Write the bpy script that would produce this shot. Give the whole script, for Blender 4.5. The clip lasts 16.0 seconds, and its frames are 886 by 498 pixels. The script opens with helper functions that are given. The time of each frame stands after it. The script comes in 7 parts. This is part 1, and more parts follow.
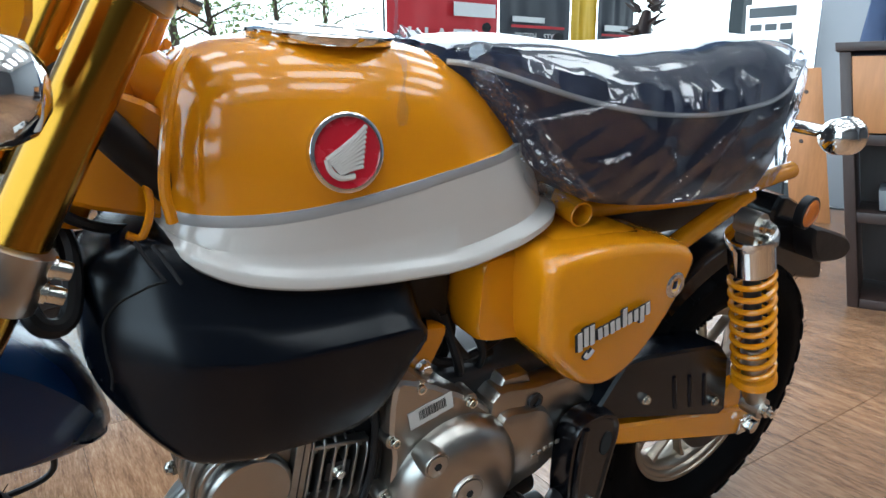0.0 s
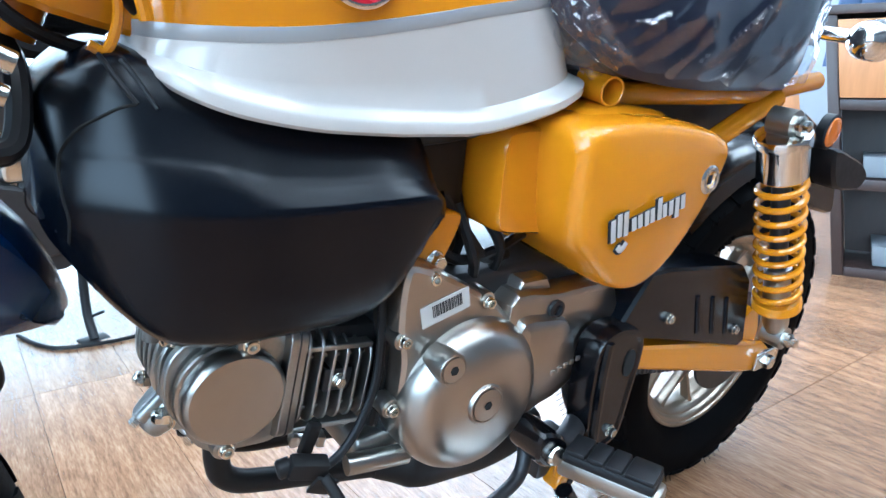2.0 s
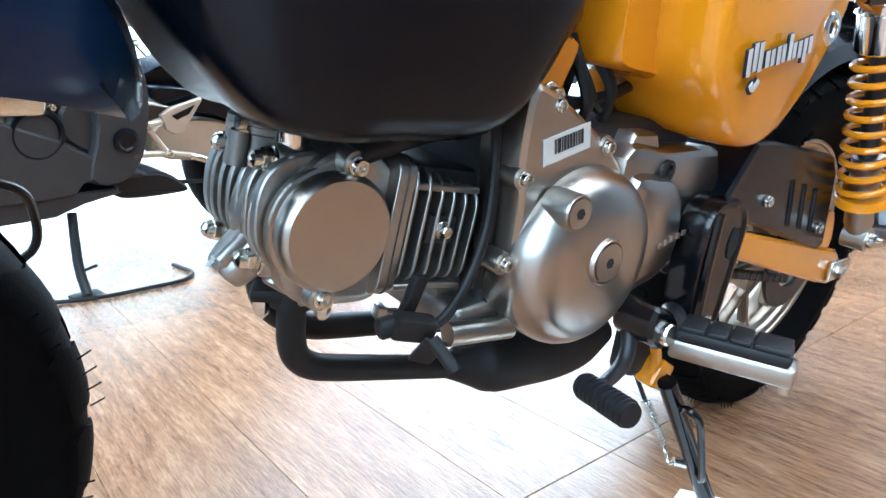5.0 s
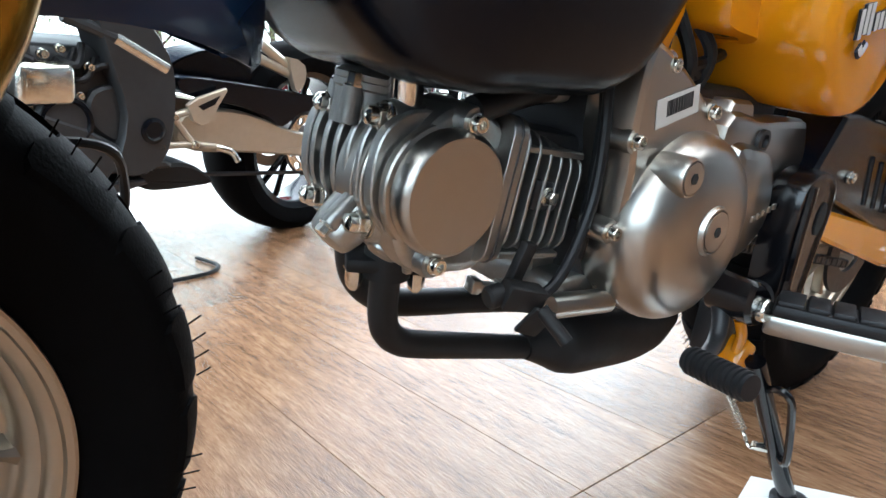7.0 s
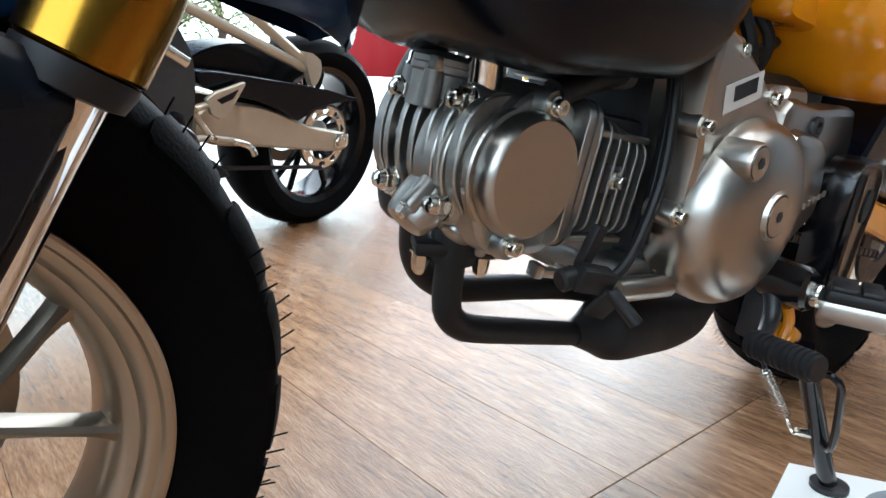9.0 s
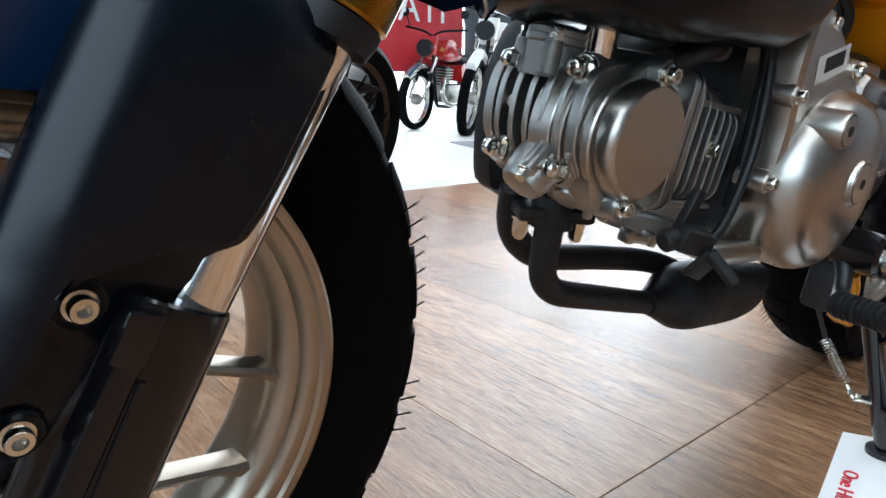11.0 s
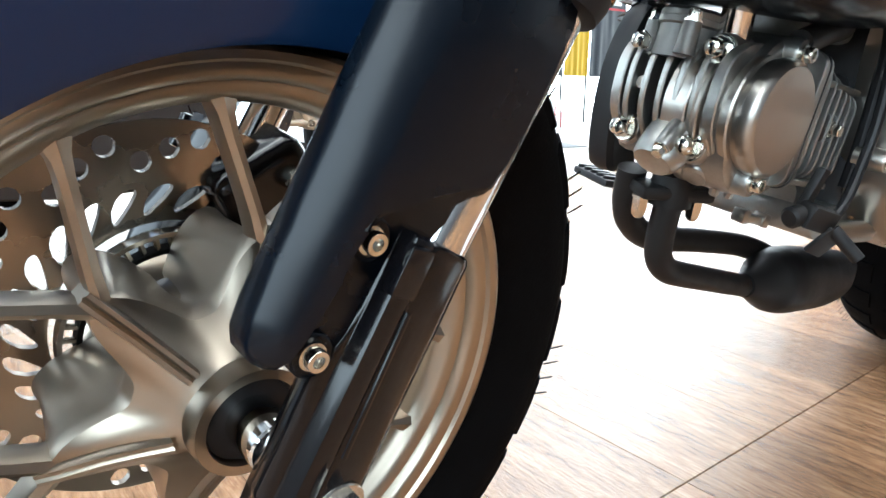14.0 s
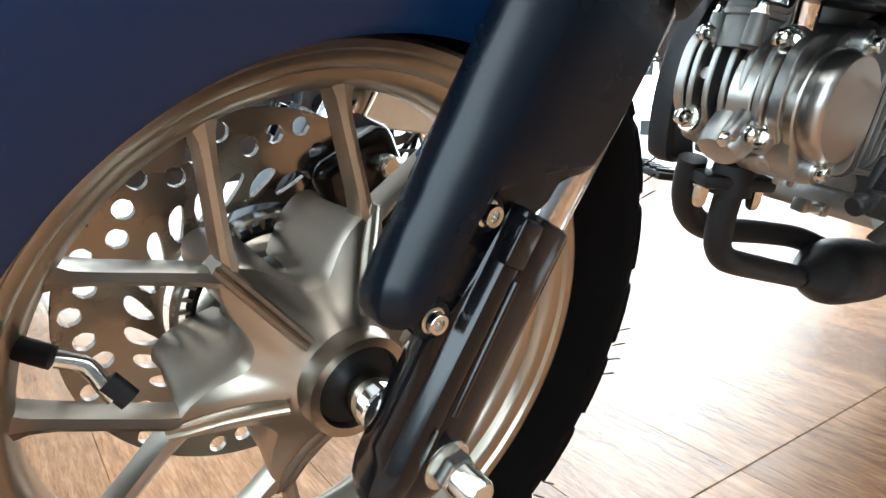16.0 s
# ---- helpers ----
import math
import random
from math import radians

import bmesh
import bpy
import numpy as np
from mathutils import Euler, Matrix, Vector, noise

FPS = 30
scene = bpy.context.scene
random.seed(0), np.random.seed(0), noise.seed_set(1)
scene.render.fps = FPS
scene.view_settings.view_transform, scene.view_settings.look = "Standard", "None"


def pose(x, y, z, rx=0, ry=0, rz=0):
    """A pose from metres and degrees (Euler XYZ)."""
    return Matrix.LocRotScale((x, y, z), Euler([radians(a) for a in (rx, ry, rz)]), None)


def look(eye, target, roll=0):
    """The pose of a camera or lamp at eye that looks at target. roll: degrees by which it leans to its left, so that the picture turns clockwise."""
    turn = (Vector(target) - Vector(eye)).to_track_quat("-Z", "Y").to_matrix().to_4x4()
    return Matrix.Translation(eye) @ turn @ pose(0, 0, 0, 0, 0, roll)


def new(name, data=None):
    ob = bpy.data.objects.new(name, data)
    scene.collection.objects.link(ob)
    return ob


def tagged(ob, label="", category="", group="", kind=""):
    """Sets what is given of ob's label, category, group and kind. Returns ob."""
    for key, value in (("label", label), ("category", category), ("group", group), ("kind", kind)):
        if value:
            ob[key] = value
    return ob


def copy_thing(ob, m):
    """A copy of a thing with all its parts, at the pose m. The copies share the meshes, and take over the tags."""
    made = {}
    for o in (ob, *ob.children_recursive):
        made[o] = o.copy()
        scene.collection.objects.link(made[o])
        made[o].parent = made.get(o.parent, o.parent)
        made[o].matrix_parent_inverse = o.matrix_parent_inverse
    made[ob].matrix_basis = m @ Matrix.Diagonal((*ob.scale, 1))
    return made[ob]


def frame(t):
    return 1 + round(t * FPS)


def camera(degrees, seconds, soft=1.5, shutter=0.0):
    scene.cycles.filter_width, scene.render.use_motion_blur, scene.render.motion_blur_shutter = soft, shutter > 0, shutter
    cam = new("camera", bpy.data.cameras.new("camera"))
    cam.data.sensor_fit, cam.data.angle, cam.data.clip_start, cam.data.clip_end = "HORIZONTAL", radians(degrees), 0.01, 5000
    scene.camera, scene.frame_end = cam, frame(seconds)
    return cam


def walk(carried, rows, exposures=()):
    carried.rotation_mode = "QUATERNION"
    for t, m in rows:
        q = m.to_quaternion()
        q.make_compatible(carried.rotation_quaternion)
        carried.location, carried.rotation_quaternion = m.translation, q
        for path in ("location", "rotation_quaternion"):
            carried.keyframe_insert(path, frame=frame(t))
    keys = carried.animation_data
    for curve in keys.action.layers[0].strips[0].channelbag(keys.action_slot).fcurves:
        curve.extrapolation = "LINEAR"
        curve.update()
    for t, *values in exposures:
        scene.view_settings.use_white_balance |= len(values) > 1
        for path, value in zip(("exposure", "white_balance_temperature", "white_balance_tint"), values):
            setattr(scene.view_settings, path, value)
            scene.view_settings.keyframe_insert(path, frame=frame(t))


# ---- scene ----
from mathutils.bvhtree import BVHTree
from math import cos, pi, sin, sqrt, tan

# The motorcycle leans on its side stand, towards -y. Eye and target are given in the upright motorcycle's own axes.
LEAN = pose(0, 0, 0, 9.0, 0, 0)
cam = camera(67.7, 16.0)
PATH = [
    (0, (0.227, -0.549, 0.843), (0.768, 0.210, 0.482), 5.2),
    (0.5, (0.225, -0.538, 0.812), (0.769, 0.219, 0.450), 5.3),
    (1, (0.225, -0.524, 0.779), (0.777, 0.227, 0.416), 5.6),
    (1.5, (0.226, -0.514, 0.748), (0.788, 0.230, 0.386), 5.8),
    (2, (0.224, -0.499, 0.706), (0.804, 0.233, 0.349), 6.2),
    (2.5, (0.219, -0.483, 0.672), (0.812, 0.240, 0.317), 6.4),
    (3, (0.214, -0.472, 0.640), (0.811, 0.247, 0.284), 6.6),
    (3.5, (0.207, -0.463, 0.608), (0.809, 0.253, 0.253), 6.6),
    (4, (0.197, -0.454, 0.588), (0.804, 0.256, 0.232), 6.8),
    (4.5, (0.181, -0.439, 0.564), (0.793, 0.268, 0.210), 6.8),
    (5, (0.162, -0.417, 0.544), (0.778, 0.289, 0.194), 6.6),
    (5.2, (0.157, -0.410, 0.539), (0.773, 0.296, 0.190), 6.6),
    (7.5, (0.097, -0.354, 0.498), (0.716, 0.351, 0.152), 6.6),
    (8, (0.084, -0.348, 0.494), (0.703, 0.356, 0.148), 6.6),
    (8.5, (0.075, -0.343, 0.493), (0.696, 0.360, 0.146), 6.7),
    (10.8, (-0.004, -0.314, 0.472), (0.619, 0.383, 0.118), 6.7),
    (11, (-0.016, -0.313, 0.469), (0.604, 0.387, 0.115), 6.6),
    (11.5, (-0.032, -0.307, 0.464), (0.587, 0.394, 0.111), 6.5),
    (12, (-0.050, -0.301, 0.458), (0.566, 0.404, 0.105), 6.5),
    (12.5, (-0.064, -0.295, 0.455), (0.545, 0.415, 0.102), 6.4),
    (13, (-0.072, -0.293, 0.452), (0.532, 0.421, 0.099), 6.4),
    (13.5, (-0.084, -0.290, 0.451), (0.514, 0.429, 0.096), 6.3),
    (14, (-0.097, -0.287, 0.449), (0.494, 0.438, 0.094), 6.2),
    (14.5, (-0.108, -0.286, 0.447), (0.473, 0.445, 0.090), 6.0),
    (15, (-0.116, -0.287, 0.446), (0.458, 0.450, 0.088), 5.9),
    (15.5, (-0.127, -0.287, 0.444), (0.440, 0.455, 0.085), 5.8),
    (16, (-0.137, -0.286, 0.443), (0.422, 0.462, 0.084), 5.6),
]
EXPOSURES = [(0.0, -0.92, 5650, 4), (0.5, -0.75, 5650, 3), (1.0, -0.3, 5200, 2), (3.0, 0.13, 4900, 2), (5.0, 0.17, 5150, 3), (7.5, -0.41, 5800, 6), (8.5, -0.48, 5800, 6), (11.0, -0.74, 5700, 6), (11.7, -0.58, 5700, 6), (12.5, -0.10, 5800, 6), (16.0, 0.10, 6000, 6)]
walk(cam, [(t, LEAN @ look(e, g, r)) for t, e, g, r in PATH], EXPOSURES)

# ---- light ----
world = bpy.data.worlds.new("sky")
scene.world = world
world.use_nodes = True
wn = world.node_tree
sky = wn.nodes.new("ShaderNodeTexSky")
sky.sky_type, sky.sun_disc = "NISHITA", False
sky.sun_elevation, sky.sun_rotation = radians(63), radians(-36)
wn.nodes["Background"].inputs["Strength"].default_value = 0.15
wn.links.new(sky.outputs[0], wn.nodes["Background"].inputs["Color"])
sun = new("sun", bpy.data.lights.new("sun", "SUN"))
sun.data.energy, sun.data.angle, sun.data.color = 5.0, radians(0.5), (1, 0.96, 0.9)
sun.matrix_world = look((0, 0, 5), (0.3, -0.42, 4.0))


def area_lamp(name, eye, target, w, h, watts, color=(1, 1, 1)):
    ob = new(name, bpy.data.lights.new(name, "AREA"))
    ob.data.shape, ob.data.size, ob.data.size_y = "RECTANGLE", w, h
    ob.data.energy, ob.data.color = watts, color
    ob.matrix_world = look(eye, target)
    return ob


area_lamp("shop_front_light", (2.80, 1.98, 1.62), (2.80, 0, 1.62), 3.4, 2.44, 170, (0.95, 0.98, 1.0))
area_lamp("side_window_light", (-2.68, -0.6, 1.85), (0, -0.6, 1.85), 6.4, 2.66, 400, (0.84, 0.95, 1.0))


# ---- materials ----
def material(name, color, rough=0.5, metal=0.0, coat=0.0, var=0.08, scale=40.0, bump=0.0, bump_scale=200.0, rough_var=0.08, spec=0.5, stretch=(1, 1, 1)):
    m = bpy.data.materials.new(name)
    m.use_nodes = True
    n, l = m.node_tree.nodes, m.node_tree.links
    b = n["Principled BSDF"]
    b.inputs["Metallic"].default_value = metal
    b.inputs["Specular IOR Level"].default_value = spec
    b.inputs["Coat Weight"].default_value = coat
    b.inputs["Coat Roughness"].default_value = 0.03
    tc = n.new("ShaderNodeTexCoord")
    mp = n.new("ShaderNodeMapping")
    mp.inputs["Scale"].default_value = stretch
    l.new(tc.outputs["Object"], mp.inputs[0])
    big, small = n.new("ShaderNodeTexNoise"), n.new("ShaderNodeTexNoise")
    for tex, s in ((big, scale * 0.15), (small, scale)):
        tex.inputs["Scale"].default_value = s
        tex.inputs["Detail"].default_value = 4
        l.new(mp.outputs[0], tex.inputs[0])
    mix = n.new("ShaderNodeMath")
    mix.operation = "MULTIPLY_ADD"
    l.new(big.outputs[0], mix.inputs[0])
    mix.inputs[1].default_value = 0.6
    half = n.new("ShaderNodeMath")
    half.operation = "MULTIPLY"
    half.inputs[1].default_value = 0.4
    l.new(small.outputs[0], half.inputs[0])
    l.new(half.outputs[0], mix.inputs[2])
    ramp = n.new("ShaderNodeMapRange")
    ramp.inputs["From Min"].default_value, ramp.inputs["From Max"].default_value = 0.3, 0.7
    ramp.inputs["To Min"].default_value, ramp.inputs["To Max"].default_value = 1 - var, 1 + var
    l.new(mix.outputs[0], ramp.inputs["Value"])
    sc = n.new("ShaderNodeVectorMath")
    sc.operation = "SCALE"
    sc.inputs[0].default_value = color
    l.new(ramp.outputs[0], sc.inputs["Scale"])
    l.new(sc.outputs[0], b.inputs["Base Color"])
    rr = n.new("ShaderNodeMapRange")
    rr.inputs["From Min"].default_value, rr.inputs["From Max"].default_value = 0.3, 0.7
    rr.inputs["To Min"].default_value, rr.inputs["To Max"].default_value = max(0.02, rough - rough_var), rough + rough_var
    l.new(mix.outputs[0], rr.inputs["Value"])
    l.new(rr.outputs[0], b.inputs["Roughness"])
    if bump:
        bt = n.new("ShaderNodeTexNoise")
        bt.inputs["Scale"].default_value, bt.inputs["Detail"].default_value = bump_scale, 3
        l.new(mp.outputs[0], bt.inputs[0])
        bn = n.new("ShaderNodeBump")
        bn.inputs["Strength"].default_value, bn.inputs["Distance"].default_value = bump, 0.002
        l.new(bt.outputs[0], bn.inputs["Height"])
        l.new(bn.outputs[0], b.inputs["Normal"])
    return m


YELLOW = material("yellow paint", (0.57, 0.205, 0.0008), 0.12, 0.0, 0.25, 0.03, 30, rough_var=0.02)
GOLD = material("gold anodised metal", (0.31, 0.165, 0.020), 0.19, 1.0, 0.0, 0.06, 60, rough_var=0.03)
WHITE = material("white paint", (0.490, 0.456, 0.419), 0.16, 0, 0.3, 0.02, 30, rough_var=0.03)
GREYLINE = material("grey stripe", (0.30, 0.30, 0.30), 0.35, 0, 0.5, 0.04, 60)
PLASTIC = material("matte black plastic", (0.0012, 0.0022, 0.0046), 0.25, 0, 0, 0.06, 25, 0.0, 1400, rough_var=0.015, spec=0.25)
NOSEBLACK = material("satin black panel", (0.0016, 0.0028, 0.0050), 0.28, 0, 0.0, 0.06, 25, rough_var=0.015, spec=0.75)
NAVY = material("satin black painted steel", (0.0016, 0.0034, 0.0066), 0.27, 0, 0.0, 0.08, 40, rough_var=0.02, spec=0.24)
GLOSSBLACK = material("gloss black paint", (0.003, 0.003, 0.004), 0.16, 0, 0.0, 0.1, 60, spec=0.4, rough_var=0.03)
BLACK = material("black rubber and plastic", (0.006, 0.006, 0.007), 0.48, 0, 0, 0.2, 120, spec=0.3)
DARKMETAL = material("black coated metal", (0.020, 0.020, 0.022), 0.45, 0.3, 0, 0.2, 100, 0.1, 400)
ALU = material("cast aluminium", (0.385, 0.362, 0.328), 0.30, 1.0, 0, 0.04, 60, rough_var=0.03)
ALUROUGH = material("sand cast aluminium", (0.35, 0.345, 0.325), 0.37, 0.97, 0, 0.12, 300, 0.05, 700, rough_var=0.04)
# rougher cast aluminium, its colour darkened for the shade on neck and head
CASTSHADE = material("dull shade-darkened cast aluminium", (0.22, 0.215, 0.205), 0.50, 0.85, 0, 0.14, 300, 0.18, 1200, rough_var=0.05)
FENDER = material("dark blue paint", (0.0045, 0.0190, 0.0600), 0.24, 0, 0.15, 0.08, 40, rough_var=0.02, spec=0.25)
ALUWHEEL = material("silver painted cast wheel", (0.37, 0.318, 0.255), 0.30, 1.0, 0.0, 0.05, 60, rough_var=0.03)
CHROME = material("chrome", (0.78, 0.77, 0.75), 0.07, 1.0, 0, 0.03, 60, rough_var=0.03)
STEEL = material("zinc plated steel", (0.66, 0.64, 0.58), 0.2, 1.0, 0, 0.12, 200)
BRAKE = material("ground disc steel", (0.33, 0.295, 0.255), 0.30, 0.97, 0, 0.08, 30)
RUBBER = material("tyre rubber", (0.0034, 0.0034, 0.0037), 0.6, 0, 0, 0.3, 90, 0.2, 500, spec=0.02)
VINYL = material("dark navy vinyl", (0.006, 0.009, 0.024), 0.35, 0, 0, 0.15, 60, 0.15, 800)
AMBER = material("amber lens", (0.50, 0.125, 0.012), 0.15, 0, 0.6, 0.1, 200)
RED = material("red enamel", (0.42, 0.008, 0.02), 0.25, 0, 0.6, 0.05, 60)
LABELPAPER = material("matt label paper", (0.50, 0.49, 0.46), 0.5, 0, 0, 0.05, 60)
EXBLACK = material("matte heat-proof black", (0.0075, 0.0070, 0.0072), 0.55, 0, 0, 0.15, 80, 0.08, 900, spec=0.3)
# near-black colour stands in for shade in gaps and holes; also badge outlines
HOLE = material("near-black recess shade and outline", (0.004, 0.004, 0.004), 0.9, 0, 0, 0.1, 60)


def clear_film(name, rough=0.08, tint=(0.9, 0.92, 0.95), ior_mix=0.15):
    m = bpy.data.materials.new(name)
    m.use_nodes = True
    n, l = m.node_tree.nodes, m.node_tree.links
    n.remove(n["Principled BSDF"])
    out = n["Material Output"]
    tr, gl, mx = n.new("ShaderNodeBsdfTransparent"), n.new("ShaderNodeBsdfGlossy"), n.new("ShaderNodeMixShader")
    tr.inputs[0].default_value = (*tint, 1)
    gl.inputs["Roughness"].default_value = rough
    fr = n.new("ShaderNodeFresnel")
    fr.inputs[0].default_value = 1.75
    ad = n.new("ShaderNodeMath")
    ad.inputs[1].default_value = ior_mix
    l.new(fr.outputs[0], ad.inputs[0])
    l.new(ad.outputs[0], mx.inputs[0])
    l.new(tr.outputs[0], mx.inputs[1])
    l.new(gl.outputs[0], mx.inputs[2])
    tc, no, bp = n.new("ShaderNodeTexCoord"), n.new("ShaderNodeTexNoise"), n.new("ShaderNodeBump")
    crease, add = n.new("ShaderNodeTexNoise"), n.new("ShaderNodeMath")
    no.inputs["Scale"].default_value, no.inputs["Detail"].default_value, no.inputs["Distortion"].default_value = 7, 1, 0.6
    crease.noise_type = "RIDGED_MULTIFRACTAL"
    crease.inputs["Scale"].default_value, crease.inputs["Detail"].default_value, crease.inputs["Distortion"].default_value = 14, 1, 1.2
    add.operation, add.inputs[1].default_value = "MULTIPLY_ADD", 0.35
    bp.inputs["Strength"].default_value, bp.inputs["Distance"].default_value = 0.16, 0.012
    l.new(tc.outputs["Object"], no.inputs[0])
    l.new(tc.outputs["Object"], crease.inputs[0])
    l.new(crease.outputs[0], add.inputs[0])
    l.new(no.outputs[0], add.inputs[2])
    l.new(add.outputs[0], bp.inputs["Height"])
    l.new(bp.outputs[0], gl.inputs["Normal"])
    l.new(bp.outputs[0], fr.inputs["Normal"])
    l.new(mx.outputs[0], out.inputs[0])
    return m


FILM = clear_film("clear plastic wrap", 0.09, (0.88, 0.92, 1.0), 0.05)


def wood_floor():
    m = bpy.data.materials.new("wood plank vinyl")
    m.use_nodes = True
    n, l = m.node_tree.nodes, m.node_tree.links
    b = n["Principled BSDF"]
    tc, mp = n.new("ShaderNodeTexCoord"), n.new("ShaderNodeMapping")
    oi = n.new("ShaderNodeObjectInfo")
    l.new(tc.outputs["Object"], mp.inputs[0])
    shift = n.new("ShaderNodeCombineXYZ")
    k = n.new("ShaderNodeMath")
    k.operation, k.inputs[1].default_value = "MULTIPLY", 37.0
    l.new(oi.outputs["Random"], k.inputs[0])
    for i in range(3):
        l.new(k.outputs[0], shift.inputs[i])
    l.new(shift.outputs[0], mp.inputs["Location"])
    mp.inputs["Scale"].default_value = (80, 10, 6)
    fine, wide = n.new("ShaderNodeTexNoise"), n.new("ShaderNodeTexNoise")
    fine.inputs["Scale"].default_value, fine.inputs["Detail"].default_value, fine.inputs["Roughness"].default_value = 3.0, 8, 0.7
    wide.inputs["Scale"].default_value, wide.inputs["Detail"].default_value = 0.7, 3
    l.new(mp.outputs[0], fine.inputs[0])
    l.new(mp.outputs[0], wide.inputs[0])
    mixn = n.new("ShaderNodeMix")
    mixn.inputs[0].default_value = 0.35
    l.new(fine.outputs[0], mixn.inputs[2])
    l.new(wide.outputs[0], mixn.inputs[3])
    rp = n.new("ShaderNodeValToRGB")
    el = rp.color_ramp.elements
    el[0].position, el[0].color = 0.34, (0.105, 0.050, 0.024, 1)
    el[1].position, el[1].color = 0.66, (0.32, 0.195, 0.113, 1)
    mid = rp.color_ramp.elements.new(0.5)
    mid.color = (0.215, 0.112, 0.056, 1)
    l.new(mixn.outputs[0], rp.inputs[0])
    hs = n.new("ShaderNodeHueSaturation")
    v = n.new("ShaderNodeMapRange")
    v.inputs["To Min"].default_value, v.inputs["To Max"].default_value = 0.8, 1.2
    l.new(oi.outputs["Random"], v.inputs["Value"])
    l.new(v.outputs[0], hs.inputs["Value"])
    l.new(rp.outputs[0], hs.inputs["Color"])
    l.new(hs.outputs[0], b.inputs["Base Color"])
    b.inputs["Roughness"].default_value = 0.25
    rr = n.new("ShaderNodeMapRange")
    rr.inputs["To Min"].default_value, rr.inputs["To Max"].default_value = 0.07, 0.34
    l.new(fine.outputs[0], rr.inputs["Value"])
    l.new(rr.outputs[0], b.inputs["Roughness"])
    bp = n.new("ShaderNodeBump")
    bp.inputs["Strength"].default_value, bp.inputs["Distance"].default_value = 1.0, 0.0015
    l.new(fine.outputs[0], bp.inputs["Height"])
    l.new(bp.outputs[0], b.inputs["Normal"])
    return m


WOODFLOOR = wood_floor()
WALLDARK = material("dark grey unseen wall", (0.035, 0.035, 0.040), 0.5, 0, 0, 0.3, 5)
CEIL = material("pale grey ceiling board", (0.72, 0.73, 0.74), 0.7, 0, 0, 0.05, 4)
WALLWHITE = material("white wall paint", (0.78, 0.78, 0.76), 0.6, 0, 0, 0.04, 6)
WALLGREY = material("grey wall paint", (0.20, 0.215, 0.235), 0.6, 0, 0, 0.06, 6)
CONCRETE = material("pale tile paving", (0.62, 0.61, 0.59), 0.35, 0, 0, 0.1, 12)
BOARD = material("orange brown wood panel", (0.42, 0.19, 0.07), 0.45, 0, 0.1, 0.2, 14, stretch=(6, 6, 0.7))
DARKWOOD = material("dark stained wood", (0.035, 0.020, 0.016), 0.45, 0, 0.1, 0.25, 20, stretch=(6, 6, 0.8))


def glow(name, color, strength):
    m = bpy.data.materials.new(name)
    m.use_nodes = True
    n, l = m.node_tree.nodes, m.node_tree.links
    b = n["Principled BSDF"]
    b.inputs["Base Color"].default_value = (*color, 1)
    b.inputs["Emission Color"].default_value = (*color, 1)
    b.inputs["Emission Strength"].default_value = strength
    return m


# ---- mesh helpers ----
def part(name, bm, mat, parent=None, label="", m=None, smooth=35):
    """Links a bmesh as one mesh object under parent, its places given in the axes of the thing."""
    if m is not None:
        bm.transform(m)
    bmesh.ops.recalc_face_normals(bm, faces=bm.faces[:])
    me = bpy.data.meshes.new(name)
    bm.to_mesh(me)
    bm.free()
    me.materials.append(mat)
    if smooth:
        me.shade_smooth()
        me.set_sharp_from_angle(angle=radians(smooth))
    ob = new(name, me)
    if parent is not None:
        ob.parent = parent
    if label:
        tagged(ob, label)
    return ob


def spline(pts, steps=8, closed=False):
    """Points on a smooth curve through pts."""
    pts = [Vector(p) for p in pts]
    n, out = len(pts), []
    for i in range(n if closed else n - 1):
        if closed:
            a, b, c, d = (pts[(i + k - 1) % n] for k in range(4))
        else:
            b, c = pts[i], pts[i + 1]
            a = pts[i - 1] if i else b * 2 - c
            d = pts[i + 2] if i + 2 < n else c * 2 - b
        for s in range(steps):
            t = s / steps
            out.append(0.5 * (2 * b + (c - a) * t + (2 * a - 5 * b + 4 * c - d) * t * t + (3 * b - a - 3 * c + d) * t ** 3))
    if not closed:
        out.append(pts[-1])
    return out


def curve1(table, x):
    """Smooth value at x of a table of (x, value)."""
    n = len(table)
    if x <= table[0][0]:
        return table[0][1]
    for i in range(n - 1):
        (a, u), (b, v) = table[i], table[i + 1]
        if x <= b:
            s = (v - u) / (b - a)
            s0 = (u - table[i - 1][1]) / (a - table[i - 1][0]) if i else s
            s1 = (table[i + 2][1] - v) / (table[i + 2][0] - b) if i + 2 < n else s
            m0 = 2 * s0 * s / (s0 + s) if s0 * s > 0 else 0.0
            m1 = 2 * s1 * s / (s1 + s) if s1 * s > 0 else 0.0
            t = (x - a) / (b - a)
            return u * (2 * t ** 3 - 3 * t * t + 1) + m0 * (b - a) * (t ** 3 - 2 * t * t + t) + v * (3 * t * t - 2 * t ** 3) + m1 * (b - a) * (t ** 3 - t * t)
    return table[-1][1]


def loft(rings, bm=None, closed=True, cap=True):
    """A skin over rings of equal count."""
    bm = bm or bmesh.new()
    rows = [[bm.verts.new(p) for p in r] for r in rings]
    n = len(rows[0])
    for a, b in zip(rows, rows[1:]):
        for i in range(n if closed else n - 1):
            j = (i + 1) % n
            bm.faces.new((a[i], a[j], b[j], b[i]))
    if cap and closed:
        bm.faces.new(rows[0][::-1])
        bm.faces.new(rows[-1])
    return bm


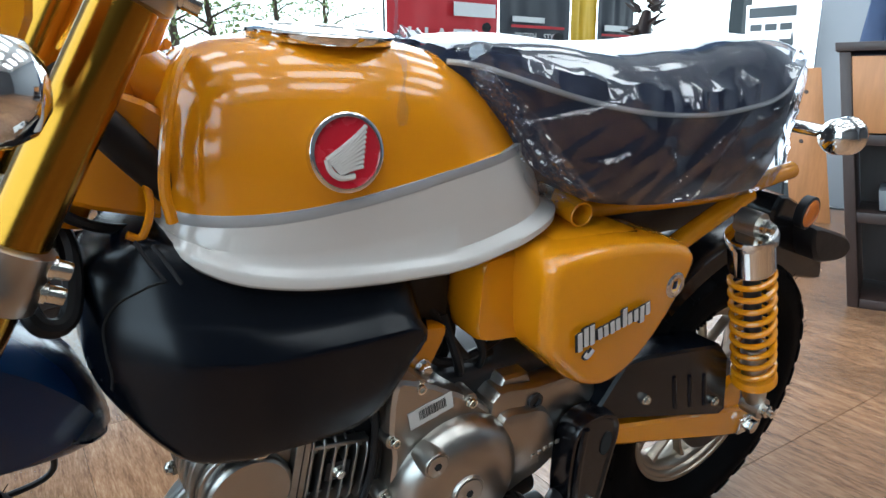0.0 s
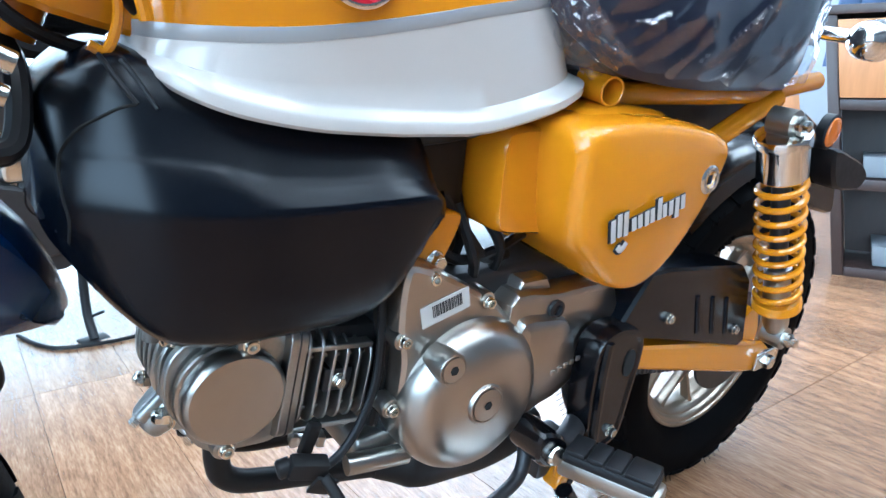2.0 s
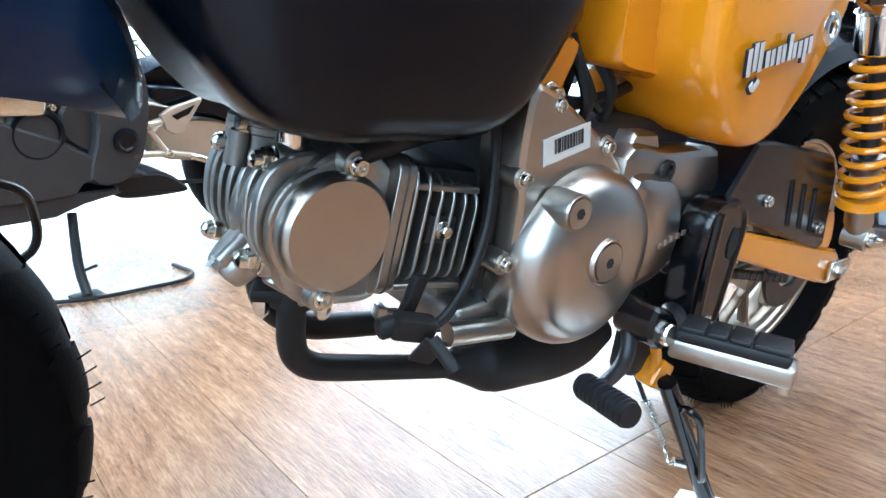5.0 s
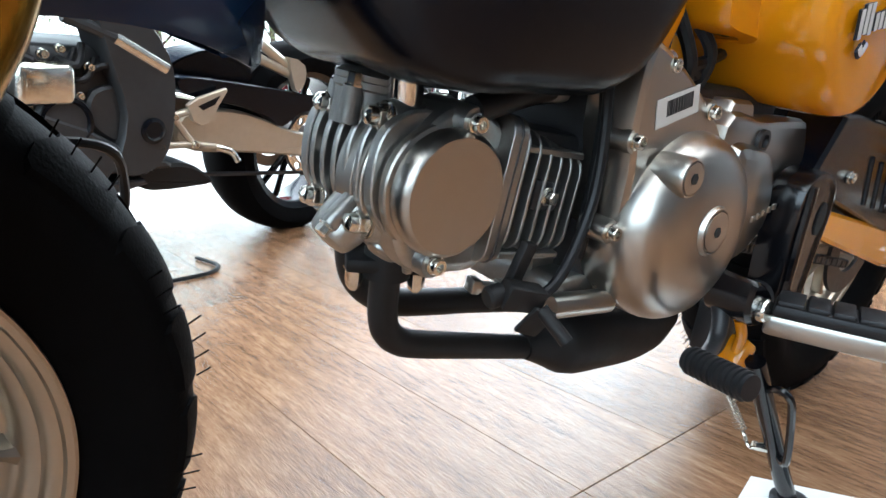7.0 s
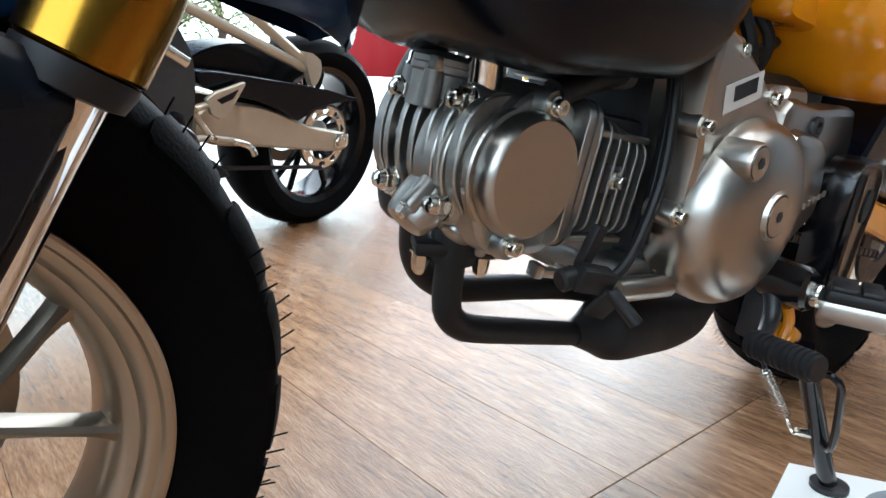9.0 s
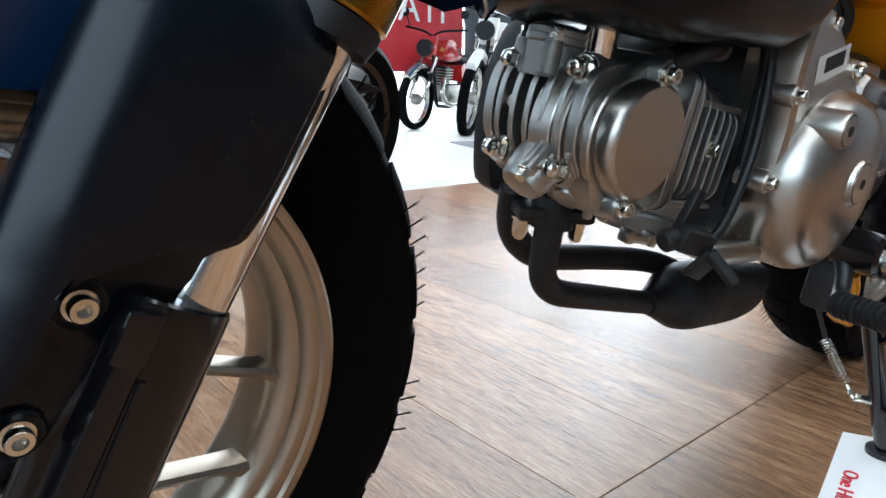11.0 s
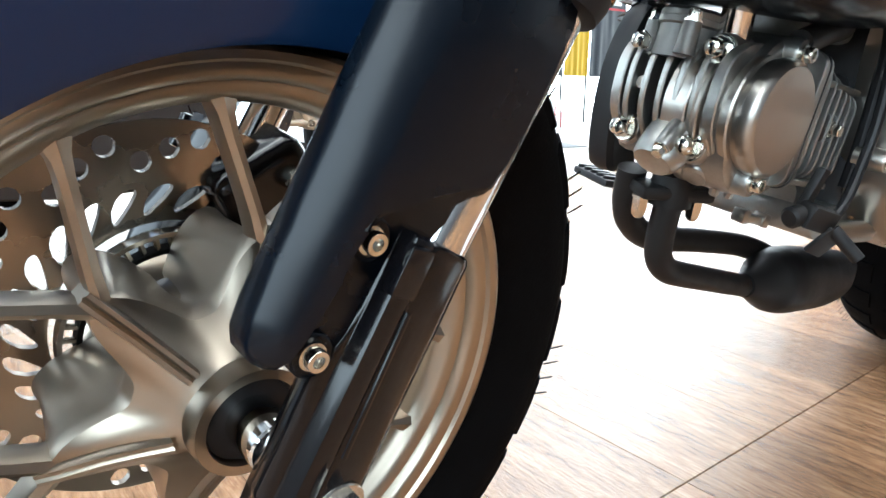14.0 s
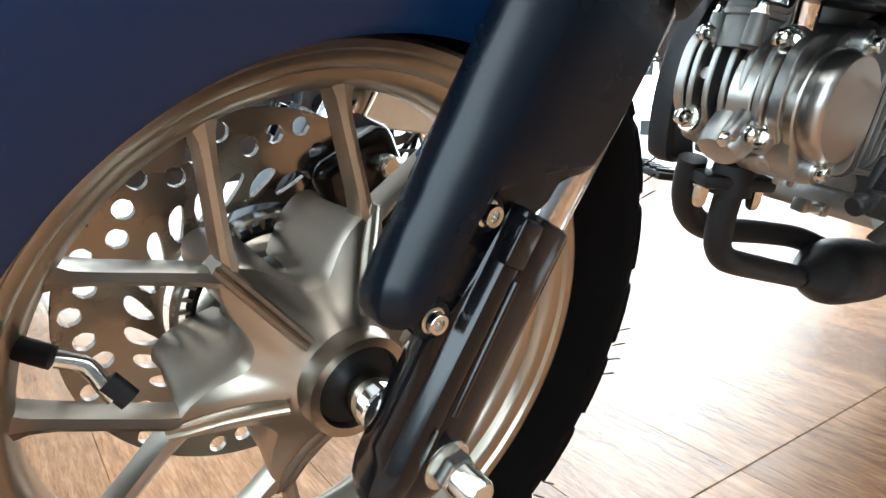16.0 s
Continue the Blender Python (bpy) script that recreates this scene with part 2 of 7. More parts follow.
def tube(pts, r, seg=12, bm=None, radii=None, steps=6, smooth=True, cap=True):
    """A round bar along a curve."""
    line = spline(pts, steps) if smooth and len(pts) > 2 else [Vector(p) for p in pts]
    n = len(line)
    rings, up = [], None
    for i, p in enumerate(line):
        t = (line[min(i + 1, n - 1)] - line[max(i - 1, 0)]).normalized()
        if up is None:
            up = t.orthogonal().normalized()
        up = (up - t * up.dot(t)).normalized()
        side = t.cross(up)
        f = i / (n - 1)
        rr = r
        if radii:
            g = f * (len(radii) - 1)
            k = min(int(g), len(radii) - 2)
            rr = radii[k] + (radii[k + 1] - radii[k]) * (g - k)
        rings.append([p + (up * cos(2 * pi * k / seg) + side * sin(2 * pi * k / seg)) * rr for k in range(seg)])
    return loft(rings, bm, cap=cap)


def along(a, b):
    """Axes at a with z towards b."""
    a, b = Vector(a), Vector(b)
    return Matrix.Translation(a) @ (b - a).to_track_quat("Z", "Y").to_matrix().to_4x4()


def lathe(profile, m=None, seg=32, bm=None, cap=True):
    """A turned body about z from (radius, height) pairs."""
    m = m or Matrix()
    rings = [[m @ Vector((r * cos(2 * pi * k / seg), r * sin(2 * pi * k / seg), h)) for k in range(seg)] for r, h in profile]
    return loft(rings, bm, cap=cap)


def smooth_poly(pts, steps=4):
    return [(p.x, p.y) for p in spline([(a, b, 0) for a, b in pts], steps, True)]


def inset(poly, d):
    """A plan outline moved inwards by d."""
    n, out = len(poly), []
    area = sum(poly[i][0] * poly[(i + 1) % n][1] - poly[(i + 1) % n][0] * poly[i][1] for i in range(n))
    s = 1 if area > 0 else -1
    for i in range(n):
        a, b, c = Vector(poly[i - 1]), Vector(poly[i]), Vector(poly[(i + 1) % n])
        t = (c - a).normalized()
        out.append((b.x - t.y * d * s, b.y + t.x * d * s))
    return out


def plate(poly, levels, bm=None):
    """A body from an outline in x and z: levels are (y, inset)."""
    return loft([[(p[0], y, p[1]) for p in (inset(poly, d) if d else poly)] for y, d in levels], bm)


def block(x0, x1, y0, y1, z0, z1, bevel=0.003, seg=2, bm=None):
    b2 = bmesh.new()
    bmesh.ops.create_cube(b2, size=1, matrix=Matrix.Translation(((x0 + x1) / 2, (y0 + y1) / 2, (z0 + z1) / 2)) @ Matrix.Diagonal((x1 - x0, y1 - y0, z1 - z0, 1)))
    if bevel:
        bmesh.ops.bevel(b2, geom=b2.edges[:], offset=bevel, segments=seg, affect="EDGES", profile=0.5)
    if bm is None:
        return b2
    me = bpy.data.meshes.new("tmp")
    b2.to_mesh(me)
    b2.free()
    bm.from_mesh(me)
    bpy.data.meshes.remove(me)
    return bm


def thing(name, label, category, group="", kind="", m=None):
    ob = new(name)
    ob.empty_display_size = 0.05
    if m is not None:
        ob.matrix_world = m
    return tagged(ob, label, category, group, kind)


def hexbolt(bm, a, b, r, seg=6, washer=1.35):
    """A bolt head with its washer at a, pointing to b."""
    h = (Vector(b) - Vector(a)).length
    m = along(a, b)
    lathe([(r * washer, 0), (r * washer, h * 0.18), (r * washer * 0.95, h * 0.22)], m, 20, bm)
    lathe([(r, h * 0.2), (r, h * 0.9), (r * 0.86, h)], m, seg, bm)
    return bm


def socket_bolt(name, a, b, r, parent, mat, m=None):
    """A round-headed bolt with a socket."""
    h = (Vector(b) - Vector(a)).length
    mm = along(a, b)
    bm = lathe([(r * 1.25, 0), (r * 1.25, h * 0.3), (r, h * 0.35), (r, h * 0.92), (r * 0.93, h), (r * 0.55, h), (r * 0.5, h * 0.5)], mm, 20)
    return part(name, bm, mat, parent, m=m)

# ---- the room ----
def slab(name, x0, x1, y0, y1, z0, z1, mat, kind="structure", label="", category="", bevel=0.0):
    ob = part(name, block(x0, x1, y0, y1, z0, z1, bevel), mat, smooth=0)
    return tagged(ob, label, category, kind=kind)


slab("ground", -40, 60, -40, 80, -0.3, -0.02, CONCRETE, label="pale paved ground outside the showroom", category="ground")
slab("floor_tiles", -2.7, 4.6, 1.76, 3.4, -0.019, -0.004, CONCRETE, label="pale glossy tiles along the shop front", category="floor")
# unseen wall, coloured dark to keep reflections and bounced light low
slab("wall_back", -4.1, 4.8, -4.2, -4.0, 0, 3.5, WALLDARK, label="unseen dark wall closing the room behind the camera", category="wall")
slab("wall_side_rear", 4.6, 4.8, -4, 1.62, 0, 3.5, WALLGREY, label="grey painted showroom wall", category="wall")
slab("wall_window_low", -2.9, -2.7, -4, 3.4, 0, 0.5, WALLGREY, label="low grey wall under the shop window", category="wall")
slab("wall_window_top", -2.9, -2.7, -4, 3.4, 3.2, 3.5, WALLGREY, label="grey wall above the shop window", category="wall")
# unseen wall, added to cut the shop front's light on the left
slab("light_block_wall", -2.9, -0.15, 2.0, 2.15, 0, 3.5, WALLGREY, label="unseen grey wall added to block light beside the shop front", category="wall")
slab("ceiling", -4.2, 4.8, -4.2, 3.4, 3.5, 3.6, CEIL, label="pale showroom ceiling", category="ceiling")

# the plank floor, laid along y
floor = thing("floor", "glossy brown wood-look plank floor", "floor", kind="structure")
part("floor_bed", block(-2.7, 4.6, -4, 1.76, -0.019, -0.006, 0), HOLE, floor, smooth=0)
PLANK_L, PLANK_W = 0.915, 0.183
plank_mesh = part("plank", block(0, PLANK_W - 0.0006, 0, PLANK_L - 0.0014, -0.006, 0.0, 0.0004, 1), WOODFLOOR, floor, smooth=0)
for j in range(-5, 3):
    for i in range(-14, 26):
        x0, y0 = PLANK_W * i - 0.07, -0.022 + PLANK_L * j
        if x0 < -2.7 or x0 + PLANK_W > 4.6 or (i, j) == (-14, -4):
            continue
        one = plank_mesh.copy() if y0 + PLANK_L < 1.76 and y0 > -4 else None
        if one:
            scene.collection.objects.link(one)
            one.location = (x0, y0, 0)
        elif y0 < 1.70:
            part("plank", block(x0, x0 + PLANK_W - 0.0006, max(y0, -3.99), min(y0 + PLANK_L, 1.759), -0.006, 0.0, 0.0004, 1), WOODFLOOR, floor, smooth=0)
plank_mesh.location = (PLANK_W * -14 - 0.07, -0.022 - PLANK_L * 4, 0)

# ---- the motorcycle ----
bike = thing("motorcycle", "yellow and white mini motorcycle leaning on its side stand", "motorcycle", m=LEAN)


def ring_plan(xf, xr, w, zf, n=3.0, seg=144):
    """A closed outline from above, between xf and xr, with height zf(x)."""
    out = []
    xc, a = (xf + xr) / 2, (xr - xf) / 2
    for k in range(seg):
        t = 2 * pi * (k + 0.5) / seg
        c, s = cos(t), sin(t)
        x = xc + a * math.copysign(abs(c) ** (2 / n), c)
        y = w * math.copysign(abs(s) ** (2 / n), s)
        out.append((x, y, zf(x)))
    return out


TANK_LOW = [(0.310, 0.6625), (0.317, 0.656), (0.326, 0.6445), (0.342, 0.6325), (0.378, 0.6205), (0.44, 0.611), (0.545, 0.6055), (0.63, 0.618), (0.68, 0.630), (0.71, 0.638)]
TANK_LINE = [(0.32, 0.668), (0.40, 0.673), (0.45, 0.679), (0.50, 0.687), (0.556, 0.698), (0.614, 0.707), (0.68, 0.716)]
low = lambda d: (lambda x: curve1(TANK_LOW, x) + d * max(0.0, min(1.0, (curve1(TANK_LINE, x) - 0.006 - curve1(TANK_LOW, x)) / 0.03)))
line_z = lambda d: (lambda x: curve1(TANK_LINE, x) + d)
mixz = lambda f: (lambda x: curve1(TANK_LOW, x) * (1 - f) + curve1(TANK_LINE, x) * f)
upz = lambda z, f: (lambda x: curve1(TANK_LINE, x) * (1 - f) + z * f)
tank = part("fuel_tank", loft([
    ring_plan(0.324, 0.676, 0.0985, line_z(0.004)), ring_plan(0.323, 0.668, 0.097, upz(0.715, 0.55)), ring_plan(0.324, 0.652, 0.0935, upz(0.735, 0.85)),
    ring_plan(0.329, 0.632, 0.087, upz(0.755, 0.95), 2.8), ring_plan(0.338, 0.612, 0.077, upz(0.772, 1), 2.7), ring_plan(0.352, 0.592, 0.063, upz(0.785, 1), 2.5),
    ring_plan(0.372, 0.568, 0.050, upz(0.793, 1), 2.3), ring_plan(0.392, 0.545, 0.045, upz(0.797, 1), 2.0)]), YELLOW, bike, "glossy yellow fuel tank")
part("tank_lower_panel", loft([
    ring_plan(0.335, 0.702, 0.095, low(0.000), 4.2), ring_plan(0.3245, 0.712, 0.1055, low(0.0005), 4.2), ring_plan(0.3220, 0.7145, 0.1076, low(0.003), 4.2), ring_plan(0.3220, 0.7140, 0.1076, low(0.0095), 4.2),
    ring_plan(0.3228, 0.710, 0.1058, low(0.0125), 4.2), ring_plan(0.3240, 0.703, 0.1010, low(0.0160), 4.2), ring_plan(0.3245, 0.699, 0.0982, low(0.0200), 4.0), ring_plan(0.3245, 0.694, 0.0980, mixz(0.5), 3.6),
    ring_plan(0.3242, 0.684, 0.0983, mixz(0.8), 3.2), ring_plan(0.324, 0.677, 0.0985, line_z(-0.005))]), WHITE, bike, "glossy white lower tank panel")
part("tank_stripe", loft([ring_plan(0.324, 0.677, 0.0988, line_z(-0.005)), ring_plan(0.3235, 0.677, 0.0992, line_z(-0.003)), ring_plan(0.3235, 0.676, 0.0992, line_z(0.003)), ring_plan(0.324, 0.676, 0.0988, line_z(0.0045))]), GREYLINE, bike, "grey pinstripe round the tank")
for s in (-1, 1):
    part("tank_rim", tube([(0.352, s * 0.030, 0.786), (0.338, s * 0.058, 0.776), (0.3285, s * 0.076, 0.758), (0.3225, s * 0.083, 0.733), (0.3195, s * 0.084, 0.702), (0.3235, s * 0.083, 0.676)], 0.0042, 10, steps=6), YELLOW, tank)
cap_m = pose(0.469, 0, 0.797)
part("filler_cap", lathe([(0.062, 0), (0.064, 0.004), (0.064, 0.007), (0.060, 0.009), (0.050, 0.009), (0.048, 0.0075), (0.03, 0.008), (0.0, 0.008)], cap_m, 40), CHROME, bike, "chrome filler cap")
emblem_axes = look((0.450, -0.0965, 0.722), (0.452, 0, 0.705)) @ pose(0, 0, 0)
emblem = part("tank_emblem", lathe([(0.031, -0.012), (0.031, 0.0035), (0.0295, 0.0045), (0.0275, 0.0045), (0.027, 0.002)], emblem_axes, 40), CHROME, bike, "chrome emblem ring")
part("emblem_disc", lathe([(0.0272, -0.01), (0.0272, 0.0025), (0.0, 0.0026)], emblem_axes, 40), RED, emblem, "red enamel disc")
for k in range(9):
    f = k / 8
    part("feather", tube([(0.0165 - 0.004 * f, 0.0200 - 0.031 * f, 0.0032), (0.003 - 0.002 * f, 0.0085 - 0.021 * f, 0.0037), (-0.0175 + 0.010 * f, -0.0045 - 0.0115 * f, 0.0032)], 0.0020, 6, steps=3, radii=[0.0016, 0.0024, 0.0020]), WHITE, emblem, "silver stroke of the wing badge", m=emblem_axes)
part("feather_root", tube([(-0.0175, -0.004, 0.0032), (-0.0150, -0.0125, 0.0034), (-0.007, -0.0185, 0.0034), (0.005, -0.0180, 0.0032)], 0.0026, 6, steps=4), WHITE, emblem, m=emblem_axes)

# seat: skirt, cushion, piping
PIPE = [(0.570, 0.786), (0.59, 0.785), (0.63, 0.776), (0.685, 0.762), (0.77, 0.748), (0.86, 0.743), (0.96, 0.751), (1.03, 0.764), (1.10, 0.786), (1.15, 0.800)]
SEATLOW = [(0.570, 0.782), (0.60, 0.752), (0.64, 0.71), (0.675, 0.682), (0.74, 0.652), (0.86, 0.642), (1.02, 0.642), (1.09, 0.665), (1.15, 0.69)]
SEATW = [(0.570, 0.048), (0.61, 0.066), (0.68, 0.092), (0.76, 0.110), (0.90, 0.116), (1.0, 0.112), (1.07, 0.092), (1.12, 0.060), (1.147, 0.02)]
SEATTOP = [(0.570, 0.790), (0.61, 0.797), (0.68, 0.800), (0.78, 0.795), (0.88, 0.800), (0.98, 0.812), (1.06, 0.817), (1.12, 0.812), (1.15, 0.803)]
stations = [0.570 + 0.580 * (1 - cos(pi * k / 60)) / 2 for k in range(61)]
skirt, cushion = [], []
for x in stations:
    w, zp, zl, zt = curve1(SEATW, x), curve1(PIPE, x), curve1(SEATLOW, x), curve1(SEATTOP, x)
    skirt.append([(x, s * w * q, zl + (zp - zl) * f) for s, q, f in ((-1, 0.97, 1), (-1, 1.0, 0.85), (-1, 1.0, 0.5), (-1, 0.97, 0.15), (-1, 0.9, 0), (1, 0.9, 0), (1, 0.97, 0.15), (1, 1.0, 0.5), (1, 1.0, 0.85), (1, 0.97, 1))])
    ribs = 0.0035 * abs(sin((x - 0.74) * pi / 0.062)) * min(1, max(0, (x - 0.74) / 0.05)) * min(1, max(0, (1.12 - x) / 0.05))
    prof = []
    for k in range(17):
        t = -1 + k / 8
        rise = (1 - abs(t) ** 3.6)
        prof.append((x, t * w * 0.975, zp + (zt - zp) * rise - 0.0010 + ribs * rise))
    cushion.append(prof + [(x, w * 0.9, zp - 0.01), (x, -w * 0.9, zp - 0.01)])
part("seat_skirt", loft(skirt), VINYL, bike, "dark navy vinyl seat side")
part("seat_cushion", loft(cushion), VINYL, bike, "dark ribbed vinyl seat top")
for s in (-1, 1):
    part("seat_piping", tube([(x, s * curve1(SEATW, x) * 0.985, curve1(PIPE, x)) for x in stations[::3]], 0.0028, 8, steps=3), WHITE, bike, "white seat piping")
wrap = []
for i, x in enumerate([0.572 + 0.576 * k / 160 for k in range(161)]):
    w, zp, zl, zt = (curve1(c, x) for c in (SEATW, PIPE, SEATLOW, SEATTOP))
    row = []
    for k in range(65):
        a = k / 64
        if a < 0.3:
            f, y, z = a / 0.3, -w - 0.004, zl + (zp - zl) * a / 0.3
        elif a > 0.7:
            y, z = w + 0.004, zl + (zp - zl) * (1 - a) / 0.3
        else:
            t = (a - 0.5) / 0.2
            y, z = t * (w + 0.003), zp + 0.0055 + (zt - zp) * (1 - abs(t) ** 4.2)
        side = a < 0.32 or a > 0.68
        nz = 0.0022 + noise.noise(Vector((x * 9, y * 9, z * 14 + x * 6))) * 0.0022
        fold = (1 - abs(noise.noise(Vector((x * 15 - z * 24, y * 3, z * 7 + x * 3))))) ** 4 * 0.0070 + (1 - abs(noise.noise(Vector((x * 8 + z * 5, 5, z * 20 - x * 7))))) ** 6 * 0.0045
        ends = max(0.0, 1 - (x - 0.572) / 0.11, 1 - (1.148 - x) / 0.07)
        fold += ends * (1 - abs(noise.noise(Vector((x * 40 + z * 18, 7, z * 12 - x * 10))))) ** 4 * 0.0060
        nz += fold
        if not side:
            nz = 0.0020 + 0.0010 * noise.noise(Vector((x * 14, y * 7, 3))) + ends * 0.002 * abs(noise.noise(Vector((x * 40, y * 30, 1))))
        row.append((x, y + math.copysign(nz, y), z + abs(nz)))
    wrap.append(row)
film = part("seat_wrap", loft(wrap, closed=False), FILM, bike, "crumpled clear plastic wrap over the seat")
film.visible_shadow = False
if max(film.data.polygons, key=lambda f: f.center.z).normal.z < 0:
    film.data.flip_normals()

upper = spline([(0.572, -0.070, 0.788), (0.6085, -0.082, 0.7724), (0.640, -0.095, 0.742), (0.674, -0.103, 0.705), (0.715, -0.112, 0.668)], 10)
lower = spline([(0.588, -0.066, 0.762), (0.612, -0.074, 0.738), (0.634, -0.080, 0.704), (0.652, -0.082, 0.672), (0.690, -0.088, 0.648)], 10)
bunch = []
for i, (p, q) in enumerate(zip(upper, lower)):
    row = []
    for k in range(25):
        f = k / 24
        c = p.lerp(q, f)
        c.y -= 0.004 + 0.007 * abs(noise.noise(Vector((i * 0.35, f * 6.0, 2)))) + 0.006 * (1 - abs(noise.noise(Vector((i * 0.9 - f * 5, f * 3, 5))))) ** 5
        row.append(c)
    bunch.append(row)
front_film = part("hanging_film", loft(bunch, closed=False), FILM, bike, "bunched clear film hanging from the front of the seat")
front_film.visible_shadow = False
if sum(f.normal.y for f in front_film.data.polygons) > 0:
    front_film.data.flip_normals()

# black shroud in front of the engine
SHROUD = [  # x, low, shoulder, top, half width
    (0.263, 0.548, 0.586, 0.612, 0.044), (0.267, 0.535, 0.590, 0.624, 0.055), (0.276, 0.520, 0.594, 0.638, 0.070), (0.300, 0.487, 0.5965, 0.655, 0.0905), (0.325, 0.465, 0.5960, 0.655, 0.1055),
    (0.36, 0.458, 0.5905, 0.645, 0.115), (0.39, 0.458, 0.5815, 0.636, 0.118), (0.43, 0.457, 0.5775, 0.630, 0.119), (0.46, 0.459, 0.5770, 0.628, 0.119), (0.485, 0.470, 0.5765, 0.624, 0.119), (0.51, 0.497, 0.5740, 0.615, 0.117), (0.526, 0.520, 0.5690, 0.605, 0.113), (0.535, 0.540, 0.5620, 0.594, 0.105)]


def shroud_ring(x, lo, sh, to, w):
    sc = min(0.5640, sh - 0.010)
    half = [(0.0, lo + 0.004), (0.5, lo), (0.82, lo + 0.004), (0.91, lo + 0.012), (0.945, lo + 0.022), (0.972, lo + 0.45 * (sc - lo)), (0.995, sc - 0.012), (1.0, sc - 0.005), (0.997, sc), (0.985, sc + 0.2 * (sh - sc)), (0.885, sh - 0.003), (0.865, sh), (0.835, sh + 0.08 * (to - sh)), (0.74, sh + 0.50 * (to - sh)), (0.64, sh + 0.85 * (to - sh)), (0.57, to - 0.003), (0.4, to), (0.0, to)]
    left = [(x, -w * a, z) for a, z in half]
    right = [(x, w * 0.8 * a, z) for a, z in half[::-1][1:-1]]
    return left + right


rings = []
xs = spline([(r[0], r[1], r[2]) for r in SHROUD], 4)
tw = spline([(r[0], r[3], r[4]) for r in SHROUD], 4)
for p, q in zip(xs, tw):
    rings.append(shroud_ring(p.x, p.y, p.z, q.y, q.z))
shroud_bm = loft(rings)
shroud_tree = BVHTree.FromBMesh(shroud_bm)
part("engine_shroud", shroud_bm, PLASTIC, bike, "satin black plastic engine shroud", smooth=75)
lie_on = lambda p: Vector(shroud_tree.find_nearest(Vector(p))[0])
NOSE_EDGE = [(0.40, 0.2762), (0.557, 0.2763), (0.573, 0.2746), (0.587, 0.2743), (0.599, 0.2776), (0.611, 0.2860), (0.620, 0.2990), (0.628, 0.3175), (0.70, 0.3600)]
nose_bm = loft(rings)
for (z0, x0), (z1, x1) in zip(NOSE_EDGE, NOSE_EDGE[1:]):
    for co, no in (((0, 0, z0), (0, 0, 1)), ((x0, 0, z0), (z1 - z0, 0, x0 - x1))):
        bmesh.ops.bisect_plane(nose_bm, geom=nose_bm.verts[:] + nose_bm.edges[:] + nose_bm.faces[:], dist=1e-6, plane_co=co, plane_no=no)


def behind_edge(f):
    c = f.calc_center_median()
    for (z0, x0), (z1, x1) in zip(NOSE_EDGE, NOSE_EDGE[1:]):
        if z0 <= c.z < z1:
            return c.x > x0 + (x1 - x0) * (c.z - z0) / (z1 - z0)
    return True


bmesh.ops.delete(nose_bm, geom=[f for f in nose_bm.faces if behind_edge(f)], context="FACES")
nose_bm.normal_update()
for v in nose_bm.verts:
    v.co += v.normal * 0.0012
part("shroud_nose", nose_bm, NOSEBLACK, bike, "satin black nose panel of the shroud", smooth=75)
# the seam is a raised near-black tube that draws the gap's shade
for nm, pts, r, mt in (("shroud_seam", [(0.3175, -0.0752, 0.6275), (0.3080, -0.072, 0.6245), (0.2990, -0.069, 0.6195), (0.2860, -0.063, 0.6105), (0.2776, -0.060, 0.5985), (0.2743, -0.0615, 0.587), (0.2746, -0.0665, 0.572), (0.2765, -0.070, 0.557), (0.2762, -0.066, 0.540)], 0.0011, HOLE),
                       ("shroud_strap", [(0.3005, -0.055, 0.656), (0.3026, -0.0583, 0.6528), (0.3083, -0.0659, 0.6416), (0.3175, -0.075, 0.6275)], 0.0017, BLACK),
                       ("shroud_strap", [(0.3130, -0.061, 0.652), (0.3151, -0.0645, 0.6489), (0.3211, -0.0711, 0.6381), (0.3280, -0.079, 0.6250)], 0.0017, BLACK)):
    line = [lie_on(p) for p in spline(pts, 5)]
    part(nm, tube(line, r, 6, smooth=False), mt, bike, "thin near-black tube drawn as the shaded panel gap" if mt is HOLE else "thin black strap")

# side cover
COVER = [(0.650, 0.610), (0.70, 0.621), (0.78, 0.619), (0.848, 0.607), (0.872, 0.592), (0.872, 0.568), (0.852, 0.526), (0.824, 0.486), (0.792, 0.458), (0.757, 0.447), (0.720, 0.456), (0.688, 0.482), (0.662, 0.510), (0.652, 0.550)]
cover = part("side_cover", plate(smooth_poly(COVER, 6), [(-0.02, 0.002), (-0.085, 0.0), (-0.122, 0.0005), (-0.1335, 0.003), (-0.140, 0.0075), (-0.1425, 0.014)]), YELLOW, bike, "glossy yellow side cover", smooth=50)
FRONTBOX = [(0.650, 0.6065), (0.617, 0.605), (0.6065, 0.595), (0.605, 0.560), (0.6085, 0.520), (0.620, 0.508), (0.655, 0.503), (0.70, 0.50), (0.71, 0.55), (0.70, 0.605)]
part("cover_front", plate(smooth_poly(FRONTBOX, 5), [(-0.01, 0.0), (-0.074, 0.0), (-0.082, 0.0015), (-0.0865, 0.004)]), YELLOW, bike, "glossy yellow side cover", smooth=50)
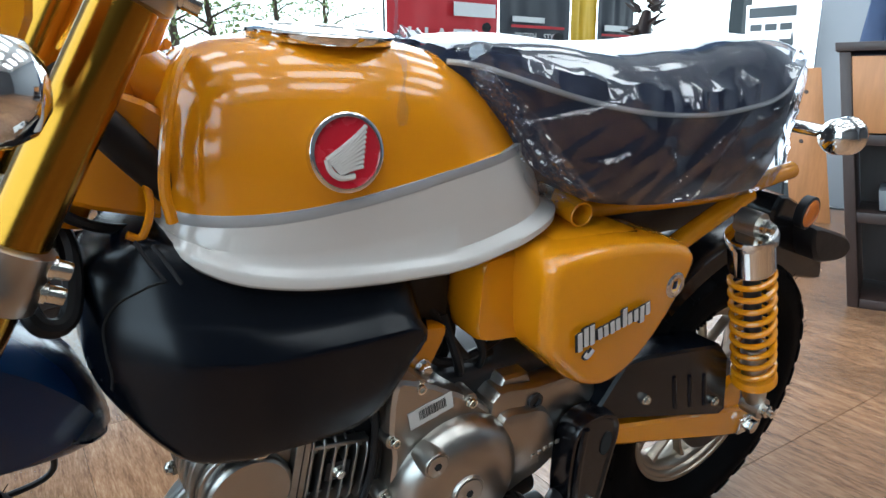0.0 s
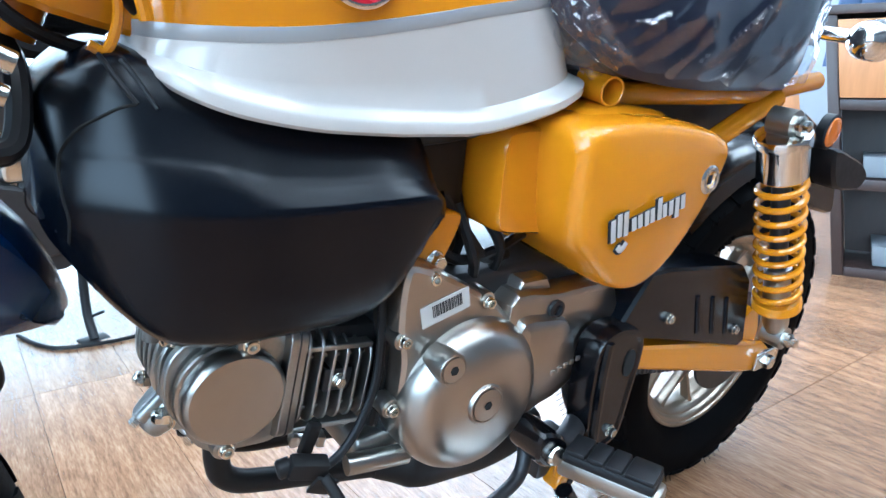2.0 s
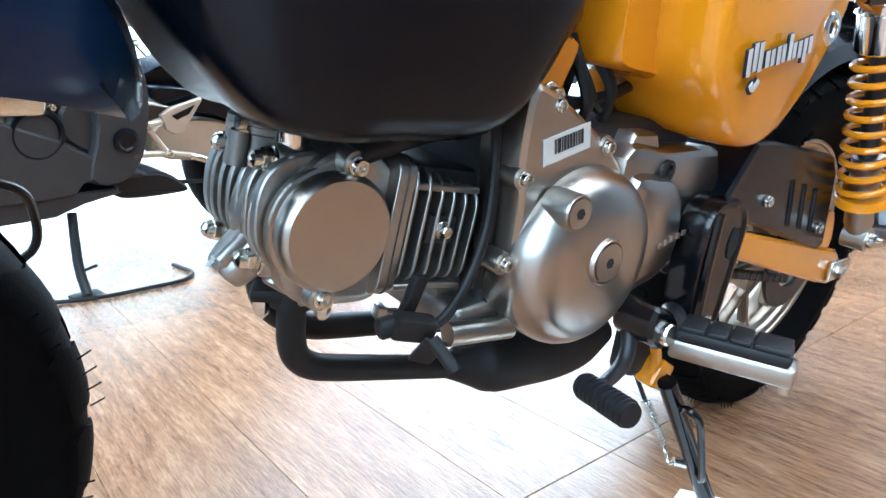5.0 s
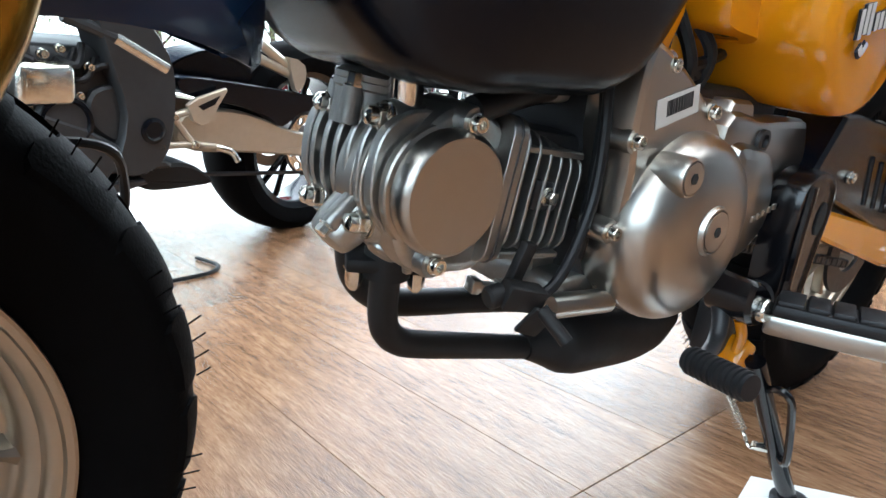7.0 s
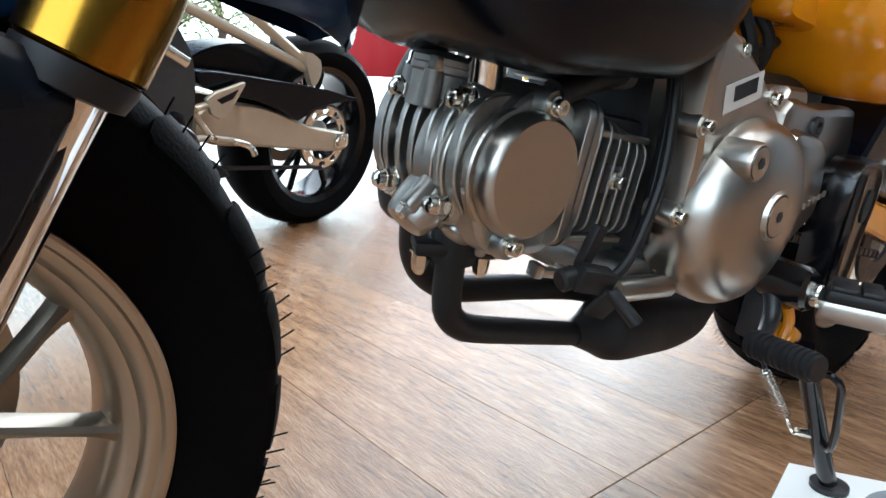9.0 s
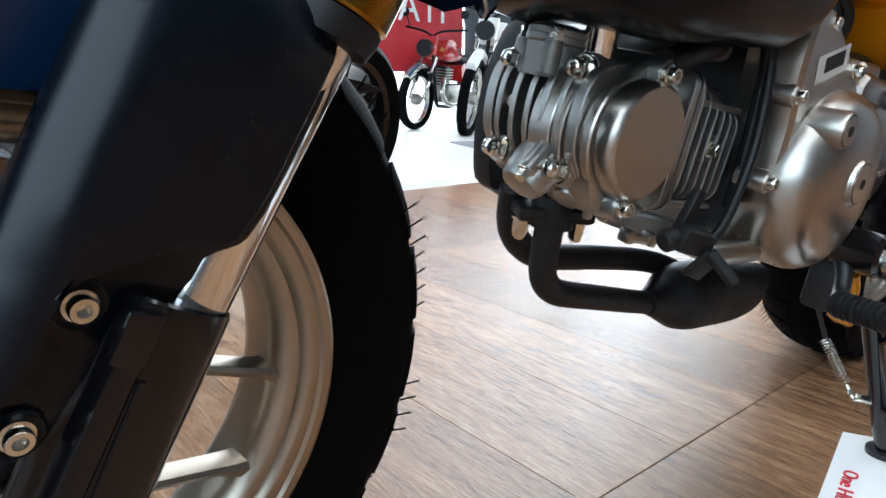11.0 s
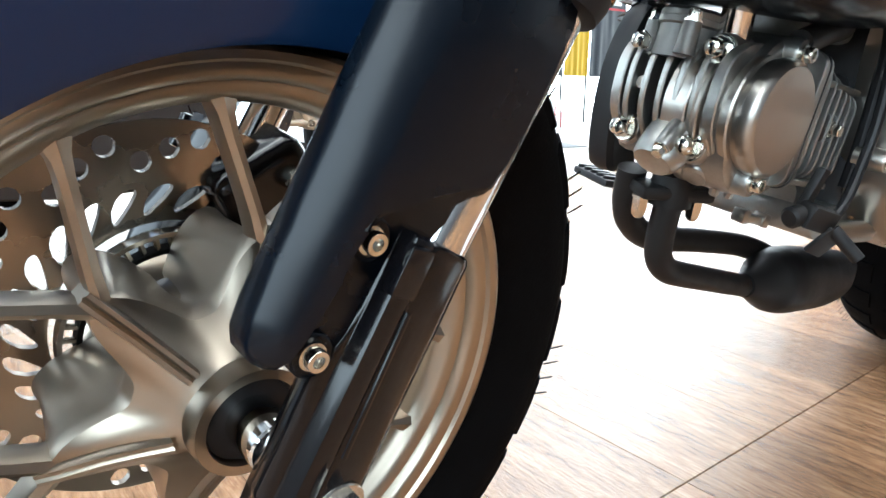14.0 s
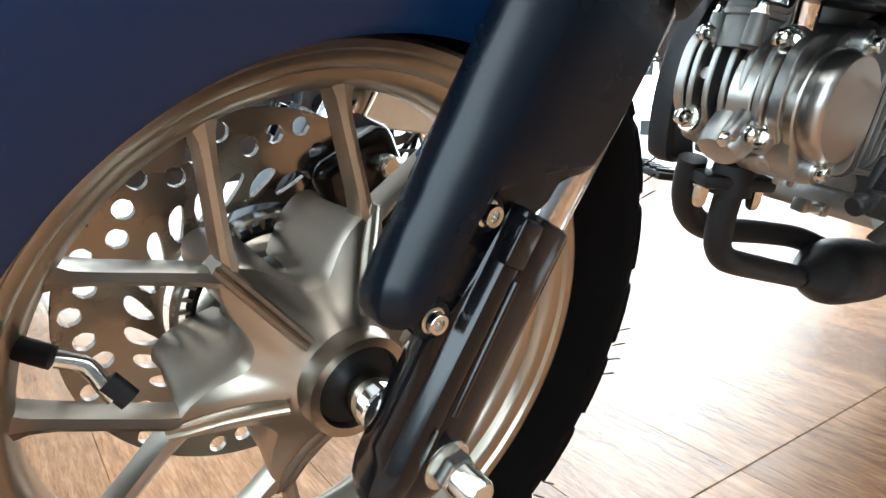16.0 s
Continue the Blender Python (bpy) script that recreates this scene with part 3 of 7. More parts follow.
for pts in ([(0.575, -0.045, 0.54), (0.60, -0.062, 0.50), (0.625, -0.060, 0.475), (0.66, -0.05, 0.47)], [(0.59, -0.05, 0.53), (0.60, -0.070, 0.485), (0.612, -0.060, 0.46)], [(0.62, -0.05, 0.52), (0.635, -0.066, 0.49), (0.640, -0.055, 0.455)], [(0.56, -0.05, 0.50), (0.59, -0.058, 0.478), (0.63, -0.062, 0.482), (0.68, -0.05, 0.49)]):
    part("wiring", tube(pts, 0.0055, 8), BLACK, bike, "black wiring behind the side cover")
part("cover_lip", plate(smooth_poly([(0.68, 0.616), (0.71, 0.6245), (0.78, 0.6235), (0.80, 0.614)], 3), [(-0.03, 0), (-0.100, 0), (-0.108, 0.004)]), YELLOW, cover)
lock_m = look((0.8405, -0.1400, 0.5590), (0.8405, 0, 0.553))
lock = part("cover_lock", lathe([(0.0155, -0.01), (0.0155, 0.003), (0.013, 0.005), (0.009, 0.005), (0.0085, 0.002), (0.0, 0.002)], lock_m, 28), STEEL, cover, "round steel lock")
part("keyhole", block(-0.0035, 0.0035, -0.005, 0.005, 0.001, 0.0035, 0.001), HOLE, lock, m=lock_m)

# script badge, drawn as plain strokes
badge_m = look((0.742, -0.1475, 0.532), (0.742, 0, 0.532)) @ pose(0, 0, 0, 0, 0, 9)
flat = lambda h: badge_m @ Matrix.Translation((0, 0, h)) @ Matrix.Diagonal((1, 1, 0.22, 1))
BADGE = [((x, h0), (x + 0.002, h1)) for x, h0, h1 in ((-0.051, 0.011, -0.011), (-0.0425, 0.0145, -0.008), (-0.034, 0.0145, -0.009), (-0.0225, 0.006, -0.007), (-0.014, 0.0065, -0.0065), (-0.0045, 0.0075, -0.007), (0.0035, 0.0080, -0.0060), (0.0135, 0.0160, -0.0060), (0.0215, 0.0080, -0.0055), (0.0310, 0.0085, -0.0060), (0.0405, 0.0095, -0.0110), (0.0490, 0.0105, -0.0040))]
BADGE.append(((-0.030, -0.017), (-0.037, -0.0225), (-0.042, -0.018)))
for s in BADGE:
    letter = part("badge_stroke", tube([(x, y, 0) for x, y in s], 0.0032, 10, steps=4), WHITE, cover, "white stroke of the script badge", m=flat(0.0022))
    part("stroke_outline", tube([(x, y, 0) for x, y in s], 0.0056, 10, steps=4), HOLE, letter, "dark outline", m=flat(0.0006))

# frame
part("frame_stub", lathe([(0.0142, 0.0), (0.0142, 0.060), (0.0138, 0.0605), (0.0122, 0.0605), (0.0118, 0.060), (0.0118, 0.012), (0.0, 0.012)], along((0.7365, -0.0310, 0.6410), (0.7282, -0.0910, 0.6380)), 32, cap=False), YELLOW, bike, "open yellow frame tube end")
part("frame_collar", lathe([(0.0130, 0.0), (0.0130, 0.045), (0.0115, 0.047), (0.0, 0.047)], along((0.752, -0.020, 0.6450), (0.7480, -0.0640, 0.6435)), 32), YELLOW, bike, "yellow frame collar")
# black filler closes the bright gap below the seat
part("under_seat_filler", block(0.70, 1.06, -0.050, 0.050, 0.575, 0.655, 0.01), BLACK, bike, "black filler block in the dark space under the seat")
part("under_tank_loom", tube([(0.40, -0.03, 0.60), (0.55, -0.04, 0.60), (0.66, -0.045, 0.615), (0.74, -0.045, 0.60)], 0.018, 10), BLACK, bike, "black wiring loom")
for s in (-1, 1):
    part("seat_rail", tube([(0.765, s * 0.057, 0.631), (0.82, s * 0.061, 0.632), (1.0, s * 0.075, 0.635), (1.16, s * 0.07, 0.65)], 0.0125, 12), YELLOW, bike, "yellow frame rail")
    part("frame_strut", tube([(0.80, s * 0.06, 0.50), (0.93, s * 0.075, 0.575), (1.04, s * 0.085, 0.632)], 0.013, 12), YELLOW, bike, "yellow frame tube")
part("backbone", tube([(0.285, 0, 0.80), (0.36, 0, 0.74), (0.47, 0.005, 0.66), (0.58, 0.01, 0.635), (0.68, 0.01, 0.60), (0.74, 0.01, 0.45), (0.75, 0.01, 0.30)], 0.022, 16), YELLOW, bike, "yellow frame backbone")
part("gusset", plate(smooth_poly([(0.255, 0.735), (0.30, 0.76), (0.36, 0.72), (0.37, 0.66), (0.30, 0.668), (0.25, 0.69)], 3), [(-0.034, 0.004), (-0.031, 0), (0.031, 0), (0.034, 0.004)]), YELLOW, bike, "yellow pressed steel frame gusset")
hanger = part("engine_hanger", plate(smooth_poly([(0.525, 0.535), (0.56, 0.53), (0.585, 0.525), (0.578, 0.50), (0.565, 0.478), (0.548, 0.474), (0.54, 0.49), (0.53, 0.51)], 3), [(-0.066, 0.002), (-0.063, 0), (-0.045, 0), (-0.042, 0.002)]), YELLOW, bike, "yellow engine hanger plate")
part("hanger_bolt", hexbolt(bmesh.new(), (0.558, -0.066, 0.486), (0.558, -0.078, 0.486), 0.007), STEEL, hanger)

# engine
CASE = [(0.510, 0.494), (0.536, 0.492), (0.589, 0.463), (0.629, 0.433), (0.655, 0.398), (0.668, 0.354), (0.662, 0.310), (0.629, 0.280), (0.585, 0.279), (0.540, 0.308), (0.513, 0.358), (0.512, 0.407), (0.506, 0.440)]
# crankcase coloured near black so the gaps behind the covers stay dark
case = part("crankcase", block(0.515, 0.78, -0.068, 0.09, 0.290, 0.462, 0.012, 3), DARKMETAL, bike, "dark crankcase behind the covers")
part("case_foot", block(0.488, 0.60, -0.070, 0.05, 0.286, 0.316, 0.008, 3), ALUROUGH, bike, "grey cast aluminium crankcase foot")
gen = part("generator_cover", plate(smooth_poly(CASE, 4), [(-0.05, 0.002), (-0.086, 0.0), (-0.093, 0.002), (-0.096, 0.006)]), ALU, bike, "brushed aluminium generator cover")
dome_m = look((0.590, -0.085, 0.356), (0.590, 0, 0.356))
part("generator_dome", lathe([(0.079, -0.02), (0.079, 0.008), (0.0785, 0.014), (0.0765, 0.021), (0.0725, 0.028), (0.067, 0.034), (0.058, 0.039), (0.042, 0.0435), (0.02, 0.0455), (0.0, 0.046)], dome_m, 72), ALU, gen)
for nm, c, r in (("inspection_plug", (0.5465, 0.4072), 0.0128), ("crank_plug", (0.5845, 0.3645), 0.0172)):
    mm = look((c[0], -0.1185 if r < 0.015 else -0.1265, c[1]), (c[0], 0, c[1] - 0.004))
    pl = part(nm, lathe([(r * 1.18, -0.02), (r * 1.18, 0.004), (r * 1.08, 0.007), (r, 0.007), (r * 0.98, 0.004), (r * 0.94, 0.004), (r * 0.93, 0.0075), (0.0, 0.008)], mm, 36), ALU, gen, "aluminium screw plug")
    part("plug_socket", lathe([(0.0045, 0.0), (0.0045, 0.0085)], mm, 6), HOLE, pl)
REARC = [(0.632, 0.437), (0.70, 0.441), (0.772, 0.440), (0.787, 0.432), (0.800, 0.398), (0.785, 0.36), (0.735, 0.318), (0.700, 0.306), (0.655, 0.306)]
sprocket = part("sprocket_cover", plate(smooth_poly(REARC, 4), [(-0.05, 0.002), (-0.090, 0.0), (-0.096, 0.003), (-0.098, 0.008)]), ALU, bike, "brushed aluminium sprocket cover")
part("cover_bulge", plate(smooth_poly([(0.640, 0.414), (0.68, 0.420), (0.710, 0.410), (0.728, 0.380), (0.730, 0.345), (0.708, 0.325), (0.660, 0.318)], 5), [(-0.08, 0), (-0.098, 0.0), (-0.106, 0.004), (-0.110, 0.012)]), ALU, sprocket)
bm = bmesh.new()
for k in range(5):
    block(0.690 + 0.009 * k, 0.696 + 0.009 * k, -0.1115, -0.109, 0.352 + 0.002 * k, 0.358 + 0.002 * k, 0.0008, 1, bm)
part("cast_mark", bm, ALU, sprocket, "small raised cast bars")
part("cover_screw", lathe([(0.010, 0), (0.010, 0.004), (0.006, 0.0045), (0.0055, 0.001)], look((0.6935, -0.098, 0.4235), (0.6935, 0, 0.4235)), 20), DARKMETAL, sprocket)
part("case_cap", plate([(0.642, 0.425), (0.652, 0.452), (0.656, 0.456), (0.688, 0.455), (0.692, 0.452), (0.703, 0.425)], [(-0.03, 0), (-0.082, 0.0), (-0.086, 0.003)]), ALU, bike, "small aluminium case cap")
for c in ((0.539, -0.086, 0.482), (0.602, -0.090, 0.449), (0.513, -0.088, 0.429), (0.506, -0.088, 0.362), (0.540, -0.088, 0.306)):
    part("bolt_boss", lathe([(0.0095, -0.018), (0.0095, 0.004), (0.009, 0.006)], look(c, (c[0], 0, c[2])), 20), ALU, gen)
    socket_bolt("cover_bolt", (c[0], c[1] - 0.005, c[2]), (c[0], c[1] - 0.013, c[2]), 0.0052, gen, STEEL)

U = Matrix.Translation((0.584, 0, 0.365)) @ Matrix(((-0.989, 0, 0.146, 0), (0, -1, 0, 0), (0.146, 0, 0.989, 0), (0, 0, 0, 1)))  # x towards the head, y to the left side
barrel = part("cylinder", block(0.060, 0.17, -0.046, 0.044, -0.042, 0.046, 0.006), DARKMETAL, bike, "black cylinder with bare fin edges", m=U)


def rib(poly, v0, v1, edge=0.001):
    """A plate across the engine between v0 and v1, its outline given along and across the cylinder."""
    return loft([[(a, v, b) for a, b in (inset(poly, d) if d else poly)] for v, d in ((v0, edge), (v0 + edge, 0), (v1 - edge, 0), (v1, edge))])


def fin_plate(u, thick, v0, v1, w0, w1, r=0.014):
    """A cooling fin across the cylinder: a thin plate with rounded corners."""
    out = []
    for cv, cw, a0 in ((v1 - r, w1 - r, 0), (v0 + r, w1 - r, 90), (v0 + r, w0 + r, 180), (v1 - r, w0 + r, 270)):
        out += [(cv + r * cos(radians(a0 + 18 * k)), cw + r * sin(radians(a0 + 18 * k))) for k in range(6)]
    return loft([[(uu, v, w) for v, w in (inset(out, d) if d else out)] for uu, d in ((u, 0.0006), (u + 0.0006, 0), (u + thick - 0.0006, 0), (u + thick, 0.0006))])


for k in range(6):
    u = 0.0820 + 0.0126 * k
    part("fin", fin_plate(u, 0.0028, -0.058, 0.0600, -0.044, 0.0330 + 0.0030 * k, 0.016), ALUROUGH, barrel, m=U)
    if k < 5:
        for w0, w1 in ((-0.036, -0.014), (0.014, 0.028 + 0.003 * k)):
            part("fin_tie", block(u + 0.0008, u + 0.0120, 0.030, 0.0480, w0 + 0.004, w0 + 0.0075, 0.0008, 1), ALUROUGH, barrel, m=U)
part("bolt_pad", block(0.100, 0.128, 0.030, 0.0585, -0.011, 0.012, 0.003, 2), DARKMETAL, barrel, m=U)
part("cylinder_bolt", hexbolt(bmesh.new(), (0.114, 0.0575, 0.0005), (0.114, 0.0665, 0.0005), 0.0052), STEEL, barrel, m=U)
for w in (-0.0475, 0.030):
    part("fin_bridge", block(0.084, 0.150, 0.046, 0.0590, w, w + 0.0050, 0.001, 1), ALUROUGH, barrel, m=U)

head = part("cylinder_head", block(0.165, 0.2360, -0.050, 0.030, -0.050, 0.036, 0.008, 3), CASTSHADE, bike, "sand-cast aluminium cylinder head", m=U)
RIB = smooth_poly([(0.170, -0.050), (0.222, -0.046), (0.243, -0.030), (0.2525, -0.016), (0.2555, 0.004), (0.2540, 0.021), (0.2470, 0.033), (0.2330, 0.042), (0.205, 0.0465), (0.170, 0.048)], 3)
for k, v in enumerate((-0.0525, -0.0405, -0.0262, -0.0120, 0.0022, 0.0164)):
    part("head_rib", rib(RIB, v, v + 0.0052 + (0.004 if k == 0 else 0.0)), ALUROUGH, head, m=U)
part("head_rib", rib(RIB, 0.0292, 0.0385), ALUROUGH, head, m=U)
# added dark bed: the slots' dark paint, deepened for the shade between ribs
part("slot_bed", block(0.175, 0.2405, -0.048, 0.030, -0.022, 0.0385, 0.006, 2), DARKMETAL, head, "dark slot bed, its colour both paint and shade between the ribs", m=U)
for v in (-0.0310, 0.0255):
    part("core_plug", lathe([(0.0050, -0.012), (0.0050, 0.0), (0.0044, 0.001), (0, 0.0012)], U @ Matrix.Translation((0.2480, v, 0.003)) @ pose(0, 0, 0, 0, 90, 0), 20), WHITE, head, "small pale core plug")
EAR = smooth_poly([(0.372, 0.440), (0.400, 0.446), (0.424, 0.436), (0.4345, 0.418), (0.4330, 0.380), (0.4280, 0.345), (0.4180, 0.330), (0.390, 0.331), (0.362, 0.337), (0.345, 0.360), (0.343, 0.405)], 4)
part("head_side", plate(EAR, [(0.0, 0), (-0.040, 0.0), (-0.0455, 0.001), (-0.0480, 0.004), (-0.0485, 0.009)]), ALUROUGH, head)
cam_m = look((0.3800, -0.0645, 0.3915), (0.3800, 0, 0.3915))
part("cam_cover", lathe([(0.0490, -0.068), (0.0490, -0.050), (0.0482, -0.0490), (0.0452, -0.0482), (0.0452, -0.0455), (0.0475, -0.0445), (0.0478, -0.0405), (0.0468, -0.0395), (0.0440, -0.0385), (0.0440, -0.0355), (0.0462, -0.0345), (0.0464, -0.0300), (0.0454, -0.0290), (0.0425, -0.0280), (0.0425, -0.0245), (0.0446, -0.0235), (0.0448, -0.0185), (0.0438, -0.0170), (0.0412, -0.0160), (0.0412, -0.0125), (0.0426, -0.0115), (0.0424, -0.0060), (0.0410, -0.0030), (0.0390, -0.0008), (0.0380, 0.0), (0.0372, 0.0), (0.0, 0.0)], cam_m, 72), ALU, head, "round aluminium cam cover", smooth=25)
for c0, r0 in (((0.3925, -0.052, 0.4372), 0.0105), ((0.3710, -0.052, 0.3455), 0.0105), ((0.4250, -0.040, 0.3520), 0.0085), ((0.4300, -0.040, 0.4110), 0.0085)):
    part("cover_boss", lathe([(r0 * 1.1, -0.04), (r0, 0.004), (r0 * 0.92, 0.006)], look(c0, (c0[0], 0, c0[2])), 24), ALUROUGH, head)
    socket_bolt("head_bolt", (c0[0], c0[1] - 0.006, c0[2]), (c0[0], c0[1] - 0.0135, c0[2]), r0 * 0.52, head, STEEL)
part("head_web", tube([(0.4300, -0.044, 0.411), (0.4265, -0.046, 0.380), (0.4250, -0.044, 0.352)], 0.0042, 8), ALUROUGH, head)
part("head_gasket_flange", fin_plate(0.1500, 0.0150, -0.060, 0.0605, -0.052, 0.052, 0.012), ALUROUGH, head, m=U)
part("gasket_line", fin_plate(0.1560, 0.0016, -0.0608, 0.0613, -0.0528, 0.0528, 0.012), DARKMETAL, head, m=U)
for y, z in ((0.0215, -0.0345), (-0.038, -0.0330), (0.0210, 0.0345), (-0.040, 0.0320)):
    nm = U @ Matrix.Translation((0.2410, y, z)) @ pose(0, 0, 0, 0, 90, 0)
    part("nut_boss", lathe([(0.0140, -0.035), (0.0128, -0.004), (0.0118, -0.001), (0.0112, 0.0)], nm, 28), ALUROUGH, head)
    nut = part("acorn_nut", lathe([(0.0108, 0), (0.0108, 0.0022), (0.0098, 0.0026), (0.0098, 0.0032)], nm, 28), STEEL, head, "zinc acorn nut on its washer")
    part("nut_hex", lathe([(0.0082, 0.003), (0.0082, 0.0088), (0.0074, 0.0096)], nm, 6), STEEL, nut)
    part("nut_dome", lathe([(0.0068, 0.0088), (0.0068, 0.0115), (0.0058, 0.0145), (0.003, 0.0165), (0.0, 0.0168)], nm, 18), STEEL, nut)
snout = along((0.353, -0.003, 0.376), (0.318, -0.003, 0.346))
part("spark_boss", lathe([(0.0235, -0.02), (0.0225, 0.016), (0.0212, 0.028), (0.0190, 0.036), (0.0165, 0.0390), (0.010, 0.0402), (0.0, 0.0404)], snout @ Matrix.Diagonal((0.95, 0.78, 1, 1)), 36), ALUROUGH, head, "smooth cast boss under the ribs")
lug = along((0.345, -0.0100, 0.386), (0.3120, -0.0130, 0.3600))
part("lug", lathe([(0.0080, -0.01), (0.0070, 0.022), (0.0066, 0.0345), (0.0060, 0.0355)], lug, 24), ALUROUGH, head)
part("lug_bolt", lathe([(0.0062, 0.035), (0.0062, 0.0365), (0.0048, 0.037), (0.0048, 0.0415), (0.0040, 0.0425)], lug, 6), STEEL, head, "brass-toned hex bolt")
plug_m = along((0.372, -0.017, 0.364), (0.350, -0.0225, 0.336))
part("casting_plug", lathe([(0.0140, -0.01), (0.0135, 0.022), (0.0125, 0.028), (0.0105, 0.0295), (0, 0.030)], plug_m @ Matrix.Diagonal((0.8, 1.0, 1, 1)), 28), ALUROUGH, head)
for a, b in (((0.362, -0.040, 0.362), (0.372, -0.030, 0.330)), ((0.378, -0.046, 0.352), (0.386, -0.034, 0.328))):
    part("head_web", tube([a, b], 0.0040, 8, smooth=False), ALUROUGH, head)
neck_m = U @ pose(0.236, -0.012, 0.030)
neck = part("rocker_neck", lathe([(0.0225, -0.006), (0.0215, 0.004), (0.0215, 0.0165), (0.0235, 0.0180), (0.0235, 0.0220), (0.0225, 0.023)], neck_m, 40), CASTSHADE, head, "round aluminium rocker neck")
part("rocker_cap", lathe([(0.0222, 0.0215), (0.0232, 0.0235), (0.0230, 0.0265), (0.0195, 0.0295), (0.010, 0.0310), (0.0, 0.0312)], neck_m, 40), CASTSHADE, head, "aluminium rocker cap")
for aa in (35, 165, 285):
    part("neck_lug", lathe([(0.0075, -0.004), (0.0065, 0.016), (0.0062, 0.0185)], neck_m @ pose(0.0265 * cos(radians(aa)), 0.0265 * sin(radians(aa)), 0), 18), CASTSHADE, neck)
    part("neck_bolt", lathe([(0.0062, 0.0185), (0.0062, 0.020), (0.0048, 0.0205), (0.0048, 0.0265), (0.0040, 0.0275), (0, 0.0275)], neck_m @ pose(0.0265 * cos(radians(aa)), 0.0265 * sin(radians(aa)), 0), 6), STEEL, neck)
part("intake_sleeve", lathe([(0.0135, -0.012), (0.0135, 0.002), (0.0118, 0.004), (0.0118, 0.030), (0.013, 0.032), (0.013, 0.040)], pose(0.366, -0.018, 0.436), 24), CHROME, head, "short chrome intake sleeve")
part("head_pipe_black", tube([(0.395, -0.052, 0.444), (0.430, -0.050, 0.452), (0.470, -0.045, 0.458)], 0.0095, 14), BLACK, head, "black rubber sleeve")

# exhaust
EX = [(0.385, 0.012, 0.332), (0.3865, 0.015, 0.300), (0.3875, 0.016, 0.275), (0.3925, 0.016, 0.2565), (0.4080, 0.016, 0.2425), (0.4330, 0.016, 0.2335), (0.46, 0.016, 0.2258), (0.54, 0.016, 0.2035), (0.60, 0.016, 0.187)]
exhaust = part("exhaust_pipe", tube(EX, 0.0120, 22), EXBLACK, bike, "matte black exhaust pipe")
part("collector", tube([(0.560, 0.014, 0.199), (0.590, 0.012, 0.197), (0.615, 0.010, 0.196), (0.65, 0.010, 0.192), (0.74, 0.012, 0.178), (0.82, 0.02, 0.175)], 0.04, 28, radii=[0.0125, 0.022, 0.033, 0.037, 0.038, 0.037, 0.032, 0.02]), EXBLACK, exhaust, "matte black collector box")
part("second_pipe", tube([(0.374, 0.048, 0.330), (0.380, 0.052, 0.300), (0.396, 0.055, 0.277), (0.425, 0.055, 0.2590), (0.470, 0.055, 0.2490), (0.526, 0.053, 0.2400), (0.60, 0.046, 0.2260), (0.65, 0.03, 0.208)], 0.0125, 18), EXBLACK, exhaust)
flange_m = Matrix.Translation((0.388, 0.016, 0.318)) @ pose(0, 0, 0, 0, 0, -31)
part("exhaust_flange", block(-0.032, 0.032, -0.017, 0.017, -0.006, 0.006, 0.004), EXBLACK, exhaust, m=flange_m)
part("port_ring", lathe([(0.0185, -0.012), (0.0185, 0.004), (0.017, 0.014)], flange_m, 28), EXBLACK, exhaust)
for x in (-0.0245, 0.0235):
    part("flange_stud", lathe([(0.0088, 0.0055), (0.0088, 0.0075), (0.0070, 0.008), (0.0070, 0.0165), (0.0058, 0.0225), (0.003, 0.0255), (0.0, 0.026)], flange_m @ pose(x, 0, 0, 180, 0, 0), 6), STEEL, exhaust, "zinc acorn nut")

# foot controls
BRACKET = [(0.752, 0.394), (0.785, 0.396), (0.808, 0.384), (0.816, 0.360), (0.812, 0.31), (0.806, 0.258), (0.790, 0.243), (0.765, 0.243), (0.748, 0.262), (0.738, 0.31), (0.736, 0.372)]
br = part("foot_bracket", plate(smooth_poly(BRACKET, 4), [(-0.100, 0), (-0.124, 0.0), (-0.130, 0.002), (-0.1305, 0.006), (-0.128, 0.009)]), GLOSSBLACK, bike, "black footrest bracket")
# black disc painted as the shaded slot; the plate has no opening
part("bracket_slot", lathe([(0.011, 0), (0.011, 0.004)], look((0.796, -0.1255, 0.349), (0.796, 0, 0.349)) @ Matrix.Diagonal((0.8, 1.55, 1, 1)), 24), HOLE, br)
part("bracket_rib", tube([(0.752, -0.129, 0.385), (0.750, -0.131, 0.33), (0.757, -0.131, 0.262)], 0.006, 10), GLOSSBLACK, br)
part("bracket_bolt", hexbolt(bmesh.new(), (0.788, -0.128, 0.262), (0.788, -0.136, 0.262), 0.0055), STEEL, br)
part("peg_arm", tube([(0.75, -0.11, 0.275), (0.72, -0.125, 0.276), (0.69, -0.136, 0.280)], 0.013, 12), DARKMETAL, br)
part("arm_plate", plate(smooth_poly([(0.652, 0.312), (0.670, 0.310), (0.692, 0.295), (0.692, 0.274), (0.672, 0.268), (0.652, 0.284)], 3), [(-0.147, 0.003), (-0.143, 0), (-0.105, 0)]), GLOSSBLACK, br)
peg_m = Matrix(((0.937, 0.33, 0, 0.684), (0.35, -0.937, 0, -0.138), (0, 0.07, 1, 0.283), (0, 0, 0, 1)))
peg = part("footrest", block(-0.014, 0.018, 0.010, 0.114, -0.020, 0.000, 0.005), ALU, br, "aluminium footrest", m=peg_m)
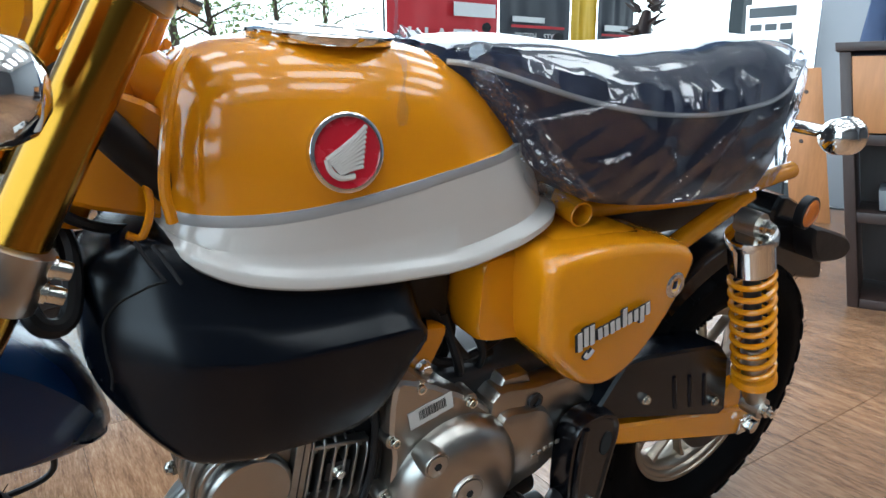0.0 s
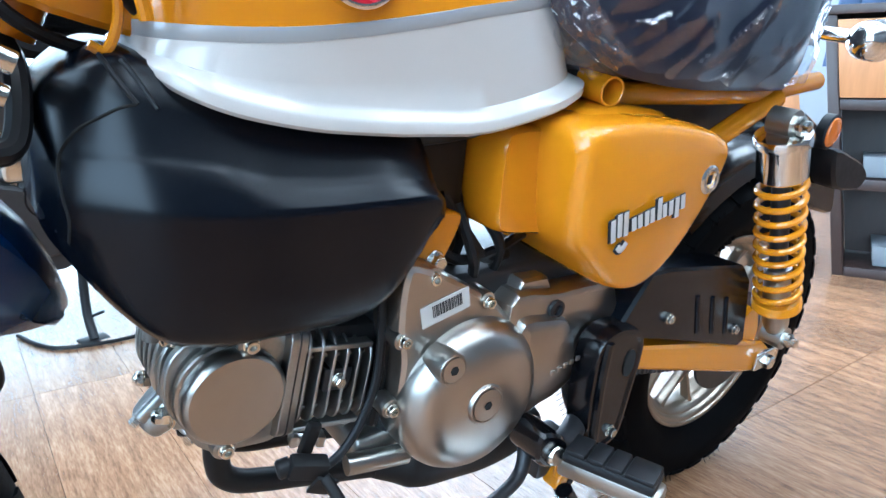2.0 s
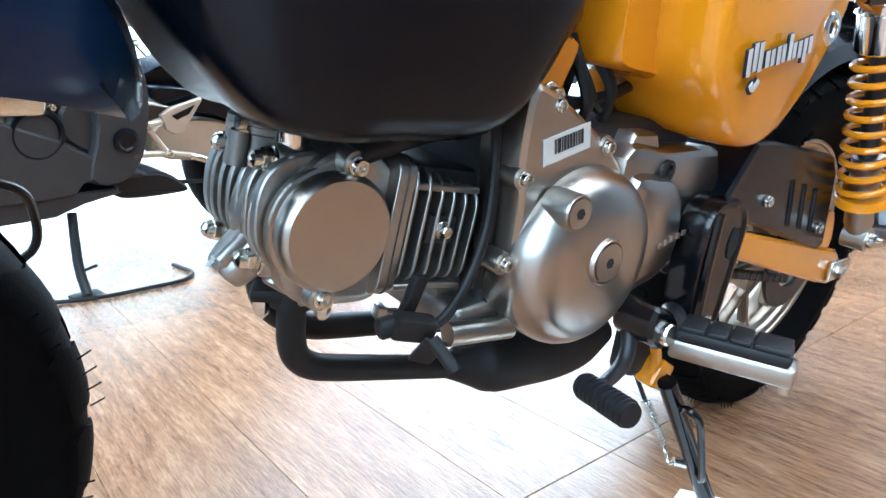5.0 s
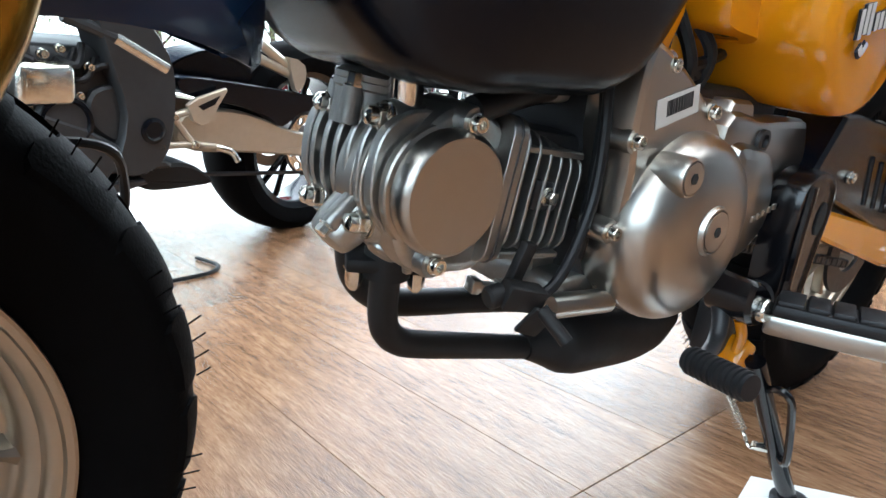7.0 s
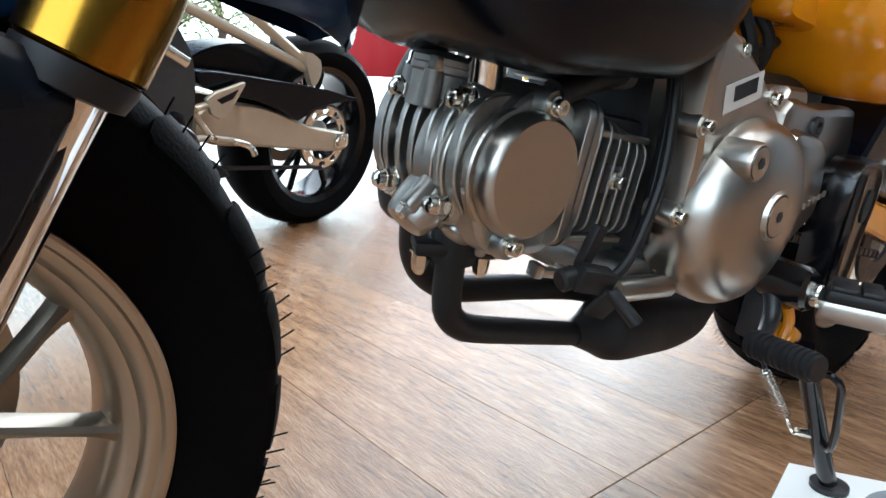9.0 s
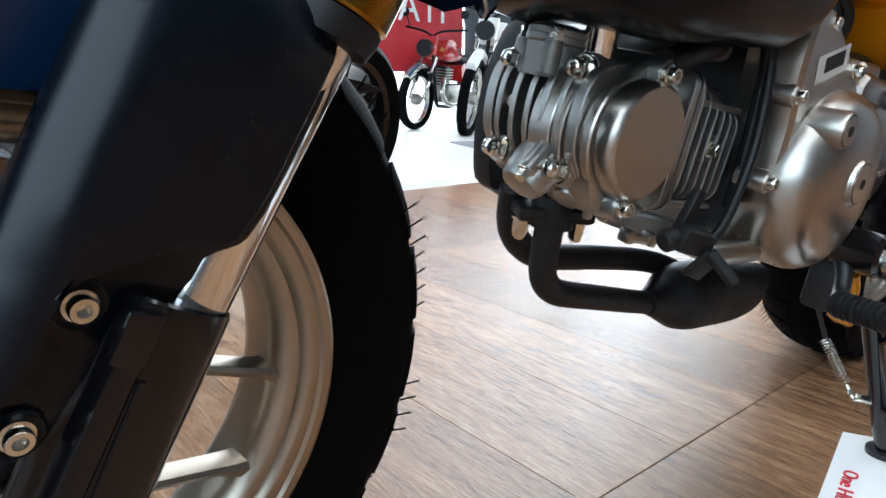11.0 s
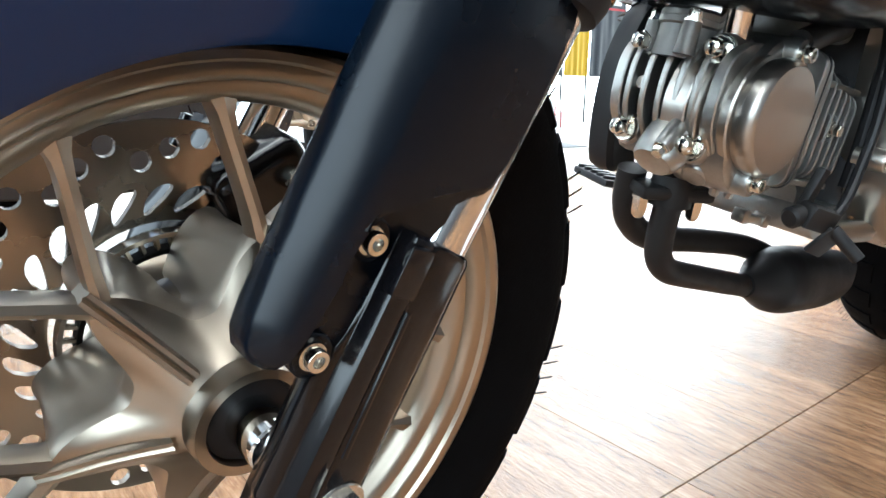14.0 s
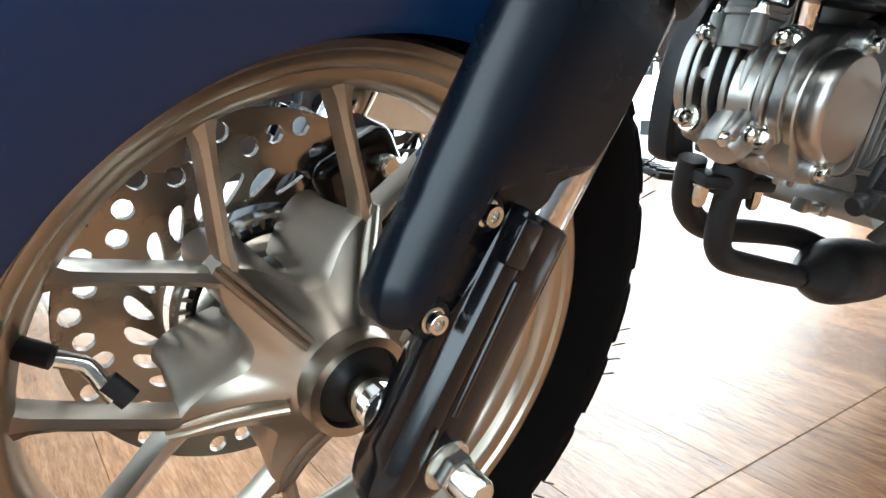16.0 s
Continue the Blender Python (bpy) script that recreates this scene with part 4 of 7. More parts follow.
part("footrest_rubber", block(-0.016, 0.021, 0.014, 0.108, -0.001, 0.011, 0.004), BLACK, peg, "black rubber pad with cross grooves", m=peg_m)
for k, (y0, y1) in enumerate(((0.016, 0.037), (0.039, 0.056), (0.058, 0.075), (0.077, 0.106))):
    part("rubber_pad", block(-0.0145, 0.0195, y0, y1, 0.009, 0.0150, 0.002, 2), BLACK, peg, m=peg_m)
part("peg_feeler", tube([peg_m @ Vector((0.002, 0.108, -0.018)), peg_m @ Vector((0.002, 0.110, -0.030))], 0.005, 12, smooth=False), STEEL, peg)
part("footrest_pin", lathe([(0.0105, 0), (0.0105, 0.005), (0.009, 0.007), (0, 0.0072)], look((0.672, -0.148, 0.2866), (0.68, 0, 0.26)), 24), STEEL, br)
shift = part("gear_lever", tube([(0.668, -0.10, 0.300), (0.661, -0.120, 0.272), (0.647, -0.128, 0.2525), (0.610, -0.138, 0.250), (0.575, -0.150, 0.264), (0.556, -0.153, 0.2720)], 0.0065, 12, radii=[0.008, 0.0075, 0.0060, 0.0060]), DARKMETAL, bike, "black gear lever")
pa, pb = Vector((0.556, -0.152, 0.2720)), Vector((0.5425, -0.2065, 0.2805))
pad = part("lever_pad", tube([pa, pb], 0.0098, 18, smooth=False), BLACK, shift, "ribbed rubber lever pad")
for k in range(10):
    p = pa.lerp(pb, 0.05 + 0.092 * k)
    part("pad_rib", lathe([(0.0100, -0.0002), (0.0114, 0.0006), (0.0114, 0.0030), (0.0100, 0.0038)], along(p, pb * 2 - pa), 18), BLACK, pad)
SA, SB = Vector((0.718, -0.146, 0.205)), Vector((0.795, -0.170, 0.074))
sd = (SB - SA).normalized()
stand = part("side_stand", tube([SA - sd * 0.02, SA, SB, Vector((0.820, -0.178, 0.034))], 0.0095, 16, smooth=False), GLOSSBLACK, bike, "black side stand")
part("stand_foot", lathe([(0.02, 0), (0.02, 0.006), (0.012, 0.010)], LEAN.inverted() @ pose(0.822, -0.181, 0.0018), 18), DARKMETAL, stand)
part("stand_loop", tube([(0.728, -0.152, 0.190), (0.710, -0.168, 0.205), (0.7064, -0.1742, 0.207), (0.711, -0.181, 0.201), (0.718, -0.183, 0.187), (0.740, -0.184, 0.140), (0.760, -0.180, 0.108), (0.772, -0.168, 0.106)], 0.0038, 8), GLOSSBLACK, stand)
part("stand_bracket", block(-0.015, 0.015, -0.012, 0.012, -0.016, 0.016, 0.005), YELLOW, bike, "yellow side stand bracket", m=Matrix.Translation((0.738, -0.112, 0.208)) @ pose(0, 0, 0, 0, 30, 0))
part("stand_pivot", lathe([(0.0045, 0), (0.0045, 0.004)], look((0.7400, -0.122, 0.2073), (0.74, 0, 0.2073)), 14), HOLE, bike)
part("stand_tongue", tube([(0.728, -0.115, 0.215), (0.722, -0.118, 0.235), (0.715, -0.115, 0.252)], 0.0055, 10), YELLOW, bike)
part("stand_plate", block(0.705, 0.745, -0.105, -0.075, 0.205, 0.262, 0.006), DARKMETAL, bike, "black stand mounting plate")
st, sb = Vector((0.7592, -0.0976, 0.1587)), Vector((0.757, -0.1325, 0.1205))
ax_s = (sb - st).normalized()
q1 = ax_s.orthogonal().normalized()
q2 = ax_s.cross(q1)
part("stand_spring", tube([st.lerp(sb, k / 220) + (q1 * cos(k * 0.46) + q2 * sin(k * 0.46)) * 0.0053 for k in range(221)], 0.0009, 5, smooth=False), STEEL, stand, "small steel coil spring")
part("spring_rod", tube([(0.735, -0.078, 0.215), st + ax_s * 0.004], 0.0026, 8, smooth=False), DARKMETAL, stand)
part("spring_hook", tube([sb, sb + ax_s * 0.006, Vector((0.7526, -0.1446, 0.110)), Vector((0.762, -0.150, 0.108))], 0.0022, 8), STEEL, stand)
part("spring_post", tube([(0.7560, -0.148, 0.112), (0.775, -0.162, 0.108)], 0.0048, 12, smooth=False), STEEL, stand)

# rear end
arm_poly = [(0.790, 0.362), (0.80, 0.335), (0.83, 0.322), (1.10, 0.242), (1.15, 0.230), (1.172, 0.238), (1.172, 0.262), (1.14, 0.284), (1.10, 0.292), (0.84, 0.350)]
for s in (-1, 1):
    y = 0.100 * s
    arm = part("swingarm", plate(arm_poly, [(y - 0.014, 0.004), (y - 0.011, 0), (y + 0.011, 0), (y + 0.014, 0.004)]), YELLOW, bike, "yellow box-section swingarm")
    part("shock_lug", plate(smooth_poly([(1.07, 0.30), (1.085, 0.335), (1.11, 0.34), (1.13, 0.30), (1.12, 0.28)], 3), [(y - 0.006, 0.001), (y + 0.006, 0.001)]), YELLOW, arm)
part("axle_end", hexbolt(bmesh.new(), (1.148, -0.114, 0.254), (1.148, -0.132, 0.254), 0.011), STEEL, bike, "steel rear axle nut")
part("chain_adjuster", block(1.125, 1.185, -0.121, -0.115, 0.240, 0.268, 0.002), STEEL, bike)
GUARD = [(0.785, 0.392), (0.822, 0.446), (0.86, 0.446), (1.02, 0.424), (1.045, 0.40), (1.075, 0.305), (1.06, 0.296), (0.86, 0.355), (0.80, 0.37)]
guard = part("chain_guard", plate(GUARD, [(-0.06, 0.003), (-0.112, 0.0), (-0.116, 0.003)]), PLASTIC, bike, "black plastic chain guard")
for c in ((0.872, -0.117, 0.382), (1.035, -0.117, 0.330)):
    socket_bolt("guard_bolt", c, (c[0], c[1] - 0.006, c[2]), 0.0055, guard, STEEL)
for k in range(3):
    part("guard_rib", tube([(0.925 + 0.035 * k, -0.116, 0.40 - 0.008 * k), (0.945 + 0.035 * k, -0.116, 0.345 - 0.008 * k)], 0.003, 8, smooth=False), PLASTIC, guard)
bm = bmesh.new()
for k in range(34):
    p = Vector((0.80, -0.062, 0.296)).lerp(Vector((1.13, -0.062, 0.222)), k / 33)
    block(p.x - 0.0045, p.x + 0.0045, -0.068 if k % 2 else -0.067, -0.056, p.z - 0.006, p.z + 0.006, 0.002, 1, bm)
part("chain", bm, DARKMETAL, bike, "dark drive chain")
for s in (-1, 1):
    top, bot = Vector((0.985, 0.130 * s, 0.612)), Vector((1.103, 0.142 * s, 0.318))
    d = (bot - top)
    ln = d.length
    mm = along(top, bot)
    shock = part("shock_absorber", lathe([(0.011, 0.02), (0.011, ln)], mm, 20), DARKMETAL, bike, "rear shock absorber with yellow spring")
    part("shock_cap", lathe([(0.020, 0.012), (0.0305, 0.014), (0.032, 0.018), (0.032, 0.026), (0.0285, 0.028), (0.0285, 0.068), (0.027, 0.070)], mm, 36), CHROME, shock, "chrome shock cap")
    part("shock_body", lathe([(0.0165, 0.2), (0.0165, ln - 0.022), (0.013, ln - 0.01)], mm, 28), ALU, shock)
    coils = [(0.0265 * cos(2 * pi * 9.5 * k / 230), 0.0265 * sin(2 * pi * 9.5 * k / 230), 0.070 + 0.187 * k / 230) for k in range(231)]
    part("spring", tube([mm @ Vector(c) for c in coils], 0.0042, 9, smooth=False), YELLOW, shock, "yellow coil spring")
    part("spring_seat", lathe([(0.029, 0.252), (0.031, 0.256), (0.031, 0.264), (0.018, 0.268)], mm, 32), YELLOW, shock)
    for c in (top, bot):
        eye = part("shock_eye", lathe([(0.016, -0.014), (0.016, 0.014)], look(c, c + Vector((0, s, 0))), 24), ALU, shock)
        part("eye_nut", lathe([(0.010, 0), (0.010, 0.008), (0.0065, 0.010), (0.0065, 0.016), (0.0, 0.018)], look(c + Vector((0, 0.014 * s, 0)), c - Vector((0, s, 0))), 12), STEEL, eye)


def ring_section(prof, m, seg=72):
    """A ring about z from a closed section of (radius, height)."""
    bm = bmesh.new()
    rows = [[bm.verts.new(m @ Vector((r * cos(2 * pi * k / seg), r * sin(2 * pi * k / seg), h))) for r, h in prof] for k in range(seg)]
    n = len(prof)
    for k in range(seg):
        a, b = rows[k], rows[(k + 1) % seg]
        for i in range(n):
            bm.faces.new((a[i], a[(i + 1) % n], b[(i + 1) % n], b[i]))
    return bm


def forked_spokes(root, m, first):
    """Hub and six forked spokes of a cast wheel."""
    hub = part("hub", lathe([(0.026, -0.045), (0.036, -0.040), (0.037, 0.0), (0.032, 0.02), (0.0290, 0.036), (0.0285, 0.046), (0.0275, 0.050), (0.0225, 0.050), (0.0215, 0.040), (0.0, 0.040)], m, 48), ALUWHEEL, root, "silver cast hub")
    rows = []
    for k in range(132):
        a = 2 * pi * k / 132
        p = (0.5 + 0.5 * cos(6 * (a - radians(first)))) ** 1.7
        rm = 0.045 + 0.034 * p
        row = []
        for f in range(9):
            q = f / 8
            r = 0.027 + (rm - 0.027) * q
            h = 0.041 - 0.024 * (1 - (1 - min(1, (r - 0.027) / 0.046)) ** 2.0) + 0.0035 * p * sin(pi * q) - 0.004 * (1 - p) * q
            row.append(m @ Vector((r * cos(a), r * sin(a), h)))
        rb = 0.031 + 0.040 * (0.5 + 0.5 * cos(6 * (a - radians(first)))) ** 0.75
        for r, h in ((rm + 0.0008, row and 0.0125), (rm + 0.0002, 0.008), (rm * 0.7 + rb * 0.3 - 0.002, -0.006), (rm * 0.3 + rb * 0.7 - 0.001, -0.022), (rb, -0.036), (rb + 0.001, -0.046), (0.03, -0.046)):
            row.append(m @ Vector((r * cos(a), r * sin(a), h)))
        rows.append(row)
    rows.append(rows[0])
    bm = loft(rows, closed=False)
    bmesh.ops.remove_doubles(bm, verts=bm.verts[:], dist=1e-6)
    part("spoke_star", bm, ALUWHEEL, root, "scalloped silver hub star")
    for k in range(6):
        a0 = radians(first + 60 * k)
        P = lambda r, d, h: m @ Vector((r * cos(a0 + radians(d)), r * sin(a0 + radians(d)), h))
        ridge = bmesh.new()
        loft([[P(r, d * 0.0042 / r * 57, h) for d, h in ((1, z - 0.002), (0.75, z + 0.002), (0.3, z + 0.002), (0, z + 0.0003), (-0.3, z + 0.002), (-0.75, z + 0.002), (-1, z - 0.002), (-1, z - 0.010), (1, z - 0.010))] for r, z in ((0.033, 0.0375), (0.045, 0.0310), (0.060, 0.0240), (0.076, 0.0185), (0.084, 0.0150))], ridge)
        part("spoke_ridge", ridge, ALUWHEEL, root)
        for s in (-1, 1):
            arm = bmesh.new()
            loft([[P(r, s * d + 57.3 * e * w / r, h * q) for e, h in ((1, 0.010), (0.8, 0.0165), (0.1, 0.0185), (-0.8, 0.0165), (-1, 0.010), (-0.8, 0.002), (0.8, 0.002))] for r, d, w, q in ((0.066, 0, 0.0058, 1.0), (0.076, 1.5, 0.0052, 1.0), (0.088, 6.0, 0.0044, 0.98), (0.105, 11, 0.0040, 0.98), (0.125, 15, 0.0040, 1.0), (0.134, 16.3, 0.0048, 1.06), (0.142, 17.2, 0.0080, 1.15))], arm)
            part("spoke_arm", arm, ALUWHEEL, root)
    return hub


def wheel(name, m, R, w, label, lugs):
    """Tyre, rim, hub and forked spokes about z; z points to the left side."""
    half = [(0.1648, 0.0375), (0.1643, 0.0395), (0.1625, 0.0400), (0.1590, 0.0385), (0.1575, 0.0360), (0.1530, 0.0345), (0.1505, 0.0320), (0.1490, 0.0275), (0.1445, 0.0255), (0.1420, 0.0220), (0.1385, 0.0170), (0.1370, 0.0100)]
    root = part(name, ring_section([(0.1610, 0.033), *half, *[(r, -h) for r, h in half[::-1]], (0.1610, -0.033), (0.150, -0.02), (0.150, 0.02)], m, 120), ALUWHEEL, bike, label)
    t = w / 2
    prof = [(0.156, -0.030), (0.163, -0.0365), (0.180, -t * 0.84), (0.200, -t * 0.99), (0.212, -t), (R - 0.016, -t * 0.90), (R - 0.005, -t * 0.58), (R, -t * 0.2), (R, t * 0.2), (R - 0.005, t * 0.58), (R - 0.016, t * 0.90), (0.212, t), (0.200, t * 0.99), (0.180, t * 0.84), (0.163, 0.0365), (0.156, 0.030)]
    part("tyre", ring_section(prof, m, 96), RUBBER, root, "black rubber tyre")
    bm = bmesh.new()
    arc = [(R - 0.019, 0.955), (R - 0.016, 0.90), (R - 0.0095, 0.74), (R - 0.005, 0.58), (R - 0.0015, 0.36), (R, 0.14)]
    for k in range(lugs):
        for s in (-1, 1):
            a = 360 * (k + (0.5 if s > 0 else 0)) / lugs
            mm = m @ pose(0, 0, 0, 0, 0, a)
            rows = []
            for i, (r, f) in enumerate(arc):
                g = i / (len(arc) - 1)
                e0, wd = -0.010 - 0.006 * g, (0.70 + 0.10 * sin(g * 5)) * 2 * pi * R / lugs
                rows.append([mm @ Vector(((r + hh) * cos(e / R), (r + hh) * sin(e / R), s * t * f)) for e, hh in ((e0, -0.003), (e0, 0.0024), (e0 + wd * 0.33, 0.0028), (e0 + wd * 0.66, 0.0028), (e0 + wd, 0.0024), (e0 + wd, -0.003))])
            loft(rows, bm)
    tagged(part("tread", bm, RUBBER, root), kind="stuff")
    bm = bmesh.new()
    for k in range(190):
        a = 2 * pi * k * 0.61803
        s = (-1, 1, -0.97, 0.6, -0.93)[k % 5]
        r0 = R - 0.017 * s ** 4
        ln = 0.008 + 0.004 * ((k * 7) % 5) / 4
        out = 0.35 if abs(s) > 0.8 else 0.1
        p = m @ Vector((r0 * cos(a), r0 * sin(a), t * s * 0.93))
        q = m @ Vector(((r0 + ln) * cos(a + 0.012), (r0 + ln) * sin(a + 0.012), t * s * 0.93 + math.copysign(ln * out, s)))
        tube([p, q], 0.00055, 4, bm, smooth=False)
    tagged(part("rubber_hairs", bm, RUBBER, root), kind="stuff")
    for s in (1,):
        bm = bmesh.new()
        rnd = random.Random(lugs)
        for k in range(30):
            a = 112 + k * 2.2
            mm = m @ pose(0, 0, 0, 0, 0, a)
            hh = rnd.choice((0.010, 0.012, 0.007))
            loft([[mm @ Vector((0.194 + dx, dy, t * (0.93 + 0.0 * dx) + dz)) for dx, dy in ((-hh / 2, -0.0018), (hh / 2, -0.0018), (hh / 2, 0.0018), (-hh / 2, 0.0018))] for dz in (0.0, 0.0040)], bm)
        tagged(part("sidewall_marks", bm, RUBBER, root, "raised bars on the sidewall"), kind="stuff")
    return root


# front end, turned a little to the left about the steering axis
RAKE = radians(25.2)
DIR = Vector((sin(RAKE), 0, cos(RAKE)))
OUT = Vector((cos(RAKE), 0, -sin(RAKE)))
FA = Vector((-0.0024, 0.0038, 0.2625))
STEER = Matrix.Translation(FA) @ Matrix.Rotation(radians(4.3), 4, DIR) @ Matrix.Translation(-FA)
LEFT = Matrix(((1, 0, 0, 0), (0, 0, -1, 0), (0, 1, 0, 0), (0, 0, 0, 1)))  # z to -y, y to z
FW = STEER @ Matrix.Translation(FA) @ LEFT
front = wheel("front_wheel", FW, 0.2375, 0.097, "silver cast front wheel with forked spokes", 24)
hub = forked_spokes(front, FW, 133)
part("hub_seal", lathe([(0.0212, 0.038), (0.0212, 0.0465), (0.012, 0.0465)], FW, 32), BLACK, hub)
part("axle_spacer", lathe([(0.0125, 0.04), (0.0125, 0.070), (0.0115, 0.071)], FW, 28), CHROME, hub)
VA = lambda r, d, h: FW @ Vector((r * cos(radians(d)), r * sin(radians(d)), h))
valve = part("valve", tube([VA(0.143, 161, 0.02), VA(0.131, 161, 0.028)], 0.0048, 14, smooth=False), BLACK, front, "bent tyre valve with black cap")
part("valve_stem", tube([VA(0.130, 161, 0.029), VA(0.121, 161, 0.033), VA(0.114, 164, 0.038), VA(0.110, 166, 0.041)], 0.0036, 12), STEEL, valve)
part("valve_cap", tube([VA(0.1135, 163, 0.038), VA(0.1050, 166, 0.043)], 0.0047, 16, smooth=False), BLACK, valve)


def drilled_ring(bm, r0, r1, n, holes, m, h0, h1, first=0.0, slant=0.0):
    """A flat ring whose n fields each have a hole: holes(k) gives its centre radius, half length and half width; slant leans and tapers it."""
    for k in range(n):
        a0, a1 = 2 * pi * k / n + first, 2 * pi * (k + 1) / n + first
        rc, hl, hw = holes(k)
        ac = (a0 + a1) / 2
        edge = [(r0 + (r1 - r0) * i / 4, a0) for i in range(4)] + [(r1, a0 + (a1 - a0) * i / 4) for i in range(4)] + [(r1 - (r1 - r0) * i / 4, a1) for i in range(4)] + [(r0, a1 - (a1 - a0) * i / 4) for i in range(4)]
        ring = []
        for r, a in edge:
            t = math.atan2(rc * (a - ac), r - rc)
            ring.append((rc + hl * cos(t), ac + hw * (1 + (0.3 if slant else 0.0) * cos(t)) * sin(t) / rc))
        edge, ring = ([(r, a + slant * (r - rc) / hl) for r, a in one] for one in (edge, ring))
        loops = [[bm.verts.new(m @ Vector((r * cos(a), r * sin(a), h))) for r, a in pts] for pts, h in ((edge, h0), (ring, h0), (ring, h1), (edge, h1))]
        for p, q in zip(loops, loops[1:]):
            for i in range(16):
                bm.faces.new((p[i], p[(i + 1) % 16], q[(i + 1) % 16], q[i]))


disc_bm = bmesh.new()
drilled_ring(disc_bm, 0.0835, 0.1125, 41, lambda k: ((0.1040, 0.0982, 0.0922)[k % 3], 0.0056, 0.0056), FW, -0.061, -0.065, radians(170))
drilled_ring(disc_bm, 0.0585, 0.0835, 26, lambda k: (0.0710, 0.0080, 0.0052), FW, -0.061, -0.065, radians(168), -0.085)
bmesh.ops.remove_doubles(disc_bm, verts=disc_bm.verts[:], dist=0.00005)
part("brake_disc", disc_bm, BRAKE, bike, "drilled steel front brake disc")
part("disc_carrier", lathe([(0.0460, -0.062), (0.0440, -0.052), (0.038, -0.040), (0.034, -0.02)], FW, 6, cap=False), ALUWHEEL, bike, "cast disc carrier")
ring = part("sensor_ring", ring_section([(0.0580, -0.045), (0.0580, -0.053), (0.0555, -0.053), (0.0555, -0.045)], FW, 60), STEEL, bike, "slotted steel sensor ring")
bm = bmesh.new()
for k in range(44):
    a = 2 * pi * k / 44
    tube([FW @ Vector((0.0485 * cos(a), 0.0485 * sin(a), -0.047)), FW @ Vector((0.0560 * cos(a), 0.0560 * sin(a), -0.047))], 0.0017, 5, bm, smooth=False)
part("sensor_teeth", bm, STEEL, ring)
part("sensor_inner", ring_section([(0.0492, -0.045), (0.0492, -0.053), (0.0465, -0.053), (0.0465, -0.045)], FW, 60), HOLE, ring)
caliper = part("brake_caliper", block(0.055, 0.115, -0.01, 0.06, -0.095, -0.045, 0.010, 3), GLOSSBLACK, bike, "black front brake caliper", m=FW @ pose(0, 0, 0, 0, 0, 28))
for x, y in ((0.072, 0.012), (0.098, 0.040)):
    part("caliper_pin", lathe([(0.007, 0), (0.007, 0.012), (0.0055, 0.014), (0, 0.014)], FW @ pose(0, 0, 0, 0, 0, 28) @ pose(x, y, -0.047), 16), STEEL, caliper)

